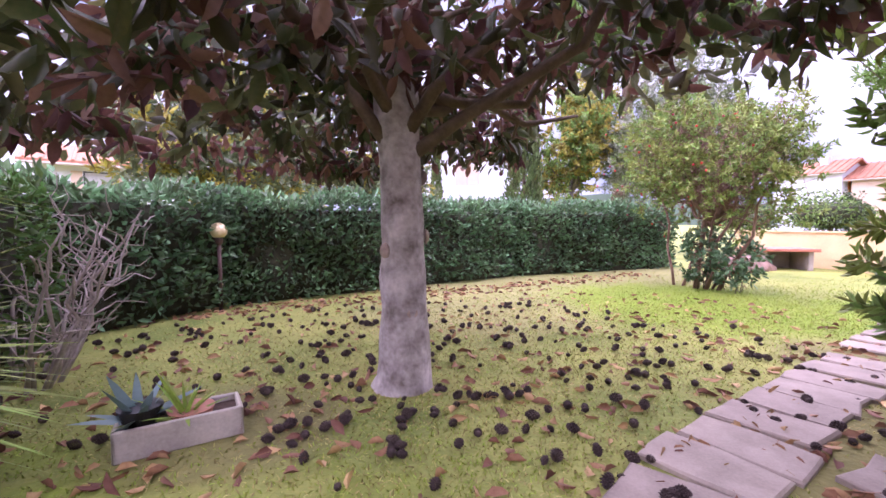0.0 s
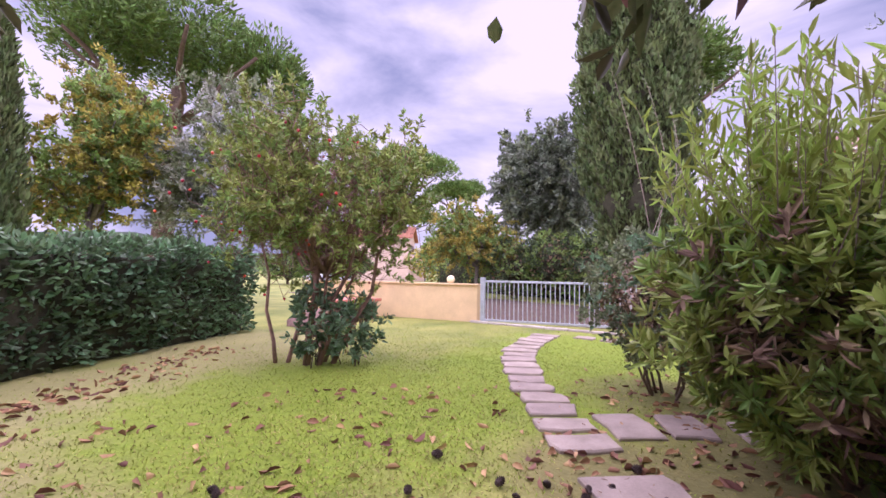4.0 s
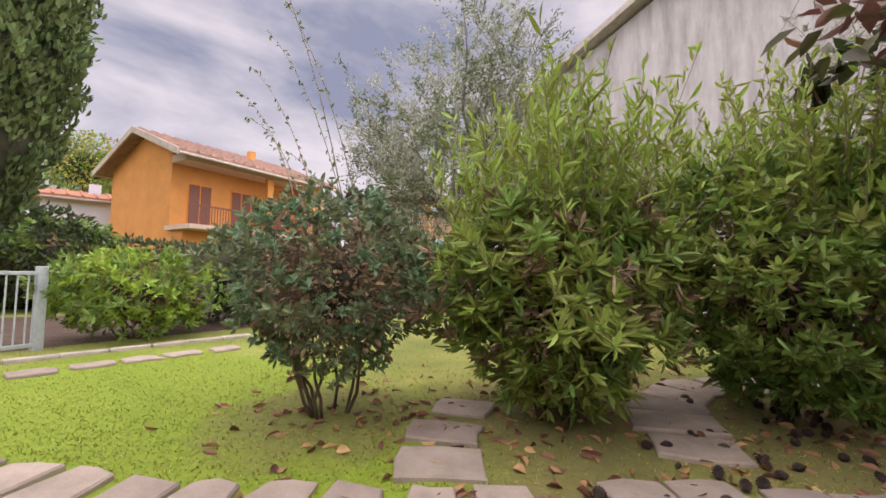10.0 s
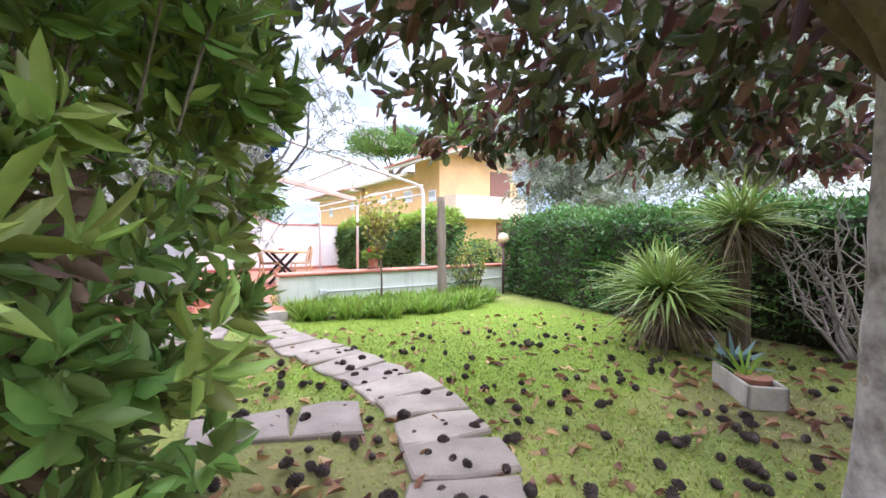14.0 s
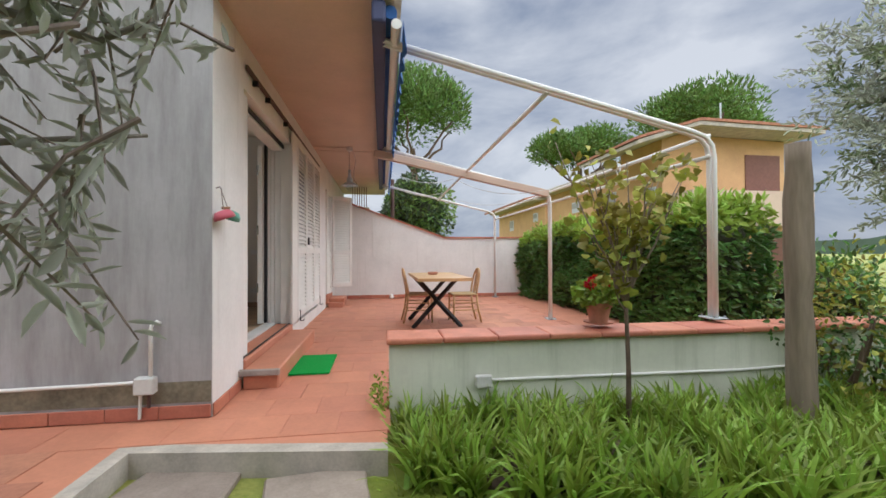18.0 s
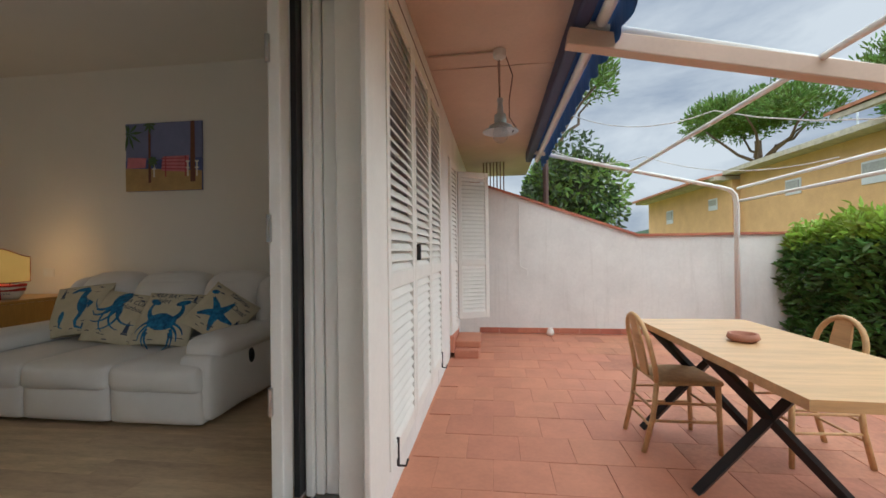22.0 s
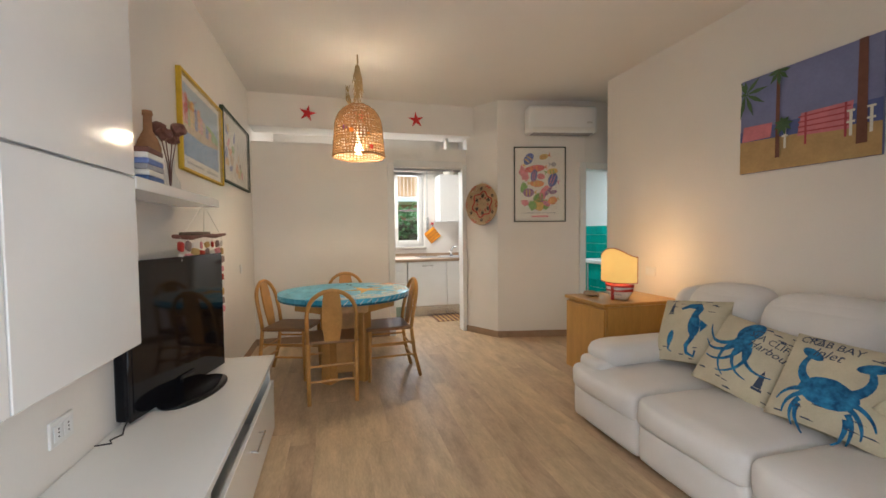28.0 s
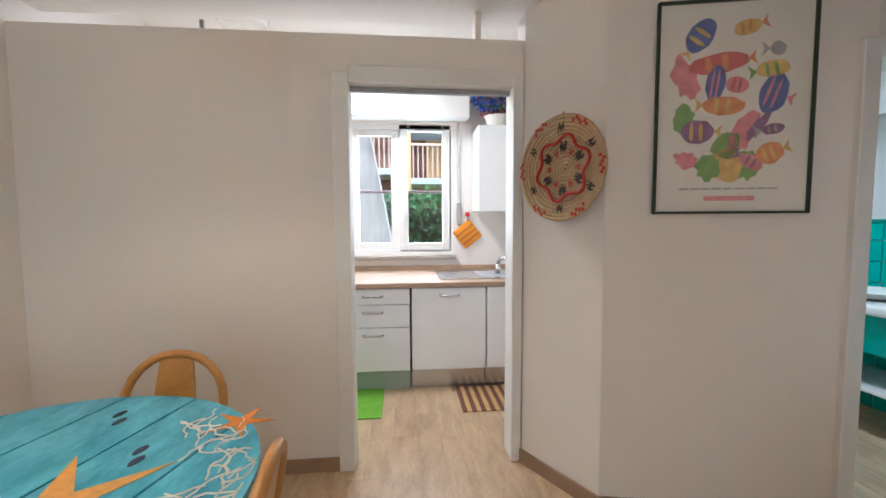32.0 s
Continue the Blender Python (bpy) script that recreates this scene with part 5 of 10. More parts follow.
def spray_tree(label, x, y, z0, r, h, mts, n, seed, leaf, trunk=0.18, up=0.5):
    """A loose tree: limbs that end in many leafy sprays, with gaps and a feathery outline."""
    tr = empty("tree", None, label, "tree")
    part("trunk", tube([(x, y, -0.4), (x + 0.12, y + 0.05, z0 * 0.6), (x, y + 0.1, z0 + h * 0.25)], [trunk, trunk * 0.8, trunk * 0.5], 9), "bark_olive", tr, smooth=True)
    rng = rngof(seed)
    c0 = np.array([x, y, z0 + h / 2])
    ra = np.array([r, r, h / 2])
    base = np.array([x, y + 0.1, z0 + h * 0.2])
    tips = []
    for i in range(17):
        v = rng.normal(0, 1, 3)
        v[2] = abs(v[2]) * 1.1 - 0.45
        v /= np.linalg.norm(v)
        tips.append(c0 + v * ra * rng.uniform(0.5, 0.92))
    limbs(tr, "bark_olive", tuple(base), [tuple(t) for t in tips], trunk * 0.35, trunk * 0.06, seed, 5, 0.25)
    sprays(tr, base, tips, c0, ra, mts, n, rng, leaf, up)
    return tr


def slim_cypress(label, x, y, z1, r, n, seed):
    """A narrow pointed cypress of upright sprays."""
    tr = empty("cypress_tree", None, label, "tree")
    part("trunk", tube([(x, y, -0.4), (x, y, z1 * 0.8)], [0.12, 0.03], 8), "bark_brown", tr)
    rng = rngof(seed)
    t, th = rng.random(n), rng.random(n) * 6.283
    prof = r * np.clip(0.5 + 3.5 * t, 0, 1) * (1 - t) ** 0.55
    rad = prof * (1 + 0.22 * np.sin(th * 5 + t * 17) * np.sin(t * 40)) * (1 - 0.5 * rng.random(n) ** 2)
    p = np.stack([x + rad * np.cos(th), y + rad * np.sin(th), GZ + 0.3 + (z1 - GZ - 0.4) * t], 1)
    o = np.stack([np.cos(th) * 0.4, np.sin(th) * 0.4, np.ones(n)], 1)
    ob = link("crown", leaves("crown", p, o, 0.24, 0.075, rng, -0.3, 0.3), "cypress_leaf", tr)
    ob["kind"] = "stuff"
    return tr


spray_tree("dense dark holm oak beside the lane", -21.0, -18.9, 2.6, 3.4, 8.2, (("holm_leaf", 1.0), ("grey_green_leaf", 0.25)), 1500, 301, (0.26, 0.12), 0.3, 0.35)
spray_tree("yellow-green tree behind the hedge", -0.6, -23.8, 1.2, 2.3, 6.8, (("autumn_leaf", 0.5), ("bay_leaf", 0.5)), 1000, 302, (0.15, 0.08), 0.16, 0.3)
spray_tree("grey-green tree behind the hedge", -4.0, -22.2, 0.6, 3.0, 7.6, (("grey_green_leaf", 0.65), ("olive_leaf", 0.35)), 900, 303, (0.17, 0.06), 0.16, 0.5)
spray_tree("tall silvery olive behind the bushes", -6.5, -3.9, 0.7, 2.5, 6.6, (("olive_leaf", 0.5), ("grey_green_leaf", 0.5)), 1050, 304, (0.095, 0.026), 0.16, 0.7)
spray_tree("silvery olive tree behind the hedge", 10.3, 1.0, 0.6, 2.6, 5.6, (("olive_leaf", 0.75), ("grey_green_leaf", 0.25)), 1150, 305, (0.13, 0.04), 0.22, 0.5)
spray_tree("silvery olive tree behind the hedge", 10.2, -3.4, 0.6, 3.0, 6.8, (("olive_leaf", 0.75), ("grey_green_leaf", 0.25)), 1250, 306, (0.13, 0.04), 0.22, 0.5)
round_tree("green laurel tree beyond the boundary wall", 2.1, 10.4, 1.2, 1.25, 2.6, (("dark_tree_leaf", 0.5), ("bay_leaf", 0.5)), 3800, 307, (0.16, 0.07), 0.1, 0.7)
spray_tree("leafy tree behind the garden hedge", 8.6, -12.6, 0.6, 2.8, 5.4, (("grey_green_leaf", 0.7), ("autumn_leaf", 0.3)), 620, 308, (0.15, 0.07), 0.15, 0.4)
spray_tree("leafy green tree behind the garden hedge", 10.9, -18.6, 0.6, 2.2, 5.0, (("bay_leaf", 0.6), ("autumn_leaf", 0.4)), 560, 317, (0.15, 0.07), 0.15, 0.4)
spray_tree("leafy grey-green tree behind the garden hedge", 7.0, -19.6, 0.6, 2.0, 4.6, (("grey_green_leaf", 0.7), ("autumn_leaf", 0.3)), 520, 318, (0.14, 0.06), 0.14, 0.4)
spray_tree("yellow-green tree beside the lane", -16.0, -20.4, 0.4, 2.4, 5.0, (("bay_leaf", 0.5), ("autumn_leaf", 0.5)), 620, 319, (0.16, 0.08), 0.16, 0.4)
slim_cypress("tall slim cypress behind the hedge", 1.6, -21.4, 7.4, 0.85, 6000, 309)
slim_cypress("slim dark cypress by the white house", 7.0, -28.9, 5.6, 0.5, 2200, 310)
round_tree("green tree beyond the gate", -25, -30, 0.5, 3.8, 4.6, (("bay_leaf", 0.5), ("autumn_leaf", 0.5)), 3500, 311, (0.3, 0.16), 0.2, 0.7)
round_tree("dark tree beyond the lane", -21, -10.6, 0.3, 2.4, 2.9, (("dark_tree_leaf", 1.0),), 3500, 312, (0.3, 0.16), 0.2, 0.75)
round_tree("green shrubs before the far houses", -21.5, -40.5, 0.2, 3.4, 3.2, (("bay_leaf", 0.6), ("dark_tree_leaf", 0.4)), 3200, 314, (0.22, 0.12), 0.15, 0.75)
round_tree("green shrubs before the far houses", -16.5, -42.0, 0.2, 2.6, 2.6, (("bay_leaf", 0.6), ("dark_tree_leaf", 0.4)), 2600, 315, (0.22, 0.12), 0.15, 0.75)
round_tree("green tree behind the white house", -42, -8.3, 6.0, 3.2, 5.4, (("bay_leaf", 0.7), ("autumn_leaf", 0.3)), 2200, 316, (0.32, 0.16), 0.2, 0.6)
round_tree("green tree beyond the gate", -30, -22, 0.5, 4.2, 5.0, (("dark_tree_leaf", 0.6), ("bay_leaf", 0.4)), 3500, 313, (0.34, 0.16), 0.2, 0.75)

# olive tree beside the terrace
ol = empty("olive_tree", None, "old leaning olive tree with silvery leaves", "tree")
trunk_pts = [(-1.25, -3.35, -0.25), (-1.12, -3.2, 0.1), (-0.8, -2.9, 0.75), (-0.38, -2.55, 1.2), (0.08, -2.43, 1.27), (0.36, -2.42, 1.27)]
bmo = tube(trunk_pts, [0.2, 0.15, 0.105, 0.075, 0.055, 0.042], 14)
bmesh.ops.subdivide_edges(bmo, edges=bmo.edges, cuts=2, use_grid_fill=True)
for v in bmo.verts:
    v.co += Vector((noise.noise(v.co * 9), noise.noise(v.co * 9 + Vector((5, 0, 0))), 0)) * 0.03
part("trunk", bmo, "bark_olive", ol, smooth=True)
otips = [(0.42, -2.38, 1.95), (1.15, -1.9, 2.75), (0.5, -1.6, 2.6), (1.25, -2.5, 2.7), (-0.4, -1.7, 1.95), (0.1, -1.7, 1.75), (0.55, -1.75, 1.75), (0.42, -1.6, 1.45), (0.2, -1.65, 2.1), (0.62, -1.95, 2.2), (-0.25, -1.5, 1.7), (-0.1, -2.1, 2.9), (-1.1, -1.9, 2.8), (-0.9, -3.3, 3.0), (-1.8, -2.6, 2.7), (-0.3, -1.5, 2.6), (0.2, -2.6, 2.7), (-0.2, -2.6, 3.9), (0.3, -2.9, 4.2), (-0.7, -2.9, 4.4), (-0.4, -2.3, 4.7), (0.2, -2.2, 3.6), (-1.0, -2.5, 3.8)]
for i, tp in enumerate(otips):
    limbs(ol, "bark_olive", (0.34, -2.42, 1.28) if i < 4 else (-0.3, -2.52, 1.22), [tp], 0.022, 0.006, 320 + i, 8, 0.15)
rng = rngof(330)
ps, os_ = [], []
bm = bmesh.new()
for i in range(980):
    tp = np.array(otips[i % len(otips)])
    fork = np.array((0.34, -2.42, 1.28)) if i % len(otips) < 4 else np.array((-0.3, -2.52, 1.22))
    b = fork + (tp - fork) * rng.uniform(0.35, 1.2) + rng.normal(0, 0.26, 3)
    d = rng.normal(0, 0.35, 3) + np.array([0, 0, -0.3])
    q = b + d * rng.uniform(0.6, 1.2)
    if q[2] < 0.85 or (q[1] > -1.62 and q[2] < 2.3) or (b[1] > -1.62 and b[2] < 2.3) or (q[2] < 1.25 and q[0] < 0.2) or (q[2] < 2.05 and min(math.dist(q[:2], e[0]) for e in EYES) < 0.5) or q[2] < 1.7 and q[0] > 0.72:
        continue
    tube([b, (b + q) / 2 + np.array([0, 0, 0.05]), q], [0.006, 0.004, 0.002], 4, False, bm)
    for t in np.linspace(0.05, 1, 26):
        ps.append(b + (q - b) * t)
        os_.append(d / (np.linalg.norm(d) + 1e-6) * 0.8 + rng.normal(0, 0.6, 3))
part("fine_twig", bm, "twig", ol)["kind"] = "stuff"
ps, os_ = np.array(ps), np.array(os_)
keep = near(ps, EYES, 0.5)
ob = link("leaves", leaves("leaves", ps[keep], os_[keep], 0.072, 0.017, rng, 0.05, 0.2), "olive_leaf", ol)
ob["kind"] = "stuff"


# yucca with a dead skirt
def yucca(label, x, y, zc, r, n, seed, skirt):
    yu = empty("yucca", None, label, "plant")
    rng = rngof(seed)
    part("trunk", tube([(x, y, -0.25), (x, y, zc)], [0.12, 0.09], 10), "bark_brown", yu)
    d = rng.normal(0, 1, (n, 3))
    d[:, 2] = np.abs(d[:, 2]) * 0.8 + 0.05
    p = np.array([x, y, zc]) + rng.normal(0, 0.05, (n, 3))
    ob = link("leaf_rosette", blades("leaf_rosette", p, d, r, 0.032, rng, 0.3), "yucca_leaf", yu)
    ob["kind"] = "stuff"
    d = rng.normal(0, 1, (skirt, 3))
    d[:, 2] = -np.abs(d[:, 2]) * 0.9 - 0.3
    p = np.array([x, y, zc]) + rng.normal(0, 0.05, (skirt, 3))
    b = blades("dead_blades", p, d, r * 0.75, 0.03, rng, 0.15)
    ob = link("dead_skirt", b, "dead_blade", yu, "dry brown dead leaves")
    ob["kind"] = "stuff"
    return yu


yucca("spiky yucca clump with a skirt of dead leaves", 4.35, -4.45, 0.42, 1.0, 420, 401, 260)
yucca("tall spiky yucca behind the clump", 5.0, -4.9, 1.25, 0.85, 240, 402, 150)
yucca("spiky yucca clump with a skirt of dead leaves", 4.75, -4.1, 0.5, 0.8, 200, 403, 120)

# bare grey shrub
bare = empty("bare_shrub", None, "bare grey branching shrub by the hedge", "shrub")
rr = random.Random(410)
for i in range(26):
    a = rr.uniform(0, 6.28)
    b = Vector((5.35 + 0.22 * math.cos(a), -5.95 + 0.22 * math.sin(a), GZ - 0.05))
    t = b + Vector((0.6 * math.cos(a), 0.6 * math.sin(a), rr.uniform(0.9, 1.45)))
    limbs(bare, "pale_twig", b, [t], 0.02, 0.006, 411 + i, 6, 0.1, "stem")
    for k in range(7):
        s = b.lerp(t, 0.25 + 0.11 * k)
        limbs(bare, "pale_twig", s, [s + Vector((rr.uniform(-0.38, 0.38), rr.uniform(-0.38, 0.38), rr.uniform(0.05, 0.45)))], 0.009, 0.003, 440 + i * 7 + k, 4, 0.06, "twig")

# strap-leaved border
border = empty("agapanthus_border", None, "bed of strap-leaved plants below the low wall", "flower bed")
bed = part("soil", prism([(1.2, -0.1), (1.3, -0.75), (2.6, -1.15), (4.4, -1.05), (5.4, -0.5), (5.4, -0.02), (1.2, -0.02)], GZ - 0.1, GZ + 0.004), "earth", border)
rng = rngof(420)
n = 5200
u = rng.random(n)
x = 1.22 + 3.9 * u
fr = -0.95 - 0.45 * np.clip((u - 0.05) * 3, 0, 1) + 0.25 * np.clip((u - 0.75) * 4, 0, 1)
cl = rng.integers(0, 210, n)
cx, cy = rng.random(210), rng.random(210)
x = 1.25 + 3.75 * cx[cl] + rng.normal(0, 0.03, n)
fr = -0.85 - 0.5 * np.clip(cx[cl] * 3, 0, 1) + 0.45 * np.clip((cx[cl] - 0.7) * 3, 0, 1)
y = -0.1 + (fr + 0.1) * cy[cl] + rng.normal(0, 0.03, n)
p = np.stack([x, y, np.full(n, GZ)], 1)
d = rng.normal(0, 0.42, (n, 3))
d[:, 2] = 1.0
ob = link("strap_leaves", blades("strap_leaves", p, d, 0.46, 0.03, rng, 0.35), "strap_leaf", border)
ob["kind"] = "stuff"

# ---- gate, walls and lamps of the garden ----
gate = empty("driveway_gate", None, "grey metal bar gate", "gate")
GA, GB = Vector((-7.55, -13.55, 0)), Vector((-9.0, -9.95, 0))
gl = (GB - GA).length
gm = Matrix.Translation((GA.x, GA.y, 0)) @ pose(0, 0, 0, 0, 0, math.degrees(math.atan2(GB.y - GA.y, GB.x - GA.x)))
gate.matrix_world = gm
for z in (-0.10, 0.93):
    part("rail", box(0.05, -0.025, z, gl - 0.05, 0.025, z + 0.055, 0.006), "galvanised", gate)
for x in (0.0, gl):
    part("post", box(x - 0.06, -0.06, -0.3, x + 0.06, 0.06, 1.06, 0.008), "galvanised", gate)
barm = bpy.data.meshes.new("bar")
bb = tube([(0, 0, -0.08), (0, 0, 0.95)], 0.0125, 8)
bb.to_mesh(barm)
bb.free()
barm.materials.append(M["galvanised"])
nb = 32
for i in range(nb):
    link("bar", barm, None, gate, m=pose(0.14 + (gl - 0.28) * i / (nb - 1), 0, 0))
yw = part("wall_boundary", prism([(-7.62, -13.66), (-7.5, -13.72), (-6.45, -16.9), (-5.2, -18.6), (-5.35, -18.7), (-6.6, -16.95)], -0.4, 0.84), "yellow_wall")
tagged(yw, "low yellow painted boundary wall", "wall", kind="structure")
tagged(part("wall_boundary_cap", prism([(-7.68, -13.62), (-7.44, -13.70), (-6.40, -16.88), (-5.15, -18.58), (-5.40, -18.74), (-6.66, -16.97)], 0.84, 0.88), "yellow_wall"), "flat top of the boundary wall", "coping", kind="structure")


def globe_lamp(label, x, y, zt, rr_=0.115):
    gl_ = empty("garden_lamp", pose(x, y, GZ), label, "lamp", "garden lamps")
    h = zt - GZ
    part("post", tube([(0, 0, -0.1), (0, 0, h - rr_)], 0.028, 12), "brown_metal", gl_, smooth=True)
    part("collar", lathe([(0.03, h - rr_ - 0.09), (0.05, h - rr_ - 0.06), (0.06, h - rr_ + 0.01), (0.05, h - rr_ + 0.03)], 14), "brown_metal", gl_)
    bm = bmesh.new()
    bmesh.ops.create_uvsphere(bm, u_segments=20, v_segments=14, radius=rr_)
    part("globe", bm, "lamp_globe", gl_, "cream glass globe", m=pose(0, 0, h), smooth=True)
    return gl_


globe_lamp("garden lamp with a cream globe by the hedge", 5.86, -8.72, 1.0)
globe_lamp("garden lamp with a cream globe by the yellow wall", -7.45, -14.62, 0.98)
globe_lamp("garden lamp with a cream globe by the hedge", 5.72, -0.2, 1.05)

wp = empty("wooden_post", None, "weathered wooden post in the flower bed", "post")
bmw = tube([(3.88, -0.62, -0.3), (3.87, -0.62, 0.6), (3.85, -0.63, 1.3), (3.83, -0.65, 1.80)], [0.085, 0.08, 0.078, 0.07], 12)
bmesh.ops.subdivide_edges(bmw, edges=bmw.edges, cuts=3, use_grid_fill=True)
for v in bmw.verts:  # post knots
    v.co += Vector((noise.noise(v.co * 7), noise.noise(v.co * 7 + Vector((4, 1, 0))), 0)) * 0.022 + Vector((noise.noise(v.co * 22), noise.noise(v.co * 22 + Vector((2, 0, 0))), 0)) * 0.008
part("shaft", bmw, "weathered_wood", wp, smooth=True)

# concrete box and mound by the boundary wall
bx = empty("barbecue_box", None, "open concrete box on the ground by the wall", "box")
for q in ((-5.9, -16.9, -0.15, -4.7, -16.8, 0.35), (-5.9, -16.8, -0.15, -5.78, -16.0, 0.35), (-4.82, -16.8, -0.15, -4.7, -16.0, 0.35)):
    part("side_panel", box(*q, 0.01), "concrete", bx)
part("top_slab", box(-6.0, -16.95, 0.35, -4.6, -15.9, 0.43, 0.01), "coping", bx)
bmm = bmesh.new()
bmesh.ops.create_icosphere(bmm, subdivisions=4, radius=1)
for v in bmm.verts:
    v.co = Vector((v.co.x * 0.8, v.co.y * 0.6, v.co.z * 0.42)) * (1 + 0.15 * noise.noise(v.co * 3))
part("soil_mound", bmm, "soil_pile", None, m=pose(-4.2, -16.1, -0.2), smooth=True)
tagged(bpy.data.objects["soil_mound"], "heap of pale pinkish soil", "mound")

# planter with agave
pl = empty("planter", pose(3.50, -5.54, GZ, 0, 0, 44), "long pale concrete trough with agave plants", "planter")
PW, PD, PH = 0.62, 0.26, 0.17
for q in ((-PW / 2, -PD / 2, 0, PW / 2, -PD / 2 + 0.025, PH), (-PW / 2, PD / 2 - 0.025, 0, PW / 2, PD / 2, PH), (-PW / 2, -PD / 2, 0, -PW / 2 + 0.025, PD / 2, PH), (PW / 2 - 0.025, -PD / 2, 0, PW / 2, PD / 2, PH)):
    part("side_panel", box(*q, 0.006), "kerb", pl)
part("soil", box(-PW / 2 + 0.02, -PD / 2 + 0.02, 0.01, PW / 2 - 0.02, PD / 2 - 0.02, PH - 0.04), "earth", pl)


def agave(x, y, z, n, ln, wd, seed, mt="agave_leaf"):
    rng = rngof(seed)
    a = np.arange(n) * 2.4
    el = np.linspace(1.2, 0.25, n)
    d = np.stack([np.cos(a) * np.cos(el), np.sin(a) * np.cos(el), np.sin(el)], 1)
    p = np.repeat(np.array([[x, y, z]]), n, 0)
    return blades("rosette", p, d, ln, wd, rng, 0.12, 4)


link("agave", agave(0.20, 0, PH - 0.02, 14, 0.34, 0.07, 431), "agave_leaf", pl, "blue-grey agave")
link("agave", agave(-0.02, 0.02, PH - 0.04, 22, 0.33, 0.03, 432), "strap_leaf", pl, "green spiky plant")
part("flowerpot", lathe([(0.07, PH - 0.07), (0.10, PH + 0.06), (0.108, PH + 0.06), (0.108, PH + 0.075), (0.09, PH + 0.075)], 18), "black_paint", pl, "dark plastic pot", m=pose(0.19, 0, 0))
part("saucer", lathe([(0.11, PH - 0.04), (0.125, PH + 0.0), (0.115, PH + 0.002)], 18), "terracotta_pot", pl, m=pose(-0.05, -0.02, 0))

# pine cones, fallen leaves, grass
cone = bpy.data.meshes.new("pine_cone")
bmc = bmesh.new()
for k in range(9):
    z = -0.038 + k * 0.0095
    r = 0.034 * math.sin(math.pi * (k + 0.9) / 9.8) + 0.004
    for j in range(8):
        a = 2 * math.pi * (j + 0.5 * (k % 2)) / 8
        c, s = math.cos(a), math.sin(a)
        v = [bmc.verts.new((r * 0.5 * c - 0.009 * s, r * 0.5 * s + 0.009 * c, z)), bmc.verts.new((r * 0.5 * c + 0.009 * s, r * 0.5 * s - 0.009 * c, z)), bmc.verts.new((r * c, r * s, z + 0.010)), bmc.verts.new((r * 0.55 * c, r * 0.55 * s, z + 0.012))]
        bmc.faces.new((v[0], v[1], v[2]))
        bmc.faces.new((v[1], v[3], v[2]))
        bmc.faces.new((v[3], v[0], v[2]))
lathe([(0.004, -0.04), (0.02, -0.03), (0.025, 0.0), (0.016, 0.03), (0.003, 0.045)], 8, bmc)
bmc.to_mesh(cone)
bmc.free()
cone.materials.append(M["pine_cone"])
rc = random.Random(501)
first = None
made = 0
while made < 285:
    a, r = rc.uniform(0, 6.28), 3.7 * rc.random() ** 0.75
    x, y = 1.9 + r * math.cos(a) * 1.05, -6.3 + r * math.sin(a)
    if y > -1.3 or math.dist((x, y), (MX, MY)) < 0.3 or math.dist((x, y), (3.4, -5.52)) < 0.5 or math.dist((x, y), (4.35, -4.45)) < 0.5:
        continue
    if rc.random() < 0.18 and made > 3:
        x, y = lastx + rc.uniform(-0.14, 0.14), lasty + rc.uniform(-0.14, 0.14)
    ob = link("pine_cone", cone, None)
    tagged(ob, "open dark brown pine cone lying on the ground", "pine cone", "fallen pine cones")
    sc = rc.uniform(0.72, 1.08)
    ob.matrix_world = pose(x, y, GZ + 0.042 * sc, rc.uniform(60, 120), rc.uniform(-25, 25), rc.uniform(0, 360)) @ Matrix.Scale(sc, 4)
    lastx, lasty = x, y
    made += 1
rng = rngof(505)
nv = len(cone.vertices)
cv = np.zeros(nv * 3, dtype=np.float32)
cone.vertices.foreach_get("co", cv)
cv = cv.reshape(-1, 3)
tris = np.array([p.vertices[:3] for p in cone.polygons if len(p.vertices) == 3])
cos_, fcs = [], []
for i in range(330):
    a, r = rng.random() * 6.283, 4.0 * rng.random() ** 0.65
    x, y = 2.3 + r * math.cos(a), -6.2 + r * math.sin(a) * 0.95
    if y > -2.6 or math.dist((x, y), (MX, MY)) < 0.3 or math.dist((x, y), (3.45, -5.5)) < 0.42:
        continue
    R = np.array(pose(0, 0, 0, rng.uniform(60, 120), rng.uniform(-25, 25), rng.uniform(0, 360)).to_3x3()) * rng.uniform(0.5, 0.9)
    fcs.append(tris + nv * len(cos_))
    cos_.append(cv @ R.T + np.array([x, y, GZ + 0.028]))
ob = link("small_pine_cones", raw_mesh("small_pine_cones", np.concatenate(cos_), np.concatenate(fcs)), "pine_cone")
tagged(ob, "many small dark pine cones strewn over the lawn", "pine cones", kind="stuff")
rng = rngof(510)
n = 1300
a, r = rng.random(n) * 6.283, 5.2 * rng.random(n) ** 0.6
p = np.stack([1.6 + r * np.cos(a), -6.6 + r * np.sin(a), np.full(n, GZ + 0.012)], 1)
edge_ = rng.random(500)
p2 = np.stack([6.3 - 7.6 * edge_ + rng.normal(0, 0.2, 500), -8.1 - 6.2 * edge_ + rng.normal(0, 0.25, 500), np.full(500, GZ + 0.012)], 1)
p3 = [np.stack([x + rng.normal(0, r * 0.6, int(90 * r)), y + rng.normal(0, r * 0.6, int(90 * r)), np.full(int(90 * r), GZ + 0.012)], 1) for x, y, r in EARTH_SPOTS]
p = np.concatenate([p[p[:, 1] < -1.6], p2] + p3)
p = p[p[:, 1] < -1.0]
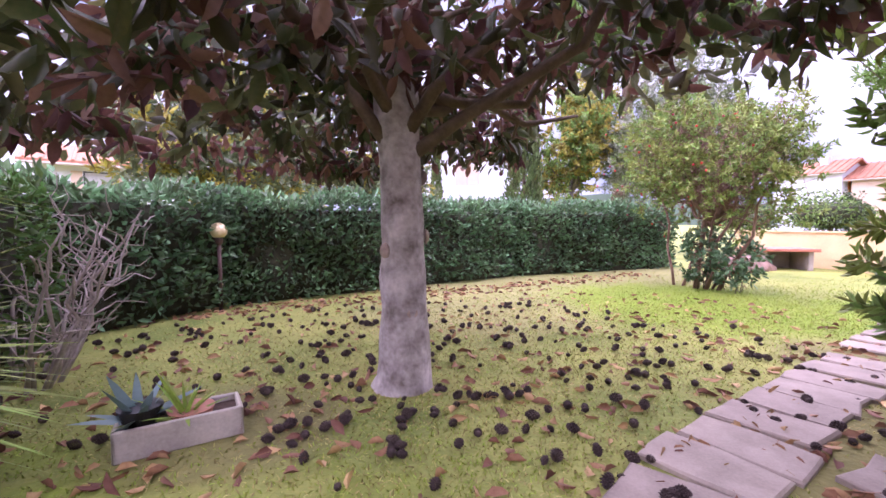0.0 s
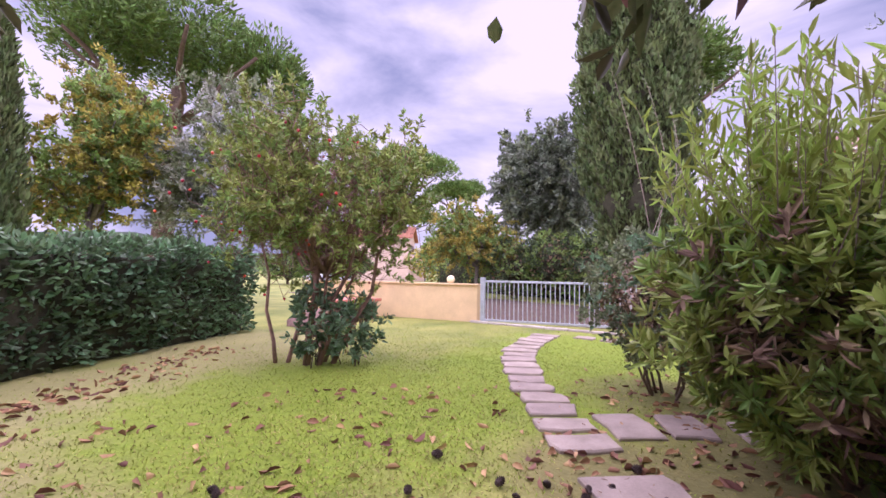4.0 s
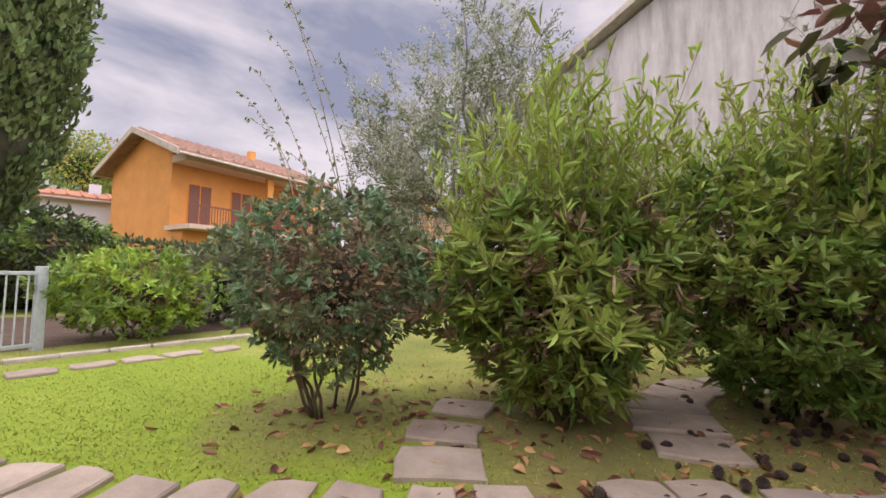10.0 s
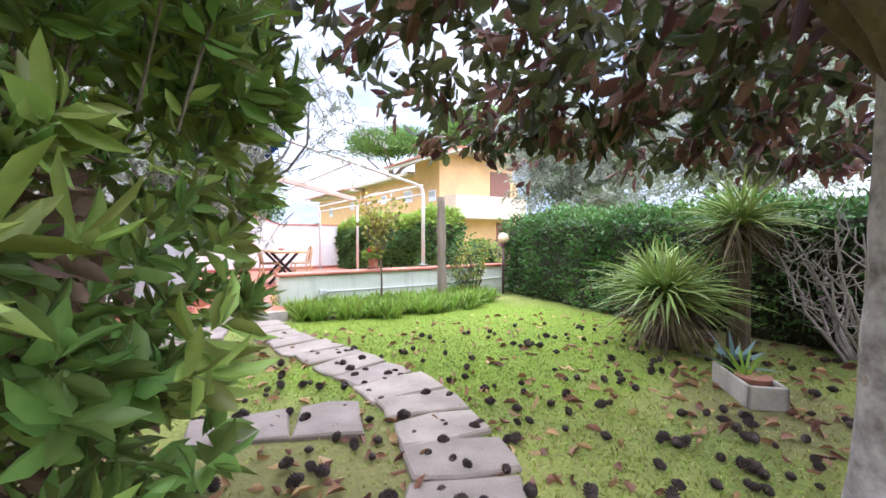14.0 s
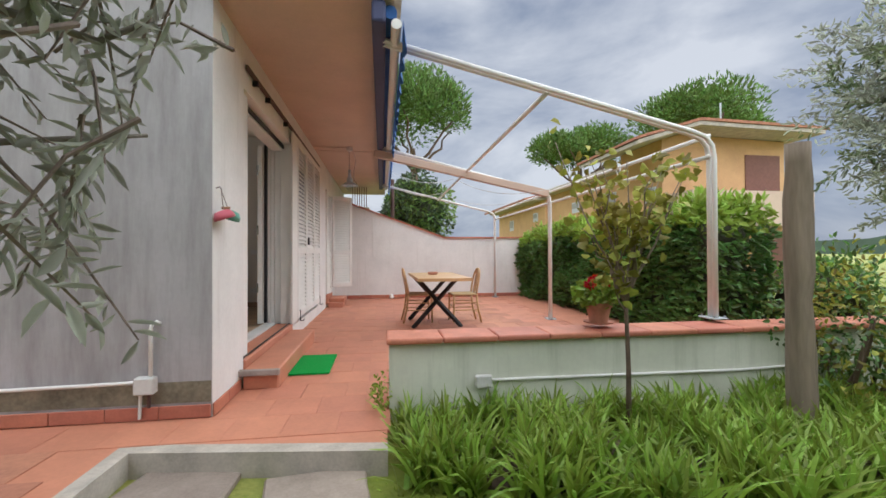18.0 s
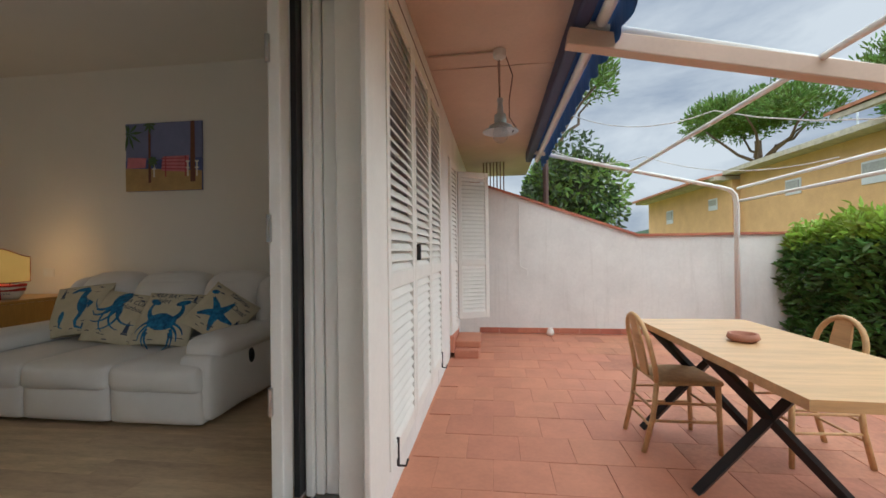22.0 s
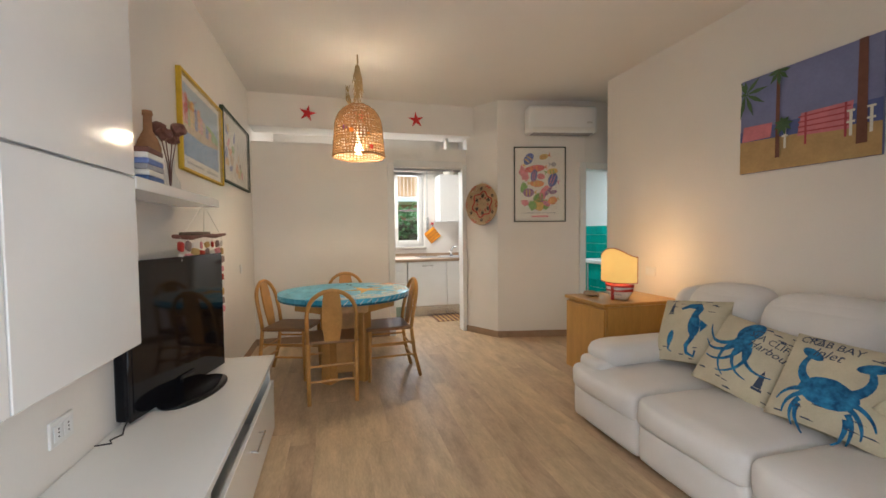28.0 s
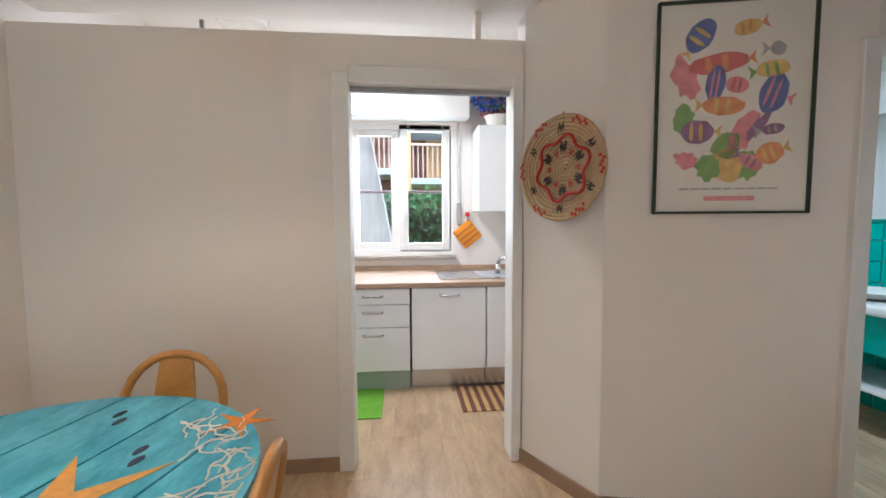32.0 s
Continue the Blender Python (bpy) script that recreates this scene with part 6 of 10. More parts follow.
d = rng.normal(0, 1, (len(p), 3))
d[:, 2] = 0.06
ob = link("fallen_leaves", leaves("fallen_leaves", p, d, 0.105, 0.048, rng, 0.0, 0.05, 0.2), "dry_leaf")
tagged(ob, "dry brown magnolia leaves scattered on the lawn", "fallen leaves", kind="stuff")

rng = rngof(520)


def lawn_blades(n, cx, cy, sx, sy, ln):
    p = np.stack([cx + rng.normal(0, sx, n), cy + rng.normal(0, sy, n), np.full(n, GZ - 0.004)], 1)
    keep = np.ones(n, bool)
    for line, w in ((resample(MAIN, 0.3), 0.27), (resample(GATE_PATH, 0.3), 0.24), (resample(SIDE, 0.3), 0.28)):
        for q in line:
            keep &= (p[:, 0] - q[0]) ** 2 + (p[:, 1] - q[1]) ** 2 > w * w * rng.uniform(0.7, 1.1, n)
    keep &= ~((p[:, 1] > -0.7) & (p[:, 0] > -8)) & ~((p[:, 1] > -1.4) & (p[:, 0] < -0.3))
    for x, y, r in EARTH_SPOTS:
        keep &= (p[:, 0] - x) ** 2 + (p[:, 1] - y) ** 2 > (r * rng.uniform(0.0, 1.5, n)) ** 2
    p = p[keep]
    d = rng.normal(0, 0.6, p.shape)
    d[:, 2] = 0.8
    return blades("grass", p, d, ln, 0.0075, rng, 0.4, 2)


for a in ((60000, 1.6, -3.6, 2.0, 1.6, 0.05), (60000, 1.2, -7.2, 2.4, 1.8, 0.05), (52000, -2.2, -9.8, 2.6, 1.6, 0.05), (16000, -4, -11, 3.0, 2.4, 0.06)):
    ob = link("grass", lawn_blades(*a), "dry_grass" if a[2] == -7.2 else "grass")
    tagged(ob, "short mown grass of the lawn", "grass", kind="stuff")

# ---- neighbouring houses ----
def house(name, label, x, y, yaw, w, d, h, rise, mt, roof="roof_tile", wins=(), over=0.5, shut="brown_metal", closed=False, east=None, chim=0.7):
    """A far house: walls, pitched roof with eaves, windows with frames. wins: (face, along, sill, width, height)."""
    hs = empty(name, pose(x, y, GZ, 0, 0, yaw), label, "house")
    xe = w / 2 if east is None else east
    bm = bmesh.new()
    for yy in (-d / 2, d / 2):
        for xx, zz in ((-w / 2, -0.3), (xe, -0.3), (xe, h + (w / 2 - xe) * rise / (w / 2)), (0, h + rise), (-w / 2, h)):
            bm.verts.new((xx, yy, zz))
    bm.verts.ensure_lookup_table()
    v = bm.verts
    bm.faces.new([v[i] for i in range(5)])
    bm.faces.new([v[i] for i in range(9, 4, -1)])
    for i in range(5):
        bm.faces.new([v[i], v[(i + 1) % 5], v[5 + (i + 1) % 5], v[5 + i]])
    bmesh.ops.recalc_face_normals(bm, faces=bm.faces)
    part("wall", bm, mt, hs)
    sl = rise / (w / 2)
    for s in (-1, 1):
        bm = bmesh.new()
        vs = [bm.verts.new((xx, yy, zz + dz)) for yy in (-d / 2 - over, d / 2 + over) for dz in (0.0, 0.18) for xx, zz in ((0, h + rise + 0.02), (s * (w / 2 + over), h - over * sl + 0.02))]
        for f in ((0, 1, 3, 2), (4, 6, 7, 5), (0, 4, 5, 1), (2, 3, 7, 6), (0, 2, 6, 4), (1, 5, 7, 3)):
            bm.faces.new([vs[i] for i in f])
        bmesh.ops.recalc_face_normals(bm, faces=bm.faces)
        part("roof", bm, roof, hs)
        nrib = int(d / 0.5)
        bm = bmesh.new()
        for i in range(nrib):
            yy = -d / 2 - over + (d + 2 * over) * (i + 0.5) / nrib
            tube([(0, yy, h + rise + 0.2), (s * (w / 2 + over), yy, h - over * sl + 0.2)], 0.09, 5, True, bm)
        part("roof_ribs", bm, roof, hs)
        part("gutter", tube([(s * (w / 2 + over + 0.05), -d / 2 - over, h - over * sl), (s * (w / 2 + over + 0.05), d / 2 + over, h - over * sl)], 0.07, 8), "kerb", hs)
    part("chimney", box(-0.4 + w * 0.15, d * 0.1, h + rise * 0.5, -0.4 + w * 0.15 + chim, d * 0.1 + chim * 0.85, h + rise + chim - 0.1), mt, hs)
    for face, along, zs, ww, hh in wins:
        mm = {"s": pose(along, -d / 2, zs), "n": pose(along, d / 2, zs, 0, 0, 180), "w": pose(-w / 2, along, zs, 0, 0, -90), "e": pose(w / 2, along, zs, 0, 0, 90)}[face]
        win = part("window", box(-ww / 2, -0.03, 0, ww / 2, 0.02, hh), "dark_metal", hs, m=mm)
        part("pane", box(-ww / 2 + 0.06, -0.045, 0.06, ww / 2 - 0.06, -0.031, hh - 0.06), "ink_grey", win)
        part("window_frame", box(-ww / 2 - 0.08, -0.05, -0.08, ww / 2 + 0.08, -0.03, 0.0), "far_white", win)
        for s in (-1, 1):
            if closed:
                part("shutter", box(min(0.02 * s, s * ww / 2), -0.085, 0, max(0.02 * s, s * ww / 2), -0.047, hh, 0.01), shut, win)
            else:
                part("shutter", box(s * ww / 2 - 0.22 + s * 0.26, -0.07, 0, s * ww / 2 + 0.22 + s * 0.26, -0.032, hh, 0.01), shut, win)
    return hs


def balcony(hs, x0, y0, z0, x1, y1, rail=True, mt="far_white"):
    part("balcony_slab", box(x0, y0, z0 - 0.18, x1, y1, z0), mt, hs)
    if rail:
        bm = bmesh.new()
        n = int(abs(x1 - x0) / 0.14)
        for i in range(n + 1):
            xx = x0 + (x1 - x0) * i / n
            box(xx - 0.015, y0 + 0.02, z0, xx + 0.015, y0 + 0.05, z0 + 0.95, 0, 1, bm)
        box(x0, y0, z0 + 0.92, x1, y0 + 0.07, z0 + 0.98, 0, 1, bm)
        part("railing", bm, "ink_brown", hs)


def verge(hs, w, d, h, rise, over, mt):
    """Pale boards under the sloping edges of a gable roof."""
    sl = rise / (w / 2)
    for yy in (-d / 2 - over - 0.03, d / 2 + over + 0.03):
        for s in (-1, 1):
            bm = bmesh.new()
            vs = [bm.verts.new((xx, yy + dy, zz + dz)) for dy in (-0.04, 0.04) for dz in (-0.12, 0.2) for xx, zz in ((0, h + rise), (s * (w / 2 + over), h - over * sl))]
            for f in ((0, 1, 3, 2), (4, 6, 7, 5), (0, 4, 5, 1), (2, 3, 7, 6), (0, 2, 6, 4), (1, 5, 7, 3)):
                bm.faces.new([vs[i] for i in f])
            bmesh.ops.recalc_face_normals(bm, faces=bm.faces)
            part("verge_board", bm, mt, hs)


oh = house("orange_house", "orange house with a tiled roof and balcony", -28.26, -2.24, 15, 8, 8.6, 6.95, 1.55, "orange_wall", roof="old_tile", over=0.7, east=2.7, chim=0.42)
verge(oh, 8, 8.6, 6.95, 1.55, 0.7, "kerb")
part("lower_wall", box(2.7, -4.3, -0.3, 4.0, 4.3, 3.2), "orange_wall", oh)
part("upper_wall", box(2.7, 3.1, 3.2, 4.0, 4.3, 7.0), "orange_wall", oh)
part("ceiling", box(2.7, -4.3, 6.6, 4.0, 3.1, 6.98), "soffit", oh)
for y_ in (-2.9, -0.6, 1.8):
    dr = part("balcony_door", box(2.7, y_ - 0.6, 3.4, 2.76, y_ + 0.6, 5.75, 0.01), "ink_orange", oh, "reddish shuttered balcony door")
    for k in (-1, 1):
        part("door_leaf", box(2.76, y_ + 0.3 * k - 0.26, 3.45, 2.80, y_ + 0.3 * k + 0.26, 5.68, 0.01), "ink_brown", dr)
part("pier", box(3.7, 0.2, 3.42, 4.0, 0.6, 6.6, 0.01), "orange_wall", oh)
part("balcony_slab", box(2.7, -4.5, 3.2, 5.0, 4.3, 3.42), "soffit", oh)
bmr = bmesh.new()
for i in range(63):
    box(4.92, -4.45 + i * 0.14, 3.42, 4.95, -4.42 + i * 0.14, 4.3, 0, 1, bmr)
box(4.9, -4.5, 4.28, 4.97, 4.3, 4.35, 0, 1, bmr)
part("railing", bmr, "ink_brown", oh)
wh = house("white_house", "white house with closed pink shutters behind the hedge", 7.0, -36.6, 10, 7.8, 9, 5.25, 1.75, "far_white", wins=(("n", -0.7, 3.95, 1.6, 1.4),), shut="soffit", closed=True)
part("balcony_parapet", box(-4.6, 4.5, 2.4, 0.2, 5.6, 3.5, 0.02), "far_white", wh)
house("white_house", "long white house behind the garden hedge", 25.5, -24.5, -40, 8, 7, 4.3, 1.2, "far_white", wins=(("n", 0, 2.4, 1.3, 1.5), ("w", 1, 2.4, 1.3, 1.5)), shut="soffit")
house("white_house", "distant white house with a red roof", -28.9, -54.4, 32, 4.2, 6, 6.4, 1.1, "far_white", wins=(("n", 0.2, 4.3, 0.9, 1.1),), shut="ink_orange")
bh = house("brick_house", "distant pinkish house with an arched porch behind the trees", -34.2, -50.0, 40, 6.5, 7, 5.6, 1.5, "soffit", wins=(("n", -1.2, 3.6, 0.9, 1.2), ("n", 1.4, 3.6, 0.9, 1.2)))
part("porch", box(-3.4, 3.5, -0.2, 0.4, 5.2, 2.9, 0.02), "soffit", bh)
# flat dark sheet on the porch front, standing for the shade of its opening
part("porch_opening", box(-2.9, 5.2, 0.0, -0.2, 5.23, 2.2), "dark_metal", bh)
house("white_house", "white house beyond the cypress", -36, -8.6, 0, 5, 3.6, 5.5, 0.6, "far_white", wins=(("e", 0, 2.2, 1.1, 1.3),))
# ochre terrace of houses beyond the terrace hedge
oc = empty("ochre_house", None, "ochre yellow house with a low tiled roof", "house")


def oc_box(nm, mt, *q):
    return part(nm, box(*q), mt, oc)


oc_box("wall", "ochre_wall", 10.0, 9.0, -0.5, 14.5, 11.3, 4.5)
oc_box("wall", "ochre_wall", 10.3, 11.3, -0.5, 17, 18.5, 4.2)
oc_box("wall", "ochre_wall", 10.0, 18.5, -0.5, 17, 27.5, 4.0)
oc_box("roof", "kerb", 9.7, 11.5, 4.2, 17.4, 18.6, 4.36)
oc_box("roof", "kerb", 9.4, 18.6, 4.0, 17.4, 28.0, 4.16)


def oc_roof(y0, y1, pts, th):
    """A pitched roof whose outline (x, z) runs from y0 to y1."""
    bm = bmesh.new()
    rows = [[bm.verts.new((x, y, z + dz)) for x, z in pts] for y in (y0, y1) for dz in (0, th)]
    n = len(pts)
    for k in range(n - 1):
        bm.faces.new((rows[0][k], rows[0][k + 1], rows[2][k + 1], rows[2][k]))
        bm.faces.new((rows[1][k], rows[1][k + 1], rows[3][k + 1], rows[3][k]))
        for a, b in ((rows[0], rows[1]), (rows[2], rows[3])):
            bm.faces.new((a[k], a[k + 1], b[k + 1], b[k]))
    for k in (0, n - 1):
        bm.faces.new((rows[0][k], rows[2][k], rows[3][k], rows[1][k]))
    bmesh.ops.recalc_face_normals(bm, faces=bm.faces)
    return bm


part("gable", prism([(10.0, 4.5), (14.5, 4.5), (14.5, 4.78), (10.6, 4.9), (10.0, 4.72)], 0, 2.3), "ochre_wall", oc, m=Matrix.Translation((0, 11.3, 0)) @ pose(0, 0, 0, 90, 0, 0))
part("fascia", oc_roof(8.0, 11.6, ((8.5, 4.26), (10.55, 4.90), (14.9, 4.80)), 0.12), "kerb", oc)
part("roof", oc_roof(7.96, 11.7, ((8.45, 4.39), (10.55, 5.03), (15.0, 4.93)), 0.08), "roof_tile", oc)
part("roof", oc_roof(19.0, 28.2, ((9.0, 4.05), (12.0, 4.75), (17.0, 4.6)), 0.1), "roof_tile", oc)
oc_box("balcony", "soffit", 10.2, 7.95, 1.9, 14.4, 9.0, 2.95)
# two flat dark panels paint the shade of recesses; nothing is cut out
oc_box("loggia", "ink_brown", 13.0, 8.97, 2.95, 14.3, 8.998, 4.3)
oc_box("porch_opening", "ink_brown", 13.4, 8.97, 0.0, 14.4, 8.998, 1.75)
for (x0, y0, z0, y1, z1) in ((9.97, 9.3, 2.75, 9.9, 3.25), (10.27, 12.1, 2.9, 13.0, 3.5), (10.27, 15.2, 3.0, 15.9, 3.5), (9.97, 19.6, 2.9, 20.3, 3.4), (9.97, 24.0, 2.6, 24.8, 3.3)):
    w_ = oc_box("window", "far_white", x0, y0, z0, x0 + 0.04, y1, z1)
    part("shutter", box(x0 - 0.03, y0 + 0.06, z0 + 0.2, x0, y1 - 0.06, z1 - 0.06), "ink_grey", w_)
oc_box("chimney", "coping", 12.2, 16.2, 4.3, 12.9, 16.8, 4.95)
for y in (10.5, 17.2):
    part("aerial", tube([(13.5, y, 4.3), (13.5, y, 6.6)], 0.03, 6), "galvanised", oc)
# far green hills
hl = bmesh.new()
prev = None
for i in range(73):
    a = 2 * math.pi * i / 72
    r = 330
    h = 9 + 10 * (0.5 + 0.5 * math.sin(a * 3 + 1)) + 5 * math.sin(a * 7) + 3 * math.sin(a * 17)
    lo, hi = hl.verts.new((r * math.cos(a), r * math.sin(a), -2)), hl.verts.new((r * math.cos(a), r * math.sin(a), h))
    if prev:
        hl.faces.new((prev[0], lo, hi, prev[1]))
    prev = (lo, hi)
tagged(part("backdrop", hl, "hill"), "far wooded hills", "hills", kind="structure")
# ---- terrace door, shutters ----
def louvre_panel(parent, nm, w, h, m, rails=(0.0, 0.42), th=0.035, pitch=0.052, label=""):
    """A louvred shutter leaf, lower left corner at the origin, face towards -y."""
    pn = part(nm, box(0, 0, 0, 0.055, th, h, 0.004), "shutter_paint", parent, label, m)
    part("stile", box(w - 0.055, 0, 0, w, th, h, 0.004), "shutter_paint", pn)
    zs = [0.0, h * 0.36, h - 0.08]
    for z in zs:
        part("rail", box(0.055, 0.001, z, w - 0.055, th - 0.001, z + 0.08, 0.003), "shutter_paint", pn)
    bm = bmesh.new()
    for z0, z1 in ((0.08, zs[1]), (zs[1] + 0.08, zs[2])):
        n = int((z1 - z0) / pitch)
        for i in range(n):
            z = z0 + (z1 - z0) * (i + 0.5) / n
            vs = [bm.verts.new(c) for c in ((0.05, 0.003, z - 0.026), (w - 0.05, 0.003, z - 0.026), (w - 0.05, th - 0.003, z + 0.018), (0.05, th - 0.003, z + 0.018),
                                            (0.05, 0.003, z - 0.018), (w - 0.05, 0.003, z - 0.018), (w - 0.05, th - 0.003, z + 0.026), (0.05, th - 0.003, z + 0.026))]
            for f in ((0, 3, 2, 1), (4, 5, 6, 7), (0, 1, 5, 4), (2, 3, 7, 6)):
                bm.faces.new([vs[k] for k in f])
    ob = part("louvres", bm, "shutter_paint", pn)
    ob["kind"] = "stuff"
    return pn


sh = empty("louvred_shutter", None, "white louvred folding shutters closed over the window", "shutter")
# leaves stand along the facade, facing the terrace (+x)
for i in range(3):
    louvre_panel(sh, "leaf", 0.645, 2.36, Matrix.Translation((0.05, 2.605 + i * 0.655, 0.24)) @ pose(0, 0, 0, 0, 0, 90))
part("handle", box(0.05, 3.30, 1.22, 0.075, 3.33, 1.32, 0.004), "dark_metal", sh)
for y in (2.75, 4.5):
    part("bolt", tube([(0.05, y, 0.20), (0.05, y, 0.34)], 0.008, 6), "dark_metal", sh)
    part("hook", tube([(0.05, y, 0.20), (0.085, y + 0.02, 0.19), (0.09, y + 0.05, 0.21)], 0.006, 6), "dark_metal", sh)
bxs = part("shutter_casing", box(0.02, 2.30, 0.22, 0.045, 2.60, 2.60, 0.003), "shutter_paint")
tagged(bxs, "flat white side board of the shutters", "casing", kind="structure")
tagged(part("shutter_rail", box(0.012, 0.62, 2.615, 0.034, 4.58, 2.655), "brown_metal"), "dark sliding rail above the shutters", "rail", kind="structure")
for y in (0.85, 1.25, 2.0):
    tagged(part("rail_bracket", box(0.0, y, 2.57, 0.05, y + 0.03, 2.62, 0.004), "dark_metal"), "small dark rail bracket on the wall", "bracket", kind="structure")
s2 = empty("louvred_shutter", None, "white louvred shutter standing open at the far door", "shutter")
louvre_panel(s2, "leaf", 0.46, 1.98, Matrix.Translation((0.06, 6.22, 0.36)) @ pose(0, 0, 0, 0, 0, 28))
s3 = empty("louvred_shutter", None, "white louvred shutter partly closed at the far door", "shutter")
louvre_panel(s3, "leaf", 0.40, 2.1, Matrix.Translation((0.03, 5.60, 0.27)) @ pose(0, 0, 0, 0, 0, 84))
tagged(part("door_far", box(-0.25, 5.66, 0.25, -0.20, 6.30, 2.40), "ink_brown"), "dark inner door of the far opening", "door", kind="structure")

df = empty("door_1", None, "white framed terrace door standing open", "door", kind="structure")
# near jamb
part("jamb", box(-0.29, 0.622, 0.215, -0.03, 0.83, 2.46, 0.004), "white_paint", df)
# thin grey strip painting the shadow line between wall and jamb
part("frame_seam", box(-0.034, 0.617, 0.2, -0.002, 0.6215, 2.46), "ink_grey", df)
# second thin grey line, down the face of the jamb
part("frame_seam", box(-0.0305, 0.70, 0.2155, -0.0285, 0.704, 2.455), "ink_grey", df)
part("head", box(-0.24, 0.83, 2.38, -0.10, 2.44, 2.46, 0.004), "white_paint", df)
part("head_gasket", box(-0.098, 0.80, 2.40, -0.078, 2.42, 2.44), "black_paint", df)
part("threshold", box(-0.30, 0.832, 0.215, -0.17, 2.37, 0.24, 0.003), "plastic_grey", df, "grey metal threshold")
# far jamb: stacked profiles
part("jamb", box(-0.365, 2.29, 0.24, -0.312, 2.37, 2.40, 0.004), "white_paint", df)
part("gasket", box(-0.311, 2.375, 0.24, -0.285, 2.43, 2.44), "black_paint", df)
part("jamb", box(-0.284, 2.42, 0.215, -0.245, 2.52, 2.44, 0.006), "white_paint", df)
part("jamb", box(-0.244, 2.44, 0.215, -0.205, 2.54, 2.44, 0.006), "white_paint", df)
part("jamb", box(-0.20, 2.45, 0.215, -0.125, 2.60, 2.46, 0.004), "white_paint", df)
part("jamb", box(-0.124, 2.40, 0.215, 0.018, 2.60, 2.46, 0.004), "shutter_paint", df)
for z in (0.62, 1.32, 2.05):
    part("hinge", tube([(-0.36, 2.282, z), (-0.36, 2.282, z + 0.11)], 0.011, 8), "steel", df)
# glass leaf folded into the room against the lining
lf = empty("door_leaf", Matrix.Translation((-0.335, 2.45, 0.24)), "white framed glass door leaf folded into the room", "door")
for q in ((-0.055, 0, 0, 0, 0.09, 2.14), (-0.055, 0.66, 0, 0, 0.75, 2.14), (-0.055, 0.09, 0, 0, 0.66, 0.10), (-0.055, 0.09, 2.04, 0, 0.66, 2.14)):
    part("frame", box(*q, 0.004), "white_paint", lf)
gp = part("pane", box(-0.032, 0.09, 0.10, -0.026, 0.66, 2.04), "pane", lf)
gp.visible_shadow = False
wg = part("window_1", box(-0.2, 2.605, 0.16, -0.19, 4.62, 2.46), "ink_grey")
tagged(wg, "window closed behind the white shutters", "window", kind="structure")

# ---- porch lamp, awning, pergola ----
pk = empty("porch_lamp", pose(0.60, 4.0, 0), "hanging metal porch lamp on a cord", "lamp")
part("canopy", lathe([(0.0, 2.855), (0.05, 2.855), (0.05, 2.80), (0.02, 2.78)], 16), "plastic_grey", pk)
for dx in (-0.012, 0.0):
    part("chain", tube([(dx, 0, 2.79), (dx * 0.5, 0, 2.47)], 0.003, 5), "brown_metal", pk)
part("cable", tube([(0.05, 0, 2.80), (0.10, 0, 2.65), (0.07, 0, 2.45), (0.07, 0.0, 2.32), (0.12, 0, 2.24), (0.09, 0, 2.20)], 0.004, 5), "brown_metal", pk)
part("cap", lathe([(0.0, 2.48), (0.022, 2.475), (0.025, 2.45), (0.016, 2.44), (0.02, 2.43), (0.025, 2.36), (0.045, 2.345), (0.05, 2.28), (0.045, 2.27)], 16), "galvanised", pk, smooth=True)
part("reflector", lathe([(0.045, 2.275), (0.09, 2.255), (0.10, 2.235), (0.14, 2.215), (0.142, 2.208), (0.095, 2.225), (0.04, 2.26)], 22), "galvanised", pk)
part("glass", lathe([(0.045, 2.25), (0.06, 2.20), (0.055, 2.155), (0.025, 2.125), (0.0, 2.12)], 16), "frosted", pk, smooth=True)
tagged(part("lamp_conduit", tube([(0.02, 4.02, 2.845), (0.56, 4.0, 2.845)], 0.009, 6), "soffit"), "surface conduit across the soffit", "conduit", kind="structure")
tagged(part("soffit_joint", box(0.02, 4.28, 2.852, 1.1, 4.30, 2.86), "soffit"), "fine joint across the soffit", "joint", kind="structure")

aw = empty("awning", None, "rolled blue awning in a long cassette", "awning")
part("cassette", box(1.06, -0.10, 2.70, 1.16, 7.55, 2.86, 0.02, 2), "awning_navy", aw)
part("front_bar", tube([(1.235, -0.05, 2.72), (1.235, 7.5, 2.72)], 0.038, 12), "white_paint", aw)
bm = bmesh.new()
n = 190
top, bot = [], []
for i in range(n + 1):
    y = -0.05 + 7.5 * i / n
    top.append(bm.verts.new((1.285, y, 2.75)))
    bot.append(bm.verts.new((1.30 + 0.015 * math.sin(i * 0.9), y, 2.58 - 0.03 * abs(math.sin(i * math.pi / 6)))))
for i in range(n):
    bm.faces.new((top[i], top[i + 1], bot[i + 1], bot[i]))
part("valance", bm, "awning_blue", aw, "blue scalloped valance")
part("fabric_roll", tube([(1.19, -0.05, 2.80), (1.19, 7.5, 2.80)], 0.05, 12), "awning_blue", aw)

pg = empty("pergola", None, "white tubular metal pergola frame over the terrace", "pergola")


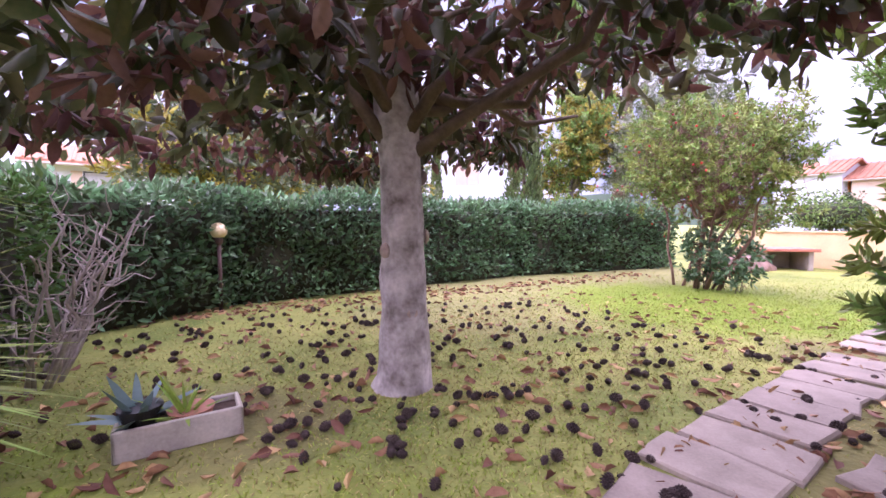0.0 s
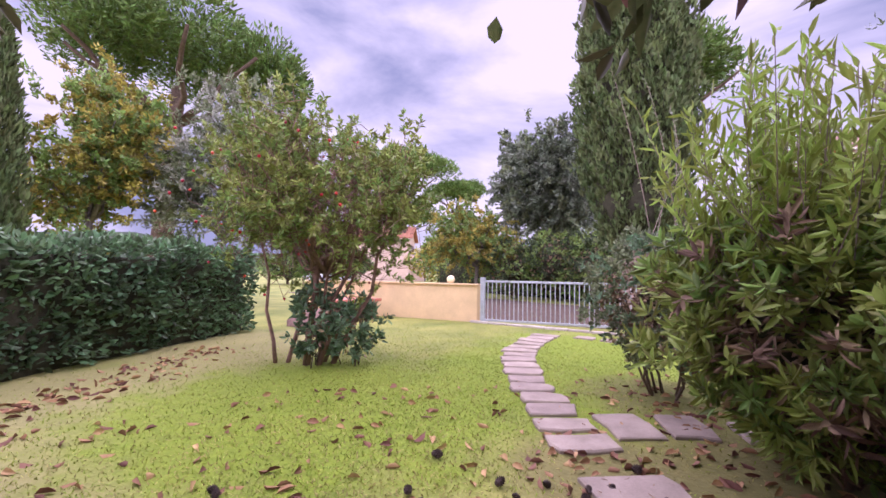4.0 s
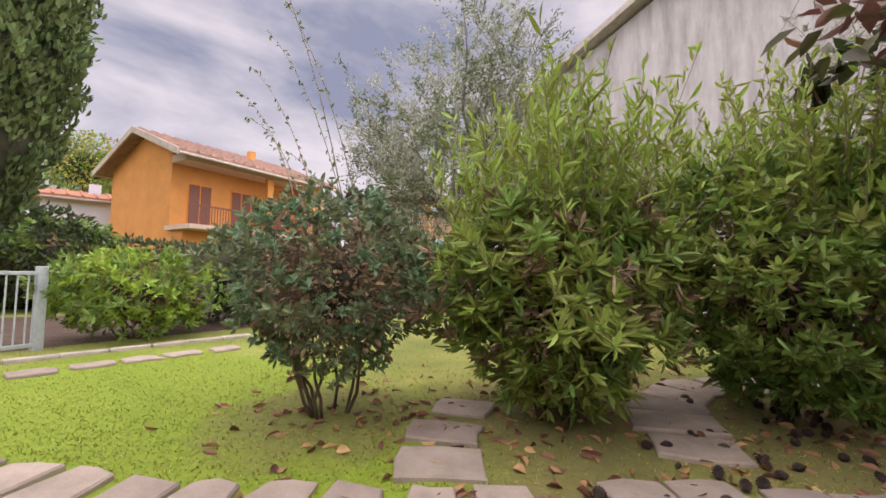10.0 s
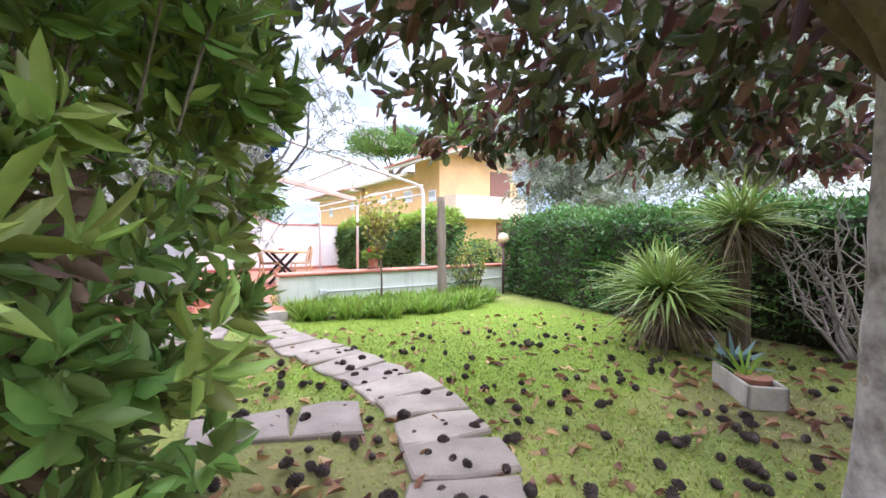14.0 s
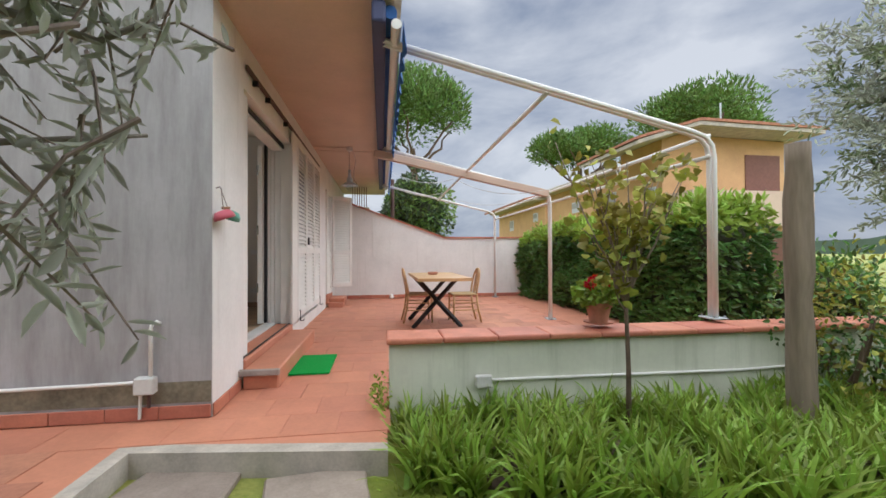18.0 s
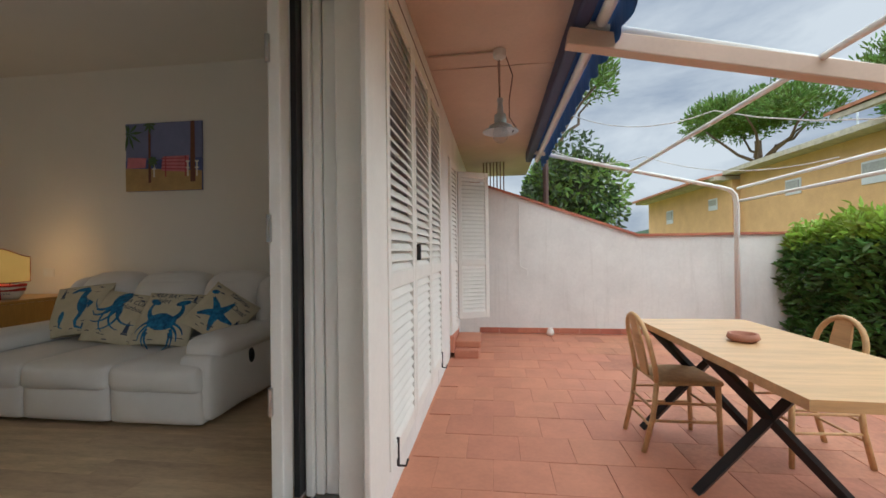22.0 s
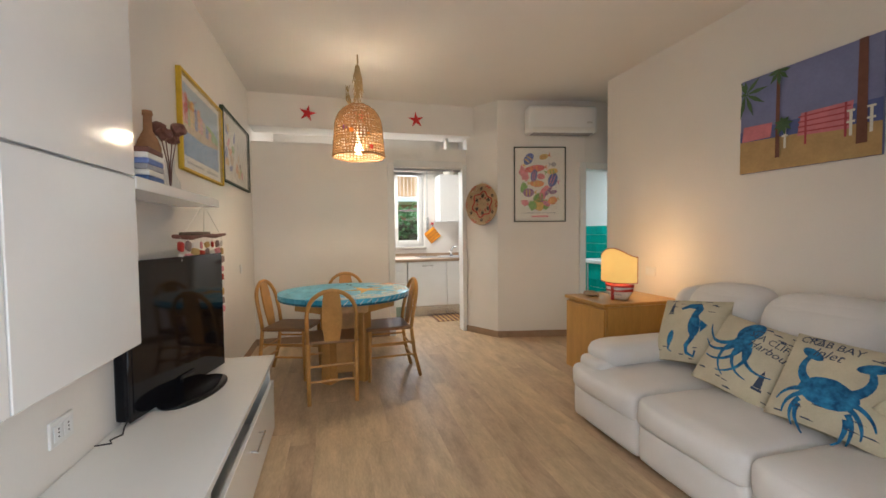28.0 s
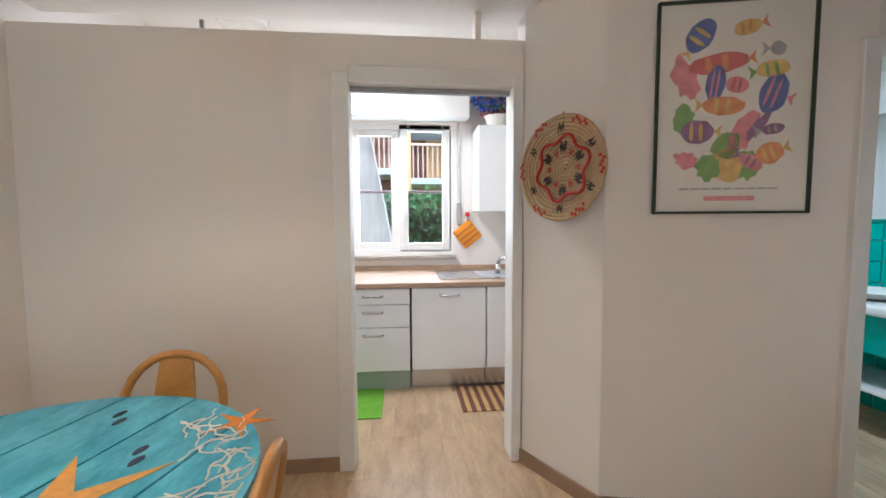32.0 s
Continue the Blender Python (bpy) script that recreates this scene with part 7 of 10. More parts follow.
def perg_bay(y, xb, z0, yb=None):
    pts = [(xb, y, z0), (xb, y, 1.90), (xb - 0.02, y, 2.01), (xb - 0.08, y, 2.08), (xb - 0.2, y, 2.12), (1.14, y, 2.72)]
    for dy in (-0.03, 0.03):
        part("post_tube", tube([(a, b + dy, c) for a, b, c in pts], 0.021, 10), "white_paint", pg, smooth=True)
    part("base_plate", box(xb - 0.07, y - 0.09, z0, xb + 0.07, y + 0.09, z0 + 0.012, 0.003), "galvanised", pg)
    for dx, dy in ((-0.05, -0.07), (0.05, -0.07), (-0.05, 0.07), (0.05, 0.07)):
        part("bolt", tube([(xb + dx, y + dy, z0 + 0.01), (xb + dx, y + dy, z0 + 0.03)], 0.008, 6), "galvanised", pg)
    part("bracket", box(1.10, y - 0.05, 2.76, 1.24, y + 0.05, 2.86, 0.006), "galvanised", pg)


perg_bay(0.22, 3.97, 0.515)
perg_bay(3.48, 3.87, 0.0)
perg_bay(6.93, 3.90, 0.0)
for x, z in ((3.90, 2.10), (3.90, 1.92)):
    part("long_tube", tube([(x + 0.05, 0.22, z), (x, 3.48, z), (x + 0.02, 6.93, z)], 0.02, 10), "white_paint", pg, smooth=True)
part("purlin", tube([(2.47, 0.22, 2.40), (2.47, 6.93, 2.38)], 0.022, 10), "white_paint", pg, smooth=True)
for y in (3.44,):
    part("covered_beam", box(0, -0.05, -0.055, 2.86, 0.05, 0.055, 0.006), "soffit", pg, m=Matrix.Translation((1.02, y, 2.63)) @ pose(0, 0, 0, 0, 11.6, 0))
for i, (a, b, s) in enumerate((((1.25, 5.2, 2.75), (2.47, 4.6, 2.48), 0.16), ((2.47, 4.6, 2.48), (3.9, 2.2, 2.15), 0.28), ((1.3, 6.6, 2.7), (2.47, 6.3, 2.46), 0.15), ((2.47, 6.3, 2.46), (3.9, 5.2, 2.15), 0.16))):
    a, b = Vector(a), Vector(b)
    part("cable", tube([a.lerp(b, t) - Vector((0, 0, s * 4 * t * (1 - t))) for t in [k / 8 for k in range(9)]], 0.005, 5), "plastic_grey", pg, "thin slack cable")
part("cord_loops", tube([(3.9, 1.35, 2.1), (3.88, 1.45, 1.97), (3.9, 1.5, 2.12), (3.92, 1.55, 1.96), (3.9, 1.6, 2.11)], 0.006, 5), "plastic_grey", pg)

# ---- terrace furniture ----
def bent_chair(seat_mat, wood):
    """A chair with a hoop back, turned legs and stretchers. Its back is at -y."""
    ch = empty("dining_chair")
    part("seat", box(-0.2, -0.19, 0.425, 0.2, 0.2, 0.455, 0.014, 3), seat_mat, ch, smooth=False)
    for sx in (-1, 1):
        part("leg", tube([(sx * 0.185, 0.18, 0.0), (sx * 0.18, 0.17, 0.43)], [0.014, 0.017], 10), wood, ch, smooth=True)
        part("stretcher", tube([(sx * 0.183, 0.175, 0.20), (sx * 0.175, -0.215, 0.20)], 0.009, 8), wood, ch)
        part("stretcher", tube([(sx * 0.182, 0.175, 0.31), (sx * 0.175, -0.20, 0.31)], 0.009, 8), wood, ch)
        part("back_leg", tube([(sx * 0.17, -0.27, 0.0), (sx * 0.175, -0.215, 0.22), (sx * 0.178, -0.19, 0.44)], 0.016, 10), wood, ch, smooth=True)
    hoop = [(0.178 * math.cos(a) if abs(math.cos(a)) < 0.999 else 0.178 * math.cos(a), -0.19 - 0.075 * min(1, 0.5 + 0.5 * math.sin(a)) , 0.66 + 0.18 * math.sin(a)) for a in [math.pi * k / 12 for k in range(13)]]
    pts = [(0.178, -0.19, 0.44), (0.18, -0.205, 0.55)] + hoop + [(-0.18, -0.205, 0.55), (-0.178, -0.19, 0.44)]
    part("hoop", tube(pts, 0.016, 10), wood, ch, smooth=True)
    bm = bmesh.new()
    rows = []
    for k in range(7):
        t = k / 6
        w, z, y = 0.055 + 0.018 * math.sin(math.pi * t), 0.45 + 0.385 * t, -0.185 - 0.075 * t
        rows.append([bm.verts.new(c) for c in ((-w, y, z), (w, y, z), (w, y - 0.014, z), (-w, y - 0.014, z))])
    for r0, r1 in zip(rows, rows[1:]):
        for k in range(4):
            bm.faces.new((r0[k], r0[(k + 1) % 4], r1[(k + 1) % 4], r1[k]))
    bm.faces.new(rows[0][::-1])
    bm.faces.new(rows[-1])
    part("splat", bm, wood, ch)
    for y, z in ((0.172, 0.26), (-0.225, 0.16), (-0.21, 0.27)):
        part("stretcher", tube([(-0.18, y, z), (0.18, y, z)], 0.009, 8), wood, ch)
    return ch


tc = bent_chair("rush", "pine_wood")
tagged(tc, "light wooden hoop-backed chair with a woven rush seat", "chair", "terrace chairs")
tc.matrix_world = pose(1.72, 3.62, 0.0, 0, 0, -88)
t2 = copy_thing(tc, pose(2.40, 3.52, 0.0, 0, 0, 92))

tt = empty("terrace_table", None, "wooden plank table with crossed black steel legs", "table")
part("tabletop", prism([(1.58, 2.24), (2.0, 2.22), (2.30, 2.26), (2.285, 3.0), (2.29, 3.88), (1.95, 3.9), (1.56, 3.87), (1.575, 3.1)], 0.725, 0.765), "pine_wood", tt)
for y, t in ((3.02, 1), (4.35 - 0.55, 1)):
    for s in (-1, 1):
        bm = tube([(1.93 + s * 0.30, y, 0.725), (1.93, y, 0.40), (1.93 - s * 0.36, y, 0.0)], 0.032, 4)
        part("leg", bm, "black_paint", tt)
for s in (-1, 1):
    part("brace", tube([(1.93 + s * 0.2, 3.02, 0.715), (1.93 + s * 0.2, 3.8, 0.715)], 0.015, 6), "black_paint", tt)
bowl = part("ashtray", lathe([(0.03, 0.766), (0.06, 0.768), (0.078, 0.785), (0.07, 0.81), (0.058, 0.808), (0.06, 0.785), (0.0, 0.778)], 20), "terracotta_pot", m=pose(1.88, 3.15, 0), smooth=True)
tagged(bowl, "small round terracotta ashtray on the table", "ashtray")
mt_ = part("doormat", prism([(0.285, 0.86), (0.655, 0.86), (0.655, 1.55), (0.285, 1.55)], 0.002, 0.016), "green_mat")
tagged(mt_, "bright green artificial grass doormat", "doormat")
mh = part("manhole_cover", lathe([(0.15, 0.0), (0.19, 0.0), (0.19, 0.006), (0.15, 0.006)], 36), "terracotta_dark", m=pose(1.55, 2.75, 0))
tagged(mh, "round inspection cover set in the tiles", "manhole")
part("cover_slot", box(1.48, 2.745, 0.004, 1.62, 2.755, 0.006), "earth", mh).matrix_world = Matrix()
bp = part("floor_ball", lathe([(0.0, 0.0), (0.04, 0.005), (0.055, 0.04), (0.045, 0.09), (0.025, 0.115), (0.0, 0.12)], 16), "ceramic_white", m=pose(1.35, 6.98, 0), smooth=True)
tagged(bp, "white plastic drain cap by the wall", "cap")
cb = part("downpipe_cord", tube([(0.92, 7.13, 2.0), (0.92, 7.13, 1.05), (0.97, 7.13, 1.0), (1.03, 7.13, 0.98), (1.03, 7.13, 0.88)], 0.008, 6), "white_paint")
tagged(cb, "thin white cable on the boundary wall", "cable")

# caps hanging by the corner
cp_ = empty("hanging_bowls", None, "red and green enamel bowls hanging on strings", "ornament")
part("hook", tube([(0.0, 0.04, 1.62), (0.035, 0.04, 1.635), (0.05, 0.04, 1.61)], 0.005, 6), "brown_metal", cp_)
part("bowl", lathe([(0.03, 0.05), (0.065, 0.04), (0.088, 0.0), (0.09, -0.03), (0.083, -0.03), (0.06, 0.03)], 20), "plastic_pink", cp_, m=pose(0.085, -0.005, 1.37, 12, -18, 0), smooth=True)
part("bowl", lathe([(0.03, 0.05), (0.065, 0.04), (0.088, 0.0), (0.09, -0.03), (0.083, -0.03), (0.06, 0.03)], 20), "plastic_green", cp_, m=pose(0.10, 0.11, 1.38, -10, 16, 0), smooth=True)
for x, y in ((0.08, 0.0), (0.09, 0.10)):
    part("string", tube([(0.045, 0.04, 1.61), (x, y, 1.42)], 0.0035, 5), "twig", cp_)
part("cork", tube([(0.06, 0.02, 1.44), (0.10, 0.09, 1.45)], 0.012, 8), "cork", cp_)
cp_.matrix_world = Matrix.Translation((0.02, 0.045, 1.385)) @ Matrix.Scale(0.76, 4) @ Matrix.Translation((-0.02, -0.05, -1.42))

# pipes and junction boxes
pj = empty("wall_conduit", None, "white electrical conduit with a grey junction box", "conduit")
part("junction_box", box(-0.45, -0.075, 0.18, -0.33, -0.007, 0.29, 0.008), "plastic_grey", pj)
part("pipe", tube([(-0.36, -0.04, 0.29), (-0.36, -0.04, 0.60), (-0.355, -0.035, 0.63), (-0.33, -0.03, 0.645), (-0.31, -0.03, 0.63)], 0.013, 8), "white_paint", pj, smooth=True)
part("pipe", tube([(-0.45, -0.04, 0.255), (-3.1, -0.04, 0.21)], 0.012, 8), "white_paint", pj)
part("pipe", tube([(-0.42, -0.04, 0.18), (-0.425, -0.04, 0.02)], 0.011, 8), "plastic_grey", pj)
part("pipe", tube([(-0.37, -0.04, 0.18), (-0.37, -0.04, 0.09)], 0.011, 8), "brown_metal", pj)
pj2 = empty("wall_conduit", None, "white conduit along the low wall", "conduit")
part("pipe", tube([(1.9, -0.035, 0.16), (4.0, -0.035, 0.14), (6.0, -0.035, 0.2)], 0.011, 8), "white_paint", pj2)
part("junction_box", box(1.80, -0.07, 0.11, 1.92, -0.021, 0.20, 0.008), "plastic_grey", pj2)

# geranium on the low wall
gr = empty("geranium_pot", pose(2.86, 0.14, 0.515) @ Matrix.Scale(0.8, 4), "terracotta pot of red geraniums on the low wall", "potted plant")
part("saucer", lathe([(0.10, 0.0), (0.145, 0.012), (0.15, 0.028), (0.14, 0.028), (0.10, 0.014)], 24), "terracotta_pot", gr)
part("flowerpot", lathe([(0.085, 0.014), (0.12, 0.17), (0.135, 0.17), (0.138, 0.215), (0.122, 0.215), (0.115, 0.185), (0.0, 0.185)], 24), "terracotta_pot", gr, smooth=False)
rng = rngof(601)
p, v = blob_points(330, rng, (0, 0, 0.31), (0.22, 0.2, 0.14), 0.5)
ob = link("leaves", leaves("leaves", p, v, 0.065, 0.06, rng, 0.1, 0.6), "strap_leaf", gr)
ob["kind"] = "stuff"
for i, (x, y, z) in enumerate(((-0.13, -0.08, 0.40), (-0.03, 0.02, 0.44), (0.20, -0.06, 0.37), (0.05, -0.1, 0.42))):
    p, v = blob_points(70, rng, (x, y, z), (0.05, 0.05, 0.03), 0.3)
    ob = link("flower", leaves("flower", p, v, 0.03, 0.03, rng, 0, 0.4), "red_petal", gr)
    part("stalk", tube([(x * 0.4, y * 0.4, 0.25), (x, y, z)], 0.003, 5), "strap_leaf", gr)

# rose by the low wall
ro = empty("rose_bush", None, "leggy climbing rose with yellowing leaves", "plant")
rr = random.Random(610)
part("stem", tube([(2.76, -0.42, -0.2), (2.775, -0.40, 0.3), (2.77, -0.39, 0.62), (2.765, -0.38, 0.84)], [0.022, 0.016, 0.014, 0.012], 9), "bark_brown", ro, smooth=True)
rp_, rv_ = [], []
rng = rngof(611)
for i in range(24):
    a = rr.uniform(0, 6.28)
    b = Vector((2.768, -0.385, rr.uniform(0.68, 0.86)))
    t = b + Vector((0.06 + 0.40 * math.cos(a) * rr.uniform(0.25, 1), 0.30 * math.sin(a) * rr.uniform(0.3, 1), rr.uniform(0.2, 1.0)))
    if i == 0:
        t = Vector((2.33, -0.25, 1.86))
    limbs(ro, "twig", b, [t], 0.010 if i % 4 == 0 else 0.006, 0.003, 620 + i, 5, 0.06, "cane")
    for k in range(15):
        q = b.lerp(t, rr.uniform(0.45, 1.08))
        rp_.append((q.x + rr.gauss(0, 0.045), q.y + rr.gauss(0, 0.045), q.z + rr.gauss(0, 0.045)))
        rv_.append((rr.gauss(0, 1), rr.gauss(0, 1), rr.gauss(-0.2, 0.5)))
ob = link("leaves", leaves("leaves", np.array(rp_), np.array(rv_), 0.078, 0.066, rng), "rose_leaf", ro)
ob["kind"] = "stuff"
wd = empty("wall_weed", None, "small weed growing at the end of the low wall", "plant")
p, v = blob_points(90, rng, (1.12, -0.05, 0.12), (0.07, 0.07, 0.14), 0.8)
ob = link("leaves", leaves("leaves", p, v, 0.04, 0.02, rng), "young_leaf", wd)
ob["kind"] = "stuff"
part("stem", tube([(1.13, -0.03, -0.02), (1.11, -0.06, 0.2)], 0.004, 5), "strap_leaf", wd)
# rail and post beyond the far door
dp = part("drain_post", tube([(1.40, 7.75, -0.2), (1.40, 7.75, 3.0)], 0.05, 8), "brown_metal")
tagged(dp, "brown metal post behind the boundary wall", "post")
vg = empty("wooden_railing", None, "brown slatted balcony railing beyond the wall", "railing")
for i in range(7):
    part("slat", box(0.35 + i * 0.06, 8.2, 2.3, 0.37 + i * 0.06, 8.24, 3.3), "ink_brown", vg)
part("top_rail", box(0.32, 8.18, 3.3, 0.76, 8.26, 3.36), "ink_brown", vg)
part("slab", box(-0.02, 8.0, 2.15, 0.8, 9.0, 2.3), "soffit", vg)
# ---- helpers for furniture and flat prints ----
def puffy(x0, y0, z0, x1, y1, z1, r, bulge=(0, 0, 0), seed=0, wrinkle=0.003, cuts=9):
    """A padded block with round corners and swollen faces."""
    bm = bmesh.new()
    bmesh.ops.create_cube(bm, size=2)
    bmesh.ops.subdivide_edges(bm, edges=bm.edges, cuts=cuts, use_grid_fill=True)
    hx, hy, hz = (x1 - x0) / 2, (y1 - y0) / 2, (z1 - z0) / 2
    half, mid = Vector((hx, hy, hz)), Vector(((x0 + x1) / 2, (y0 + y1) / 2, (z0 + z1) / 2))
    r = min(r, hx, hy, hz)
    for v in bm.verts:
        p = Vector([math.copysign(1 - (1 - abs(c)) ** 1.7, c) if abs(c) < 1 else c for c in v.co])
        q = Vector([p[i] * half[i] for i in range(3)])
        inner = Vector([max(-(half[i] - r), min(half[i] - r, q[i])) for i in range(3)])
        d = q - inner
        if d.length > 1e-9:
            q = inner + d.normalized() * min(r, d.length)
        for i in range(3):
            a, b = p[(i + 1) % 3], p[(i + 2) % 3]
            if abs(p[i]) > 0.3:
                q[i] += math.copysign(bulge[i] * (1 - a * a) * (1 - b * b), p[i])
        q += Vector((noise.noise(q * 7 + Vector((seed, 0, 0))), noise.noise(q * 7 + Vector((0, seed, 3))), noise.noise(q * 6 + Vector((5, 0, seed))))) * wrinkle
        v.co = q + mid
    return bm


def flat(points, th=0.0015, bm=None, z=0.0):
    return prism(points, z, z + th, bm)


def oval(cx, cy, rx, ry, a=0.0, n=16, wob=0.0, seed=0):
    rr = random.Random(seed)
    c, s = math.cos(math.radians(a)), math.sin(math.radians(a))
    out = []
    for k in range(n):
        t = 2 * math.pi * k / n
        f = 1 + rr.uniform(-wob, wob)
        x, y = rx * math.cos(t) * f, ry * math.sin(t) * f
        out.append((cx + x * c - y * s, cy + x * s + y * c))
    return out


def star(cx, cy, r, a=90, inner=0.36, n=5, rr=None):
    out = []
    for k in range(2 * n):
        t = math.radians(a) + math.pi * k / n
        q = r if k % 2 == 0 else r * inner
        out.append((cx + q * math.cos(t), cy + q * math.sin(t)))
    return out


def stroke(pts, w0, w1):
    """A tapered ribbon round a line, as an outline."""
    left, right = [], []
    for i, p in enumerate(pts):
        a, b = pts[max(i - 1, 0)], pts[min(i + 1, len(pts) - 1)]
        dx, dy = b[0] - a[0], b[1] - a[1]
        ln = math.hypot(dx, dy) or 1
        w = (w0 + (w1 - w0) * i / (len(pts) - 1)) / 2
        left.append((p[0] - dy / ln * w, p[1] + dx / ln * w))
        right.append((p[0] + dy / ln * w, p[1] - dx / ln * w))
    return left + right[::-1]


def words(name, text, size, material, parent, m, align="CENTER", shear=0.0):
    """Letters in the built-in font, as a mesh."""
    cu = bpy.data.curves.new(name, "FONT")
    cu.body, cu.size, cu.align_x, cu.align_y, cu.extrude, cu.shear = text, size, align, "CENTER", 0.0006, shear
    cu.resolution_u = 2
    tmp = bpy.data.objects.new("tmp_text", cu)
    me = bpy.data.meshes.new_from_object(tmp)
    bpy.data.objects.remove(tmp)
    bpy.data.curves.remove(cu)
    return link(name, me, material, parent, m=m)


def on_south(x, z, y=TV_Y):      # wall facing +y
    return pose(x, y, z, 90, 0, 180)


def on_north(x, z, y=4.18):      # wall facing -y
    return pose(x, y, z, 90, 0, 0)


def on_west(y, z, x):            # wall facing +x
    return pose(x, y, z, 90, 0, 90)


def picture(label, m, w, h, frame_mat, fr=0.018, depth=0.02, matt=None, glazed=True):
    """A framed print: origin at its centre, facing local +z. Gives the thing and the print's size."""
    pc = empty("picture", m, label, "picture")
    for q in ((-w / 2, -h / 2, 0, w / 2, -h / 2 + fr, depth), (-w / 2, h / 2 - fr, 0, w / 2, h / 2, depth), (-w / 2, -h / 2 + fr, 0, -w / 2 + fr, h / 2 - fr, depth), (w / 2 - fr, -h / 2 + fr, 0, w / 2, h / 2 - fr, depth)):
        part("frame", box(*q, 0.002), frame_mat, pc)
    part("sheet", box(-w / 2 + fr, -h / 2 + fr, 0.001, w / 2 - fr, h / 2 - fr, 0.005), matt or "paper_white", pc)
    if glazed:
        g = part("pane", box(-w / 2 + fr, -h / 2 + fr, depth - 0.006, w / 2 - fr, h / 2 - fr, depth - 0.004), "pane", pc)
        g.visible_shadow = False
    return pc


# ---- trim of the rooms ----
def board_run(pts, name="baseboard", h=0.075, th=0.014):
    for (x0, y0, x1, y1) in pts:
        tagged(part(name, box(x0, y0, FZ - 0.01, x1, y1, FZ + h, 0.003), "skirting_wood"), "brown wooden baseboard", "baseboard", kind="structure")


board_run([(-5.60, TV_Y, -3.40, TV_Y + 0.014), (-5.60, TV_Y + 0.014, -5.586, 2.05), (-1.1, 4.166, -0.34, 4.18), (-4.33, 4.166, -3.95, 4.18)])
tagged(part("baseboard", prism([(-5.57, 3.034), (-5.57, 3.05), (-5.15, 3.29), (-4.955, 4.24), (-4.941, 4.24), (-5.138, 3.282)], FZ - 0.01, FZ + 0.075), "skirting_wood"), "brown wooden baseboard", "baseboard", kind="structure")
kd = empty("door_2", None, "white cased opening to the kitchen", "door", kind="structure")
for y0, y1 in ((2.05, 2.13), (2.99, 3.045)):
    part("casing", box(-5.735, y0, FZ, -5.575, y1, 2.33, 0.004), "white_paint", kd)
part("casing", box(-5.735, 2.131, 2.275, -5.574, 2.989, 2.36, 0.004), "white_paint", kd)
part("stop", box(-5.68, 2.131, 2.25, -5.65, 2.989, 2.274, 0.002), "ink_grey", kd)
bd = empty("door_3", None, "white cased opening to the bathroom", "door", kind="structure")
for y0, y1 in ((4.25, 4.33), (4.93, 5.01)):
    part("casing", box(-5.075, y0, FZ, -4.925, y1, 2.30, 0.004), "white_paint", bd)
part("casing", box(-5.075, 4.331, 2.22, -4.924, 4.929, 2.30, 0.004), "white_paint", bd)
for z in (0.5, 2.05):
    part("hinge", box(-5.02, 4.33, z, -5.0, 4.342, z + 0.09, 0.003), "steel", bd)


def wall_plate(name, label, m, w=0.12, h=0.085, n=2, black=False):
    wp_ = empty(name, m, label, "socket" if "socket" in label else "switch")
    part("plate", box(-w / 2, -h / 2, 0, w / 2, h / 2, 0.009, 0.003, 2), "white_paint", wp_)
    for i in range(n):
        x = (i - (n - 1) / 2) * w / (n + 0.4)
        part("module", box(x - w / n * 0.36, -h * 0.3, 0.009, x + w / n * 0.36, h * 0.3, 0.012, 0.001), "matt_white", wp_)
        if black:
            for k in (-1, 0, 1):
                part("pin_hole", lathe([(0.003, 0.012), (0.003, 0.013)], 8), "black_paint", wp_, m=pose(x, k * 0.012, 0))


wall_plate("wall_socket", "white double wall socket", on_north(-0.95, 1.12))
wall_plate("wall_socket", "white double wall socket low on the wall", on_north(-0.95, 0.49), black=True)
wall_plate("light_switch", "white light switch beside the lamp", on_north(-3.71, 1.11))
wall_plate("wall_socket", "white wall socket above the television stand", on_south(-2.19, 0.85), black=True)
wall_plate("wall_socket", "white wall socket above the television stand", on_south(-1.85, 0.84))
wall_plate("light_switch", "white switch beside the dining table", on_south(-4.9, 1.15), 0.06, 0.085, 1)
wall_plate("wall_socket", "white socket low beside the dining table", on_south(-3.7, 0.62), 0.06, 0.085, 1)

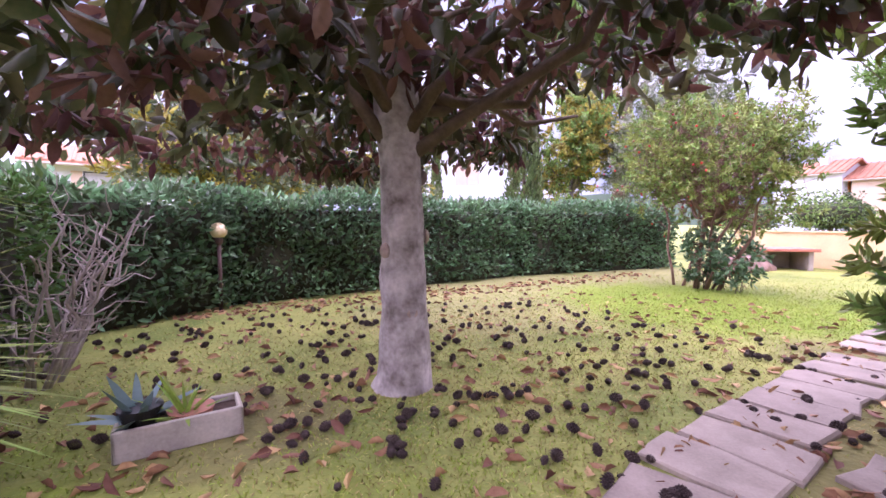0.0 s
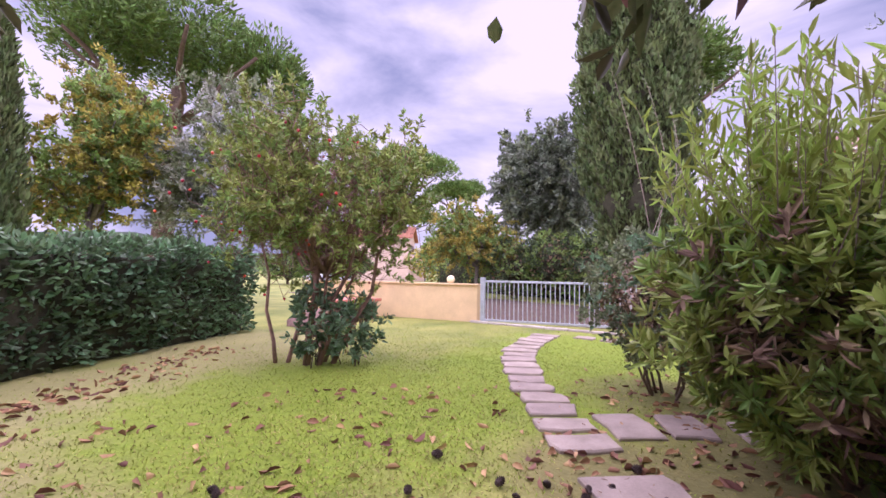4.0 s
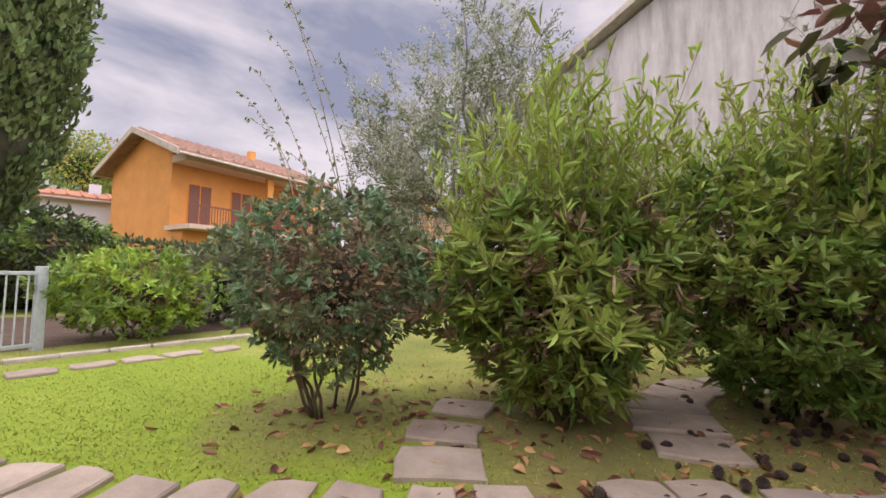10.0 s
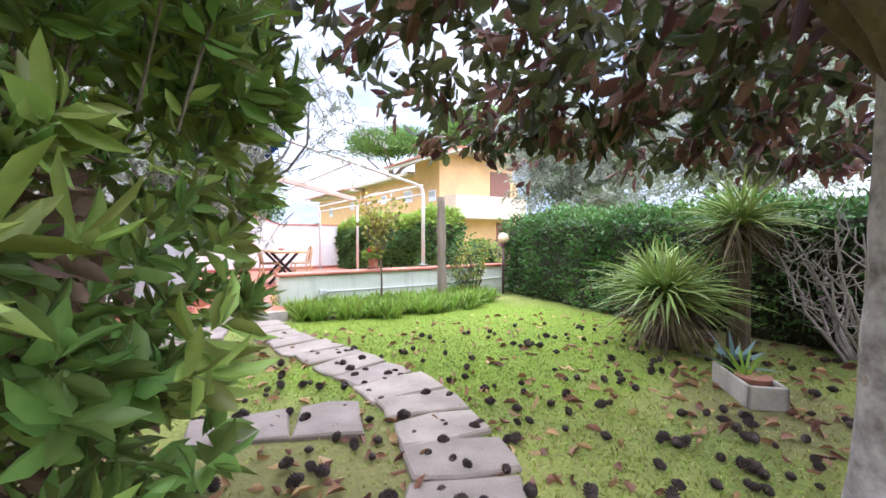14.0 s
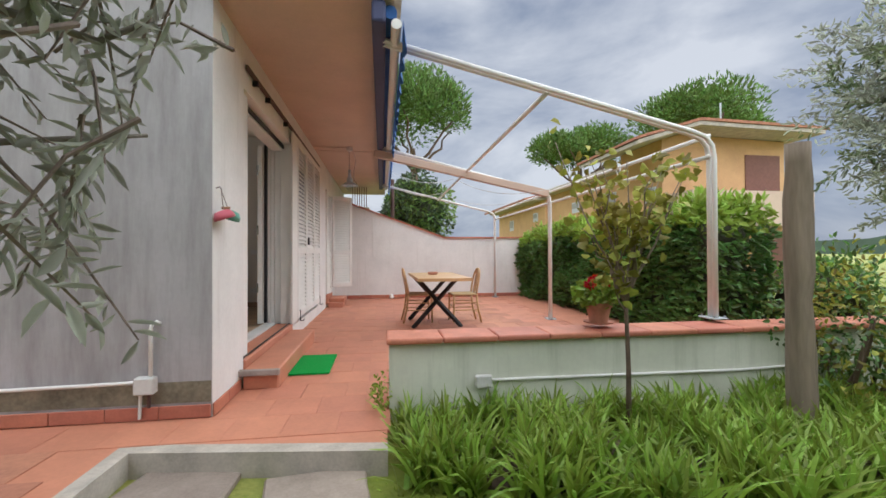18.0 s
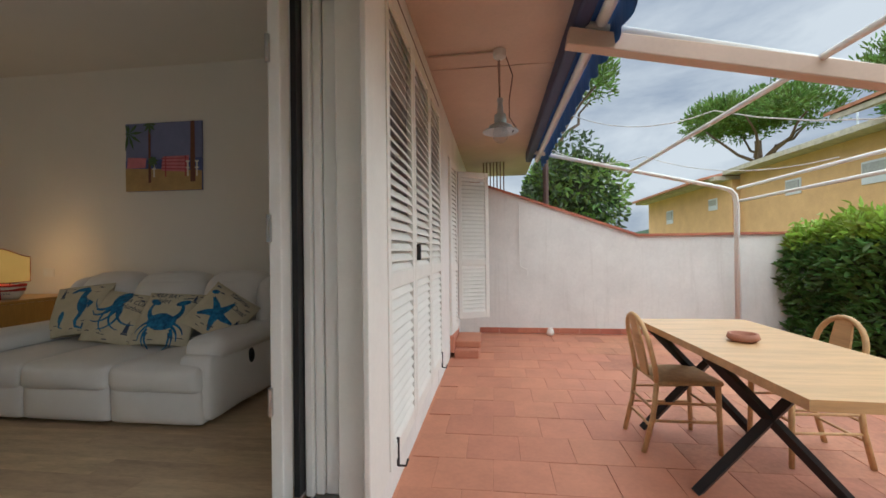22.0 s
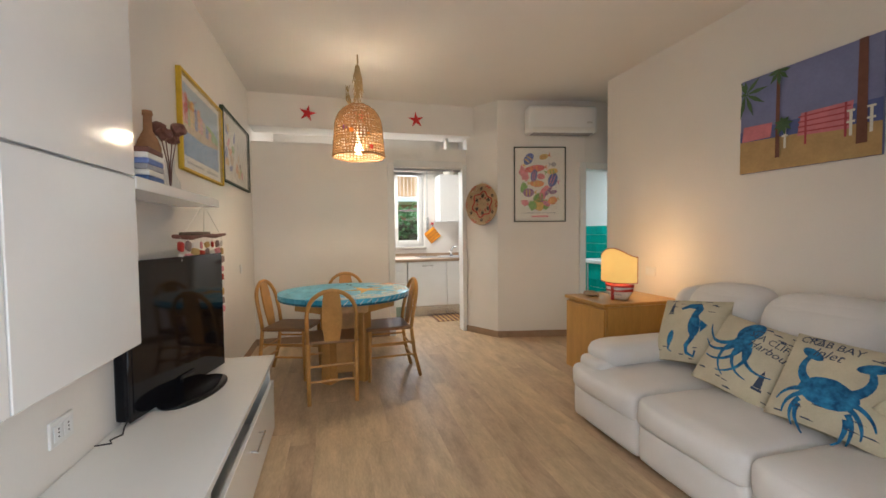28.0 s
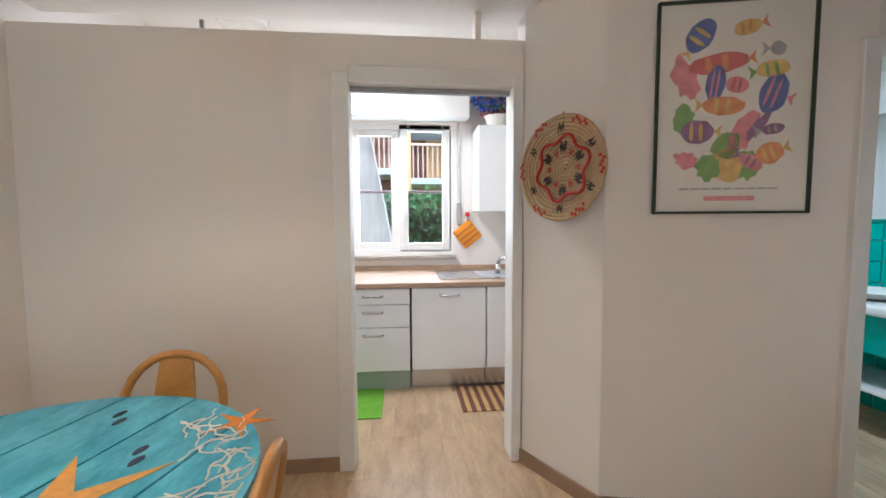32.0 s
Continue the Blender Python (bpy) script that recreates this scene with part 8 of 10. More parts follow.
# ---- sofa ----
sofa = empty("sofa", pose(0, 0, 0), "white leather three-seat recliner sofa", "sofa")
SX = (-3.05, -2.44, -1.82, -1.20)
part("base", box(-2.95, 3.18, FZ + 0.06, -1.25, 4.02, 0.50, 0.02), "leather_white", sofa)
for x in (-2.9, -1.3):
    for y in (3.25, 3.95):
        part("foot", box(x - 0.03, y - 0.03, FZ, x + 0.03, y + 0.03, FZ + 0.07, 0.004), "black_paint", sofa)
for i in range(3):
    x0, x1 = SX[i], SX[i + 1]
    part("footrest_panel", puffy(x0 + 0.002, 2.97, FZ + 0.02, x1 - 0.002, 3.22, 0.47, 0.035, (0.0, 0.025, 0), i, 0.004), "leather_white", sofa, smooth=True)
    part("seat_cushion", puffy(x0 + 0.002, 2.95, 0.43, x1 - 0.002, 3.86, 0.60, 0.05, (0.0, 0.03, 0.03), i + 4, 0.007), "leather_white", sofa, smooth=True)
    bk = puffy(x0 + (0.10 if i == 0 else 0.004), 3.72, 0.56, x1 - (0.10 if i == 2 else 0.004), 4.06, 1.10, 0.12, (0, 0.05, 0.03), i + 8, 0.006)
    for v in bk.verts:
        v.co.y += (v.co.z - 0.6) * 0.14 - 0.02
    part("back_cushion", bk, "leather_white", sofa, smooth=True)
    hb = puffy(x0 + (0.16 if i == 0 else 0.006), 3.66, 0.78, x1 - (0.16 if i == 2 else 0.006), 3.95, 1.09, 0.13, (0, 0.03, 0.02), i + 11, 0.006)
    for v in hb.verts:
        v.co.y += (v.co.z - 0.6) * 0.14 + 0.02
    part("headrest", hb, "leather_white", sofa, smooth=True)
for s, xa, xb in ((0, -3.05, -2.80), (1, -1.40, -1.15)):
    part("arm_side", puffy(xa + 0.02, 3.0, FZ + 0.04, xb - 0.005, 4.0, 0.66, 0.04, (0.02, 0.01, 0), s + 20, 0.006), "leather_white", sofa, smooth=True)
    part("arm_pad", puffy(xa - 0.005, 3.06, 0.60, xb + 0.015, 3.84, 0.75, 0.07, (0.01, 0.02, 0.012), s + 23, 0.007), "leather_white", sofa, smooth=True)
    wing = puffy(xa + (0.02 if s == 0 else 0.06), 3.70, 0.55, xb - (0.06 if s == 0 else 0.02), 4.08, 1.07, 0.09, (0.02, 0.03, 0.02), s + 26, 0.006)
    for v in wing.verts:
        v.co.y += (v.co.z - 0.6) * 0.12
    part("back_wing", wing, "leather_white", sofa, smooth=True)
bt = part("recliner_button", lathe([(0.0, 0.012), (0.75, 0.012), (1.0, 0.004), (1.0, 0.0)], 24), "black_paint", sofa, "black oval recliner handle", m=Matrix.Translation((-1.148, 3.40, 0.565)) @ pose(0, 0, 0, 0, 90, 0) @ Matrix.Diagonal((0.055, 0.035, 1, 1)), smooth=True)
part("button_grip", lathe([(0.0, 0.016), (0.5, 0.016), (0.55, 0.012)], 20), "tv_black", bt)

# ---- cushions ----
CW = 0.208


def c_height(x, y):
    u, v = max(-1, min(1, x / CW)), max(-1, min(1, y / CW))
    return 0.006 + 0.066 * max(0.0, (1 - u * u) * (1 - v * v)) ** 0.55


def cushion(label, m, shapes, texts, blots):
    cs = empty("cushion", m, label, "cushion", "printed cushions on the sofa")
    bm = bmesh.new()
    n = 14
    for s in (1, -1):
        g = []
        for i in range(n + 1):
            row = []
            for j in range(n + 1):
                u, v = -1 + 2 * i / n, -1 + 2 * j / n
                x = CW * u * (1 - 0.05 * (1 - v * v))
                y = CW * v * (1 - 0.05 * (1 - u * u))
                row.append(bm.verts.new((x, y, s * (c_height(x, y) - 0.006 * (abs(u) == 1 or abs(v) == 1)))))
            g.append(row)
        for i in range(n):
            for j in range(n):
                q = (g[i][j], g[i + 1][j], g[i + 1][j + 1], g[i][j + 1])
                bm.faces.new(q if s > 0 else q[::-1])
    bmesh.ops.remove_doubles(bm, verts=bm.verts, dist=0.0008)
    part("cover", bm, "cushion_cloth", cs, smooth=True)

    def drape(name, outlines, mt):
        b2 = bmesh.new()
        for o in outlines:
            vs = [b2.verts.new((x, y, 0)) for x, y in o]
            b2.faces.new(vs)
        bmesh.ops.triangulate(b2, faces=b2.faces)
        for _ in range(2):
            bmesh.ops.subdivide_edges(b2, edges=[e for e in b2.edges if e.calc_length() > 0.02], cuts=1)
            bmesh.ops.triangulate(b2, faces=b2.faces)
        for v in b2.verts:
            v.co.z = c_height(v.co.x, v.co.y) + 0.0015
        b2.normal_update()
        for f in b2.faces:
            if f.normal.z < 0:
                f.normal_flip()
        part(name, b2, mt, cs)["kind"] = "stuff"

    drape("printed_motif", shapes, "print_blue")
    drape("printed_marking", blots, "print_dark")
    for txt, size, x, y, rot in texts:
        ob = words("lettering", txt, size, "print_dark", cs, Matrix.Identity(4), shear=0.25 if txt[1:].islower() else 0)
        c, s = math.cos(math.radians(rot)), math.sin(math.radians(rot))
        for v in ob.data.vertices:
            px, py = x + v.co.x * c - v.co.y * s, y + v.co.x * s + v.co.y * c
            v.co = (px, py, c_height(px, py) + 0.002 + (0.0006 if v.co.z > 0 else 0))
    return cs


def curl(x, y, a, ln, turn, n=8):
    pts, aa = [(x, y)], a
    for i in range(n):
        x, y = x + math.cos(aa) * ln / n, y + math.sin(aa) * ln / n
        aa += turn / n
        pts.append((x, y))
    return pts


def tile_blots(seed, n=16):
    rr = random.Random(seed)
    out = []
    for i in range(n):
        x, y = rr.uniform(-0.19, 0.19), rr.choice((-1, 1)) * rr.uniform(0.11, 0.19)
        out.append([(x, y), (x + rr.uniform(0.015, 0.05), y), (x + 0.03, y + rr.uniform(0.003, 0.009)), (x, y + 0.005)])
    return out


seahorse = [stroke([(0.03, 0.16), (0.055, 0.13), (0.04, 0.09), (0.03, 0.04), (0.05, -0.01), (0.045, -0.06), (0.015, -0.11), (0.02, -0.15), (0.06, -0.165), (0.07, -0.13)], 0.05, 0.012),
            stroke([(0.04, 0.15), (-0.01, 0.15), (-0.055, 0.125)], 0.045, 0.016), oval(0.045, 0.02, 0.035, 0.075, 5, 12), [(0.075, 0.06), (0.12, 0.03), (0.085, -0.02)],
            oval(-0.09, -0.07, 0.02, 0.05, -10, 10), stroke([(-0.09, -0.10), (-0.10, -0.14), (-0.075, -0.155)], 0.02, 0.006)]
octopus = [oval(-0.02, 0.13, 0.05, 0.07, -25, 14), oval(-0.02, 0.06, 0.05, 0.035, 0, 12)] + [stroke(curl(-0.02 + 0.014 * k, 0.05, math.radians(250 + 13 * k), 0.22 + 0.02 * (k % 2), (-1) ** k * 2.0), 0.026, 0.005) for k in range(-3, 4)]
crab = [oval(0.0, -0.05, 0.10, 0.062, 0, 18, 0.05, 2)] + [stroke(curl(s * 0.07, -0.03, math.radians(90 - s * 55), 0.16, s * 1.9), 0.04, 0.016) for s in (-1, 1)] + \
       [oval(s * 0.10, 0.105, 0.05, 0.022, s * 25, 10) for s in (-1, 1)] + [stroke(curl(s * 0.08, -0.06 - 0.022 * k, math.radians(-90 + s * (80 - 22 * k)), 0.12, -s * 1.2), 0.022, 0.006) for s in (-1, 1) for k in range(4)]
starprint = [stroke([(-0.02, -0.02), (-0.02 + 0.075 * math.cos(a), -0.02 + 0.075 * math.sin(a)), (-0.02 + 0.145 * math.cos(a + 0.1), -0.02 + 0.145 * math.sin(a + 0.1))], 0.075, 0.018) for a in [math.radians(60 + 72 * k) for k in range(5)]] + [oval(0.10, -0.14, 0.04, 0.03, 20, 12), oval(-0.15, 0.12, 0.03, 0.02, 20, 12)]


def tower(x, y, s=1.0):
    return [[(x - 0.014 * s, y), (x + 0.014 * s, y), (x + 0.008 * s, y + 0.055 * s), (x - 0.008 * s, y + 0.055 * s)], [(x - 0.02 * s, y - 0.012 * s), (x + 0.02 * s, y - 0.012 * s), (x + 0.018 * s, y - 0.002), (x - 0.018 * s, y - 0.002)],
            [(x - 0.006 * s, y + 0.057 * s), (x + 0.006 * s, y + 0.057 * s), (x, y + 0.075 * s)]]


cushion("beige cushion printed with a blue seahorse", pose(-2.66, 3.56, 0.845, 62, -6, 14), seahorse, (), tile_blots(1) + tower(-0.12, 0.10))
cushion("beige cushion printed with a blue octopus", pose(-2.24, 3.48, 0.80, 56, 8, 4), octopus, (("SEA CLIFF", 0.048, 0.085, 0.115, -8), ("Harbour", 0.055, 0.10, 0.065, -8)), tile_blots(2) + tower(0.13, -0.12, 1.2))
cushion("beige cushion printed with a blue crab", pose(-1.83, 3.46, 0.80, 56, 3, 8), crab, (("CRAB BAY", 0.05, -0.06, 0.165, -4), ("Inlet", 0.06, -0.05, 0.115, -4)), tile_blots(3) + tower(0.16, 0.13, 0.8))
cushion("beige cushion printed with a blue starfish, tilted on its corner", pose(-1.45, 3.52, 0.825, 60, 34, 12) @ Matrix.Diagonal((0.9, 0.9, 0.9, 1)), starprint, (("STARFISH", 0.042, 0.05, 0.16, -6), ("Canal", 0.055, 0.09, 0.08, -6)), tile_blots(4) + tower(0.15, -0.05))

# ---- picture over the sofa ----
pc = empty("picture", on_north(-2.475, 2.175), "beach print with a red bench and palms on canvas", "picture")
W, H = 0.77, 0.63
part("canvas", box(-W / 2, -H / 2, 0.0, W / 2, H / 2, 0.02, 0.002), "canvas_sky", pc)
part("sand", flat([(-W / 2, -H / 2), (W / 2, -H / 2), (W / 2, -0.14), (0.1, -0.12), (-W / 2, -0.10)], 0.0012, z=0.0205), "canvas_sand", pc)
part("sea", flat([(-W / 2, -0.10), (0.1, -0.12), (W / 2, -0.14), (W / 2, -0.02), (-W / 2, -0.03)], 0.0012, z=0.0205), "canvas_sea", pc)
bmb = bmesh.new()
flat([(-0.02, -0.13), (0.25, -0.15), (0.26, 0.0), (0.0, 0.0)], 0.001, bmb, 0.0225)
flat([(-0.37, -0.10), (-0.18, -0.10), (-0.17, -0.01), (-0.36, 0.0)], 0.001, bmb, 0.0225)
part("printed_bench", bmb, "canvas_pink", pc)["kind"] = "stuff"
bmb = bmesh.new()
for k in range(4):
    flat([(-0.015, -0.115 + 0.03 * k), (0.25, -0.13 + 0.034 * k), (0.25, -0.122 + 0.034 * k), (-0.015, -0.107 + 0.03 * k)], 0.0008, bmb, 0.0238)
for x in (0.02, 0.22):
    flat([(x, -0.19), (x + 0.012, -0.19), (x + 0.012, 0.0), (x, 0.0)], 0.0008, bmb, 0.0238)
part("bench_slats", bmb, "canvas_red", pc)["kind"] = "stuff"
for x, w in ((-0.135, 0.026), (0.30, 0.05)):
    part("palm_trunk", flat([(x - w / 2, -0.24), (x + w / 2, -0.24), (x + w * 0.4, H / 2), (x - w * 0.4, H / 2)], 0.001, z=0.0248), "ink_brown", pc)
for x, y, n, r in ((-0.345, 0.22, 9, 0.15), (-0.13, 0.30, 7, 0.07), (-0.10, -0.03, 8, 0.06)):
    bmb = bmesh.new()
    for a in range(n):
        an = math.tau * (a + 0.3) / n
        ex, ey = x + r * math.cos(an), y + r * math.sin(an) - 0.02
        ex, ey = max(-W / 2 + 0.004, min(W / 2 - 0.004, ex)), min(H / 2 - 0.004, ey)
        nx, ny = -math.sin(an) * 0.014, math.cos(an) * 0.014
        flat([(x, y), ((x + ex) / 2 + nx, min(H / 2 - 0.003, (y + ey) / 2 + ny)), (ex, ey), ((x + ex) / 2 - nx, (y + ey) / 2 - ny)], 0.0006, bmb, 0.0262 + 0.0007 * a)
    part("palm_frond", bmb, "canvas_green", pc)
bmb = bmesh.new()
for x in (0.245, 0.335, -0.095):
    flat([(x, -0.19), (x + 0.014, -0.19), (x + 0.014, -0.05), (x, -0.05)], 0.0008, bmb, 0.0270)
    for y in (-0.06, -0.12):
        flat([(x - 0.012, y), (x + 0.026, y), (x + 0.026, y + 0.012), (x - 0.012, y + 0.012)], 0.0008, bmb, 0.0282)
part("printed_railing", bmb, "print_pale", pc)["kind"] = "stuff"

# ---- small cabinet and boat lamp ----
cb = empty("cabinet", None, "low cherry wood cabinet beside the sofa", "cabinet")
part("body", box(-3.88, 3.452, FZ + 0.05, -3.35, 4.14, 0.884, 0.002), "cherry_wood", cb)
part("top", box(-3.90, 3.42, 0.884, -3.33, 4.15, 0.91, 0.004), "cherry_wood", cb)
part("plinth", box(-3.86, 3.48, FZ, -3.37, 4.12, FZ + 0.05), "cherry_wood", cb)
part("door", box(-3.885, 3.432, FZ + 0.055, -3.352, 3.450, 0.862, 0.003), "cherry_wood", cb)
part("side_panel", box(-3.347, 3.455, FZ + 0.02, -3.332, 4.14, 0.882, 0.002), "cherry_wood", cb)
LX, LY = -3.53, 3.71
lp = empty("table_lamp", pose(LX, LY, 0.91, 0, 0, 12) @ Matrix.Scale(0.82, 4), "lamp with a boat base and glowing cream shade", "lamp")


def boat(z0, z1, k0, k1, sx, sy):
    bm = bmesh.new()
    rings = []
    for i in range(5):
        t = i / 4
        k = k0 + (k1 - k0) * math.sin(t * math.pi / 2)
        z = z0 + (z1 - z0) * t
        rings.append([bm.verts.new((sx * k * math.copysign(abs(math.cos(a)) ** 0.8, math.cos(a)), sy * k * math.copysign(abs(math.sin(a)) ** 1.2, math.sin(a)), z + 0.02 * t * math.cos(a) ** 2)) for a in [2 * math.pi * j / 28 for j in range(28)]])
    for r0, r1 in zip(rings, rings[1:]):
        for k in range(28):
            bm.faces.new((r0[k], r0[(k + 1) % 28], r1[(k + 1) % 28], r1[k]))
    bm.faces.new(rings[0][::-1])
    bm.faces.new(rings[-1])
    return bm


part("hull", boat(0, 0.13, 0.6, 1.0, 0.15, 0.10), "ceramic_white", lp, smooth=True)
part("hull_band", boat(0.085, 0.098, 0.955, 0.975, 0.152, 0.102), "trim_red", lp, "red painted band")
part("gunwale", boat(0.130, 0.142, 1.0, 1.0, 0.155, 0.105), "trim_red", lp)
part("bow_stripe", box(-0.012, -0.112, 0.0, 0.012, -0.085, 0.13, 0.004), "trim_red", lp)
bmx = bmesh.new()
for k in range(8):
    x = -0.10 + k * 0.025 + (0.02 if k > 3 else 0)
    box(x, -0.107, 0.055, x + 0.014, -0.1, 0.068, 0, 1, bmx)
part("hull_lettering", bmx, "ink_grey", lp, "illegible grey lettering")
part("stem", tube([(0, 0.02, 0.12), (0, 0.02, 0.30)], 0.009, 8), "steel", lp)
bm = bmesh.new()
n = 24
top, bot, ti, bi = [], [], [], []
for i in range(n + 1):
    t = i / n
    a = math.radians(200 + 140 * t)
    x, y = 0.235 * math.cos(a), 0.15 * math.sin(a) + 0.04
    zt = 0.435 + 0.085 * math.sin(math.pi * t) ** 2
    zb = 0.185 - 0.015 * math.sin(math.pi * t)
    top.append(bm.verts.new((x, y, zt)))
    bot.append(bm.verts.new((x, y, zb)))
    ti.append(bm.verts.new((x * 0.985, y + 0.004, zt)))
    bi.append(bm.verts.new((x * 0.985, y + 0.004, zb)))
for i in range(n):
    bm.faces.new((bot[i], bot[i + 1], top[i + 1], top[i]))
    bm.faces.new((bi[i + 1], bi[i], ti[i], ti[i + 1]))
    bm.faces.new((top[i], top[i + 1], ti[i + 1], ti[i]))
    bm.faces.new((bot[i + 1], bot[i], bi[i], bi[i + 1]))
tline, bline = [v.co.copy() for v in top], [v.co.copy() for v in bot]
part("shade", bm, "lamp_shade", lp, "glowing cream shade", smooth=True)
part("shade_trim", tube(tline, 0.0045, 6), "trim_red", lp)
part("shade_trim", tube(bline, 0.0045, 6), "trim_red", lp)
for e in (0, -1):
    part("shade_trim", tube([bline[e], tline[e]], 0.003, 6), "trim_red", lp)
dish = part("dish", puffy(-0.10, -0.045, 0.0, 0.10, 0.045, 0.028, 0.014, (0.03, 0.02, 0.002), 3, 0.002), "weathered_wood", None, m=pose(-3.79, 3.62, 0.911, 0, 0, -25), smooth=True)
tagged(dish, "small dark oval wooden dish on the cabinet", "dish")

# ---- poster, air conditioner, basket plate ----
ps = picture("watercolour fish poster in a thin dark green frame", pose(-5.04, 3.78, 2.035, 90, 0, 77.5), 0.615, 0.88, "frame_green", 0.010, 0.022)
part("print_area", flat([(-0.235, -0.30), (0.235, -0.30), (0.235, 0.385), (-0.235, 0.385)], 0.0006, z=0.0055), "paper_white", ps)
FISH = (("wash_blue", -0.135, 0.30, 0.075, 0.05, 55, "wash_yellow"), ("wash_yellow", 0.045, 0.325, 0.055, 0.032, 15, "wash_orange"), ("wash_grey", 0.165, 0.235, 0.03, 0.028, 0, "wash_grey"), ("wash_red", -0.06, 0.185, 0.12, 0.042, 8, "wash_orange"),
        ("wash_yellow", 0.15, 0.155, 0.065, 0.035, 10, "wash_green"), ("wash_blue", -0.07, 0.10, 0.038, 0.075, -8, "wash_pink"), ("wash_pink", 0.015, 0.095, 0.045, 0.034, -10, "wash_red"), ("wash_blue", 0.155, 0.055, 0.055, 0.085, -20, "wash_pink"),
        ("wash_orange", -0.035, 0.01, 0.085, 0.04, -3, "wash_yellow"), ("wash_purple", -0.135, -0.095, 0.068, 0.05, 0, "wash_yellow"), ("wash_purple", 0.16, -0.09, 0.045, 0.022, 10, "wash_grey"), ("wash_orange", 0.15, -0.19, 0.055, 0.045, 20, "wash_yellow"), ("wash_pink", 0.08, -0.225, 0.05, 0.03, -30, "wash_purple"))
for k, (c, x, y, rx, ry, a, c2) in enumerate(FISH):
    part("printed_fish", flat(oval(x, y, rx, ry, a, 18, 0.06, k), 0.0006, z=0.0064 + 0.0003 * (k % 3)), c, ps)
    ca, sa = math.cos(math.radians(a)), math.sin(math.radians(a))
    s = 1 if k % 2 else -1
    tx, ty = x + s * rx * 0.95 * ca, y + s * rx * 0.95 * sa
    part("printed_tail", flat([(tx, ty), (tx + s * 0.035 * ca - 0.03 * sa, ty + s * 0.035 * sa + 0.03 * ca), (tx + s * 0.025 * ca, ty + s * 0.025 * sa), (tx + s * 0.035 * ca + 0.03 * sa, ty + s * 0.035 * sa - 0.03 * ca)], 0.0006, z=0.0066), c2, ps)
    for q in (-0.35, 0.2):
        part("printed_stripe", flat(oval(x + q * rx * ca, y + q * rx * sa, rx * 0.12, ry * 0.8, a, 10, 0.1, k), 0.0006, z=0.0074), c2, ps)
for k, (c, x, y, rx, ry, a) in enumerate((("wash_pink", -0.19, 0.13, 0.05, 0.09, 20), ("wash_pink", 0.05, -0.10, 0.045, 0.09, -25), ("wash_purple", 0.10, -0.08, 0.025, 0.07, -40), ("wash_green", -0.19, -0.04, 0.045, 0.06, 0), ("wash_green", -0.02, -0.15, 0.055, 0.06, 0), ("wash_green", -0.09, -0.24, 0.05, 0.06, 0),
                                          ("wash_green", 0.06, -0.235, 0.045, 0.06, 0), ("wash_yellow", -0.015, -0.23, 0.07, 0.07, 0), ("wash_pink", -0.175, -0.215, 0.05, 0.035, -20))):
    part("printed_coral", flat(oval(x, y, rx, ry, a, 18, 0.22, k + 40), 0.0006, z=0.0058 + 0.0002 * (k % 3)), c, ps)
part("caption_bar", flat([(-0.10, -0.385), (0.10, -0.385), (0.10, -0.365), (-0.10, -0.365)], 0.0006, z=0.0056), "wash_pink", ps)
bmx = bmesh.new()
for k in range(9):
    x = -0.2 + k * 0.044
    flat([(x, -0.338), (x + 0.037, -0.338), (x + 0.037, -0.331), (x, -0.331)], 0.0006, bmx, 0.0056)
part("caption_line", bmx, "wash_grey", ps, "illegible small caption")

ac = empty("air_conditioner", pose(-4.977, 3.975, 2.745, 90, 0, 80), "white wall-mounted air conditioner unit", "air conditioner")
part("body", puffy(-0.40, -0.155, 0.0, 0.40, 0.155, 0.20, 0.035, (0, 0, 0.012), 0, 0.0), "matt_white", ac, smooth=True)
part("front_flap", box(-0.36, -0.135, 0.198, 0.36, -0.095, 0.212, 0.005, 2), "white_paint", ac)
part("air_outlet", box(-0.35, -0.158, 0.05, 0.35, -0.146, 0.18, 0.003), "ink_grey", ac)
part("display", box(0.27, -0.05, 0.209, 0.33, -0.03, 0.214, 0.002), "plastic_grey", ac)
bpm = Matrix.Translation((-5.33, 3.190, 1.815)) @ pose(0, 0, 0, 90, 0, 30) @ Matrix.Scale(1.2, 4)
bp_ = empty("basket_plate", bpm, "round woven basket plate with red and black pattern", "wall plate")
part("rings", lathe([(0.0, 0.012), (0.03, 0.012)], 8), "wicker", bp_)
for k in range(14):
    r = 0.012 + 0.0145 * k
    part("coil", tube([(r * math.cos(a), r * math.sin(a), 0.012 + 0.035 * (k / 13) ** 2) for a in [2 * math.pi * j / 40 for j in range(41)]], 0.0078, 6, False), "straw", bp_, smooth=True)
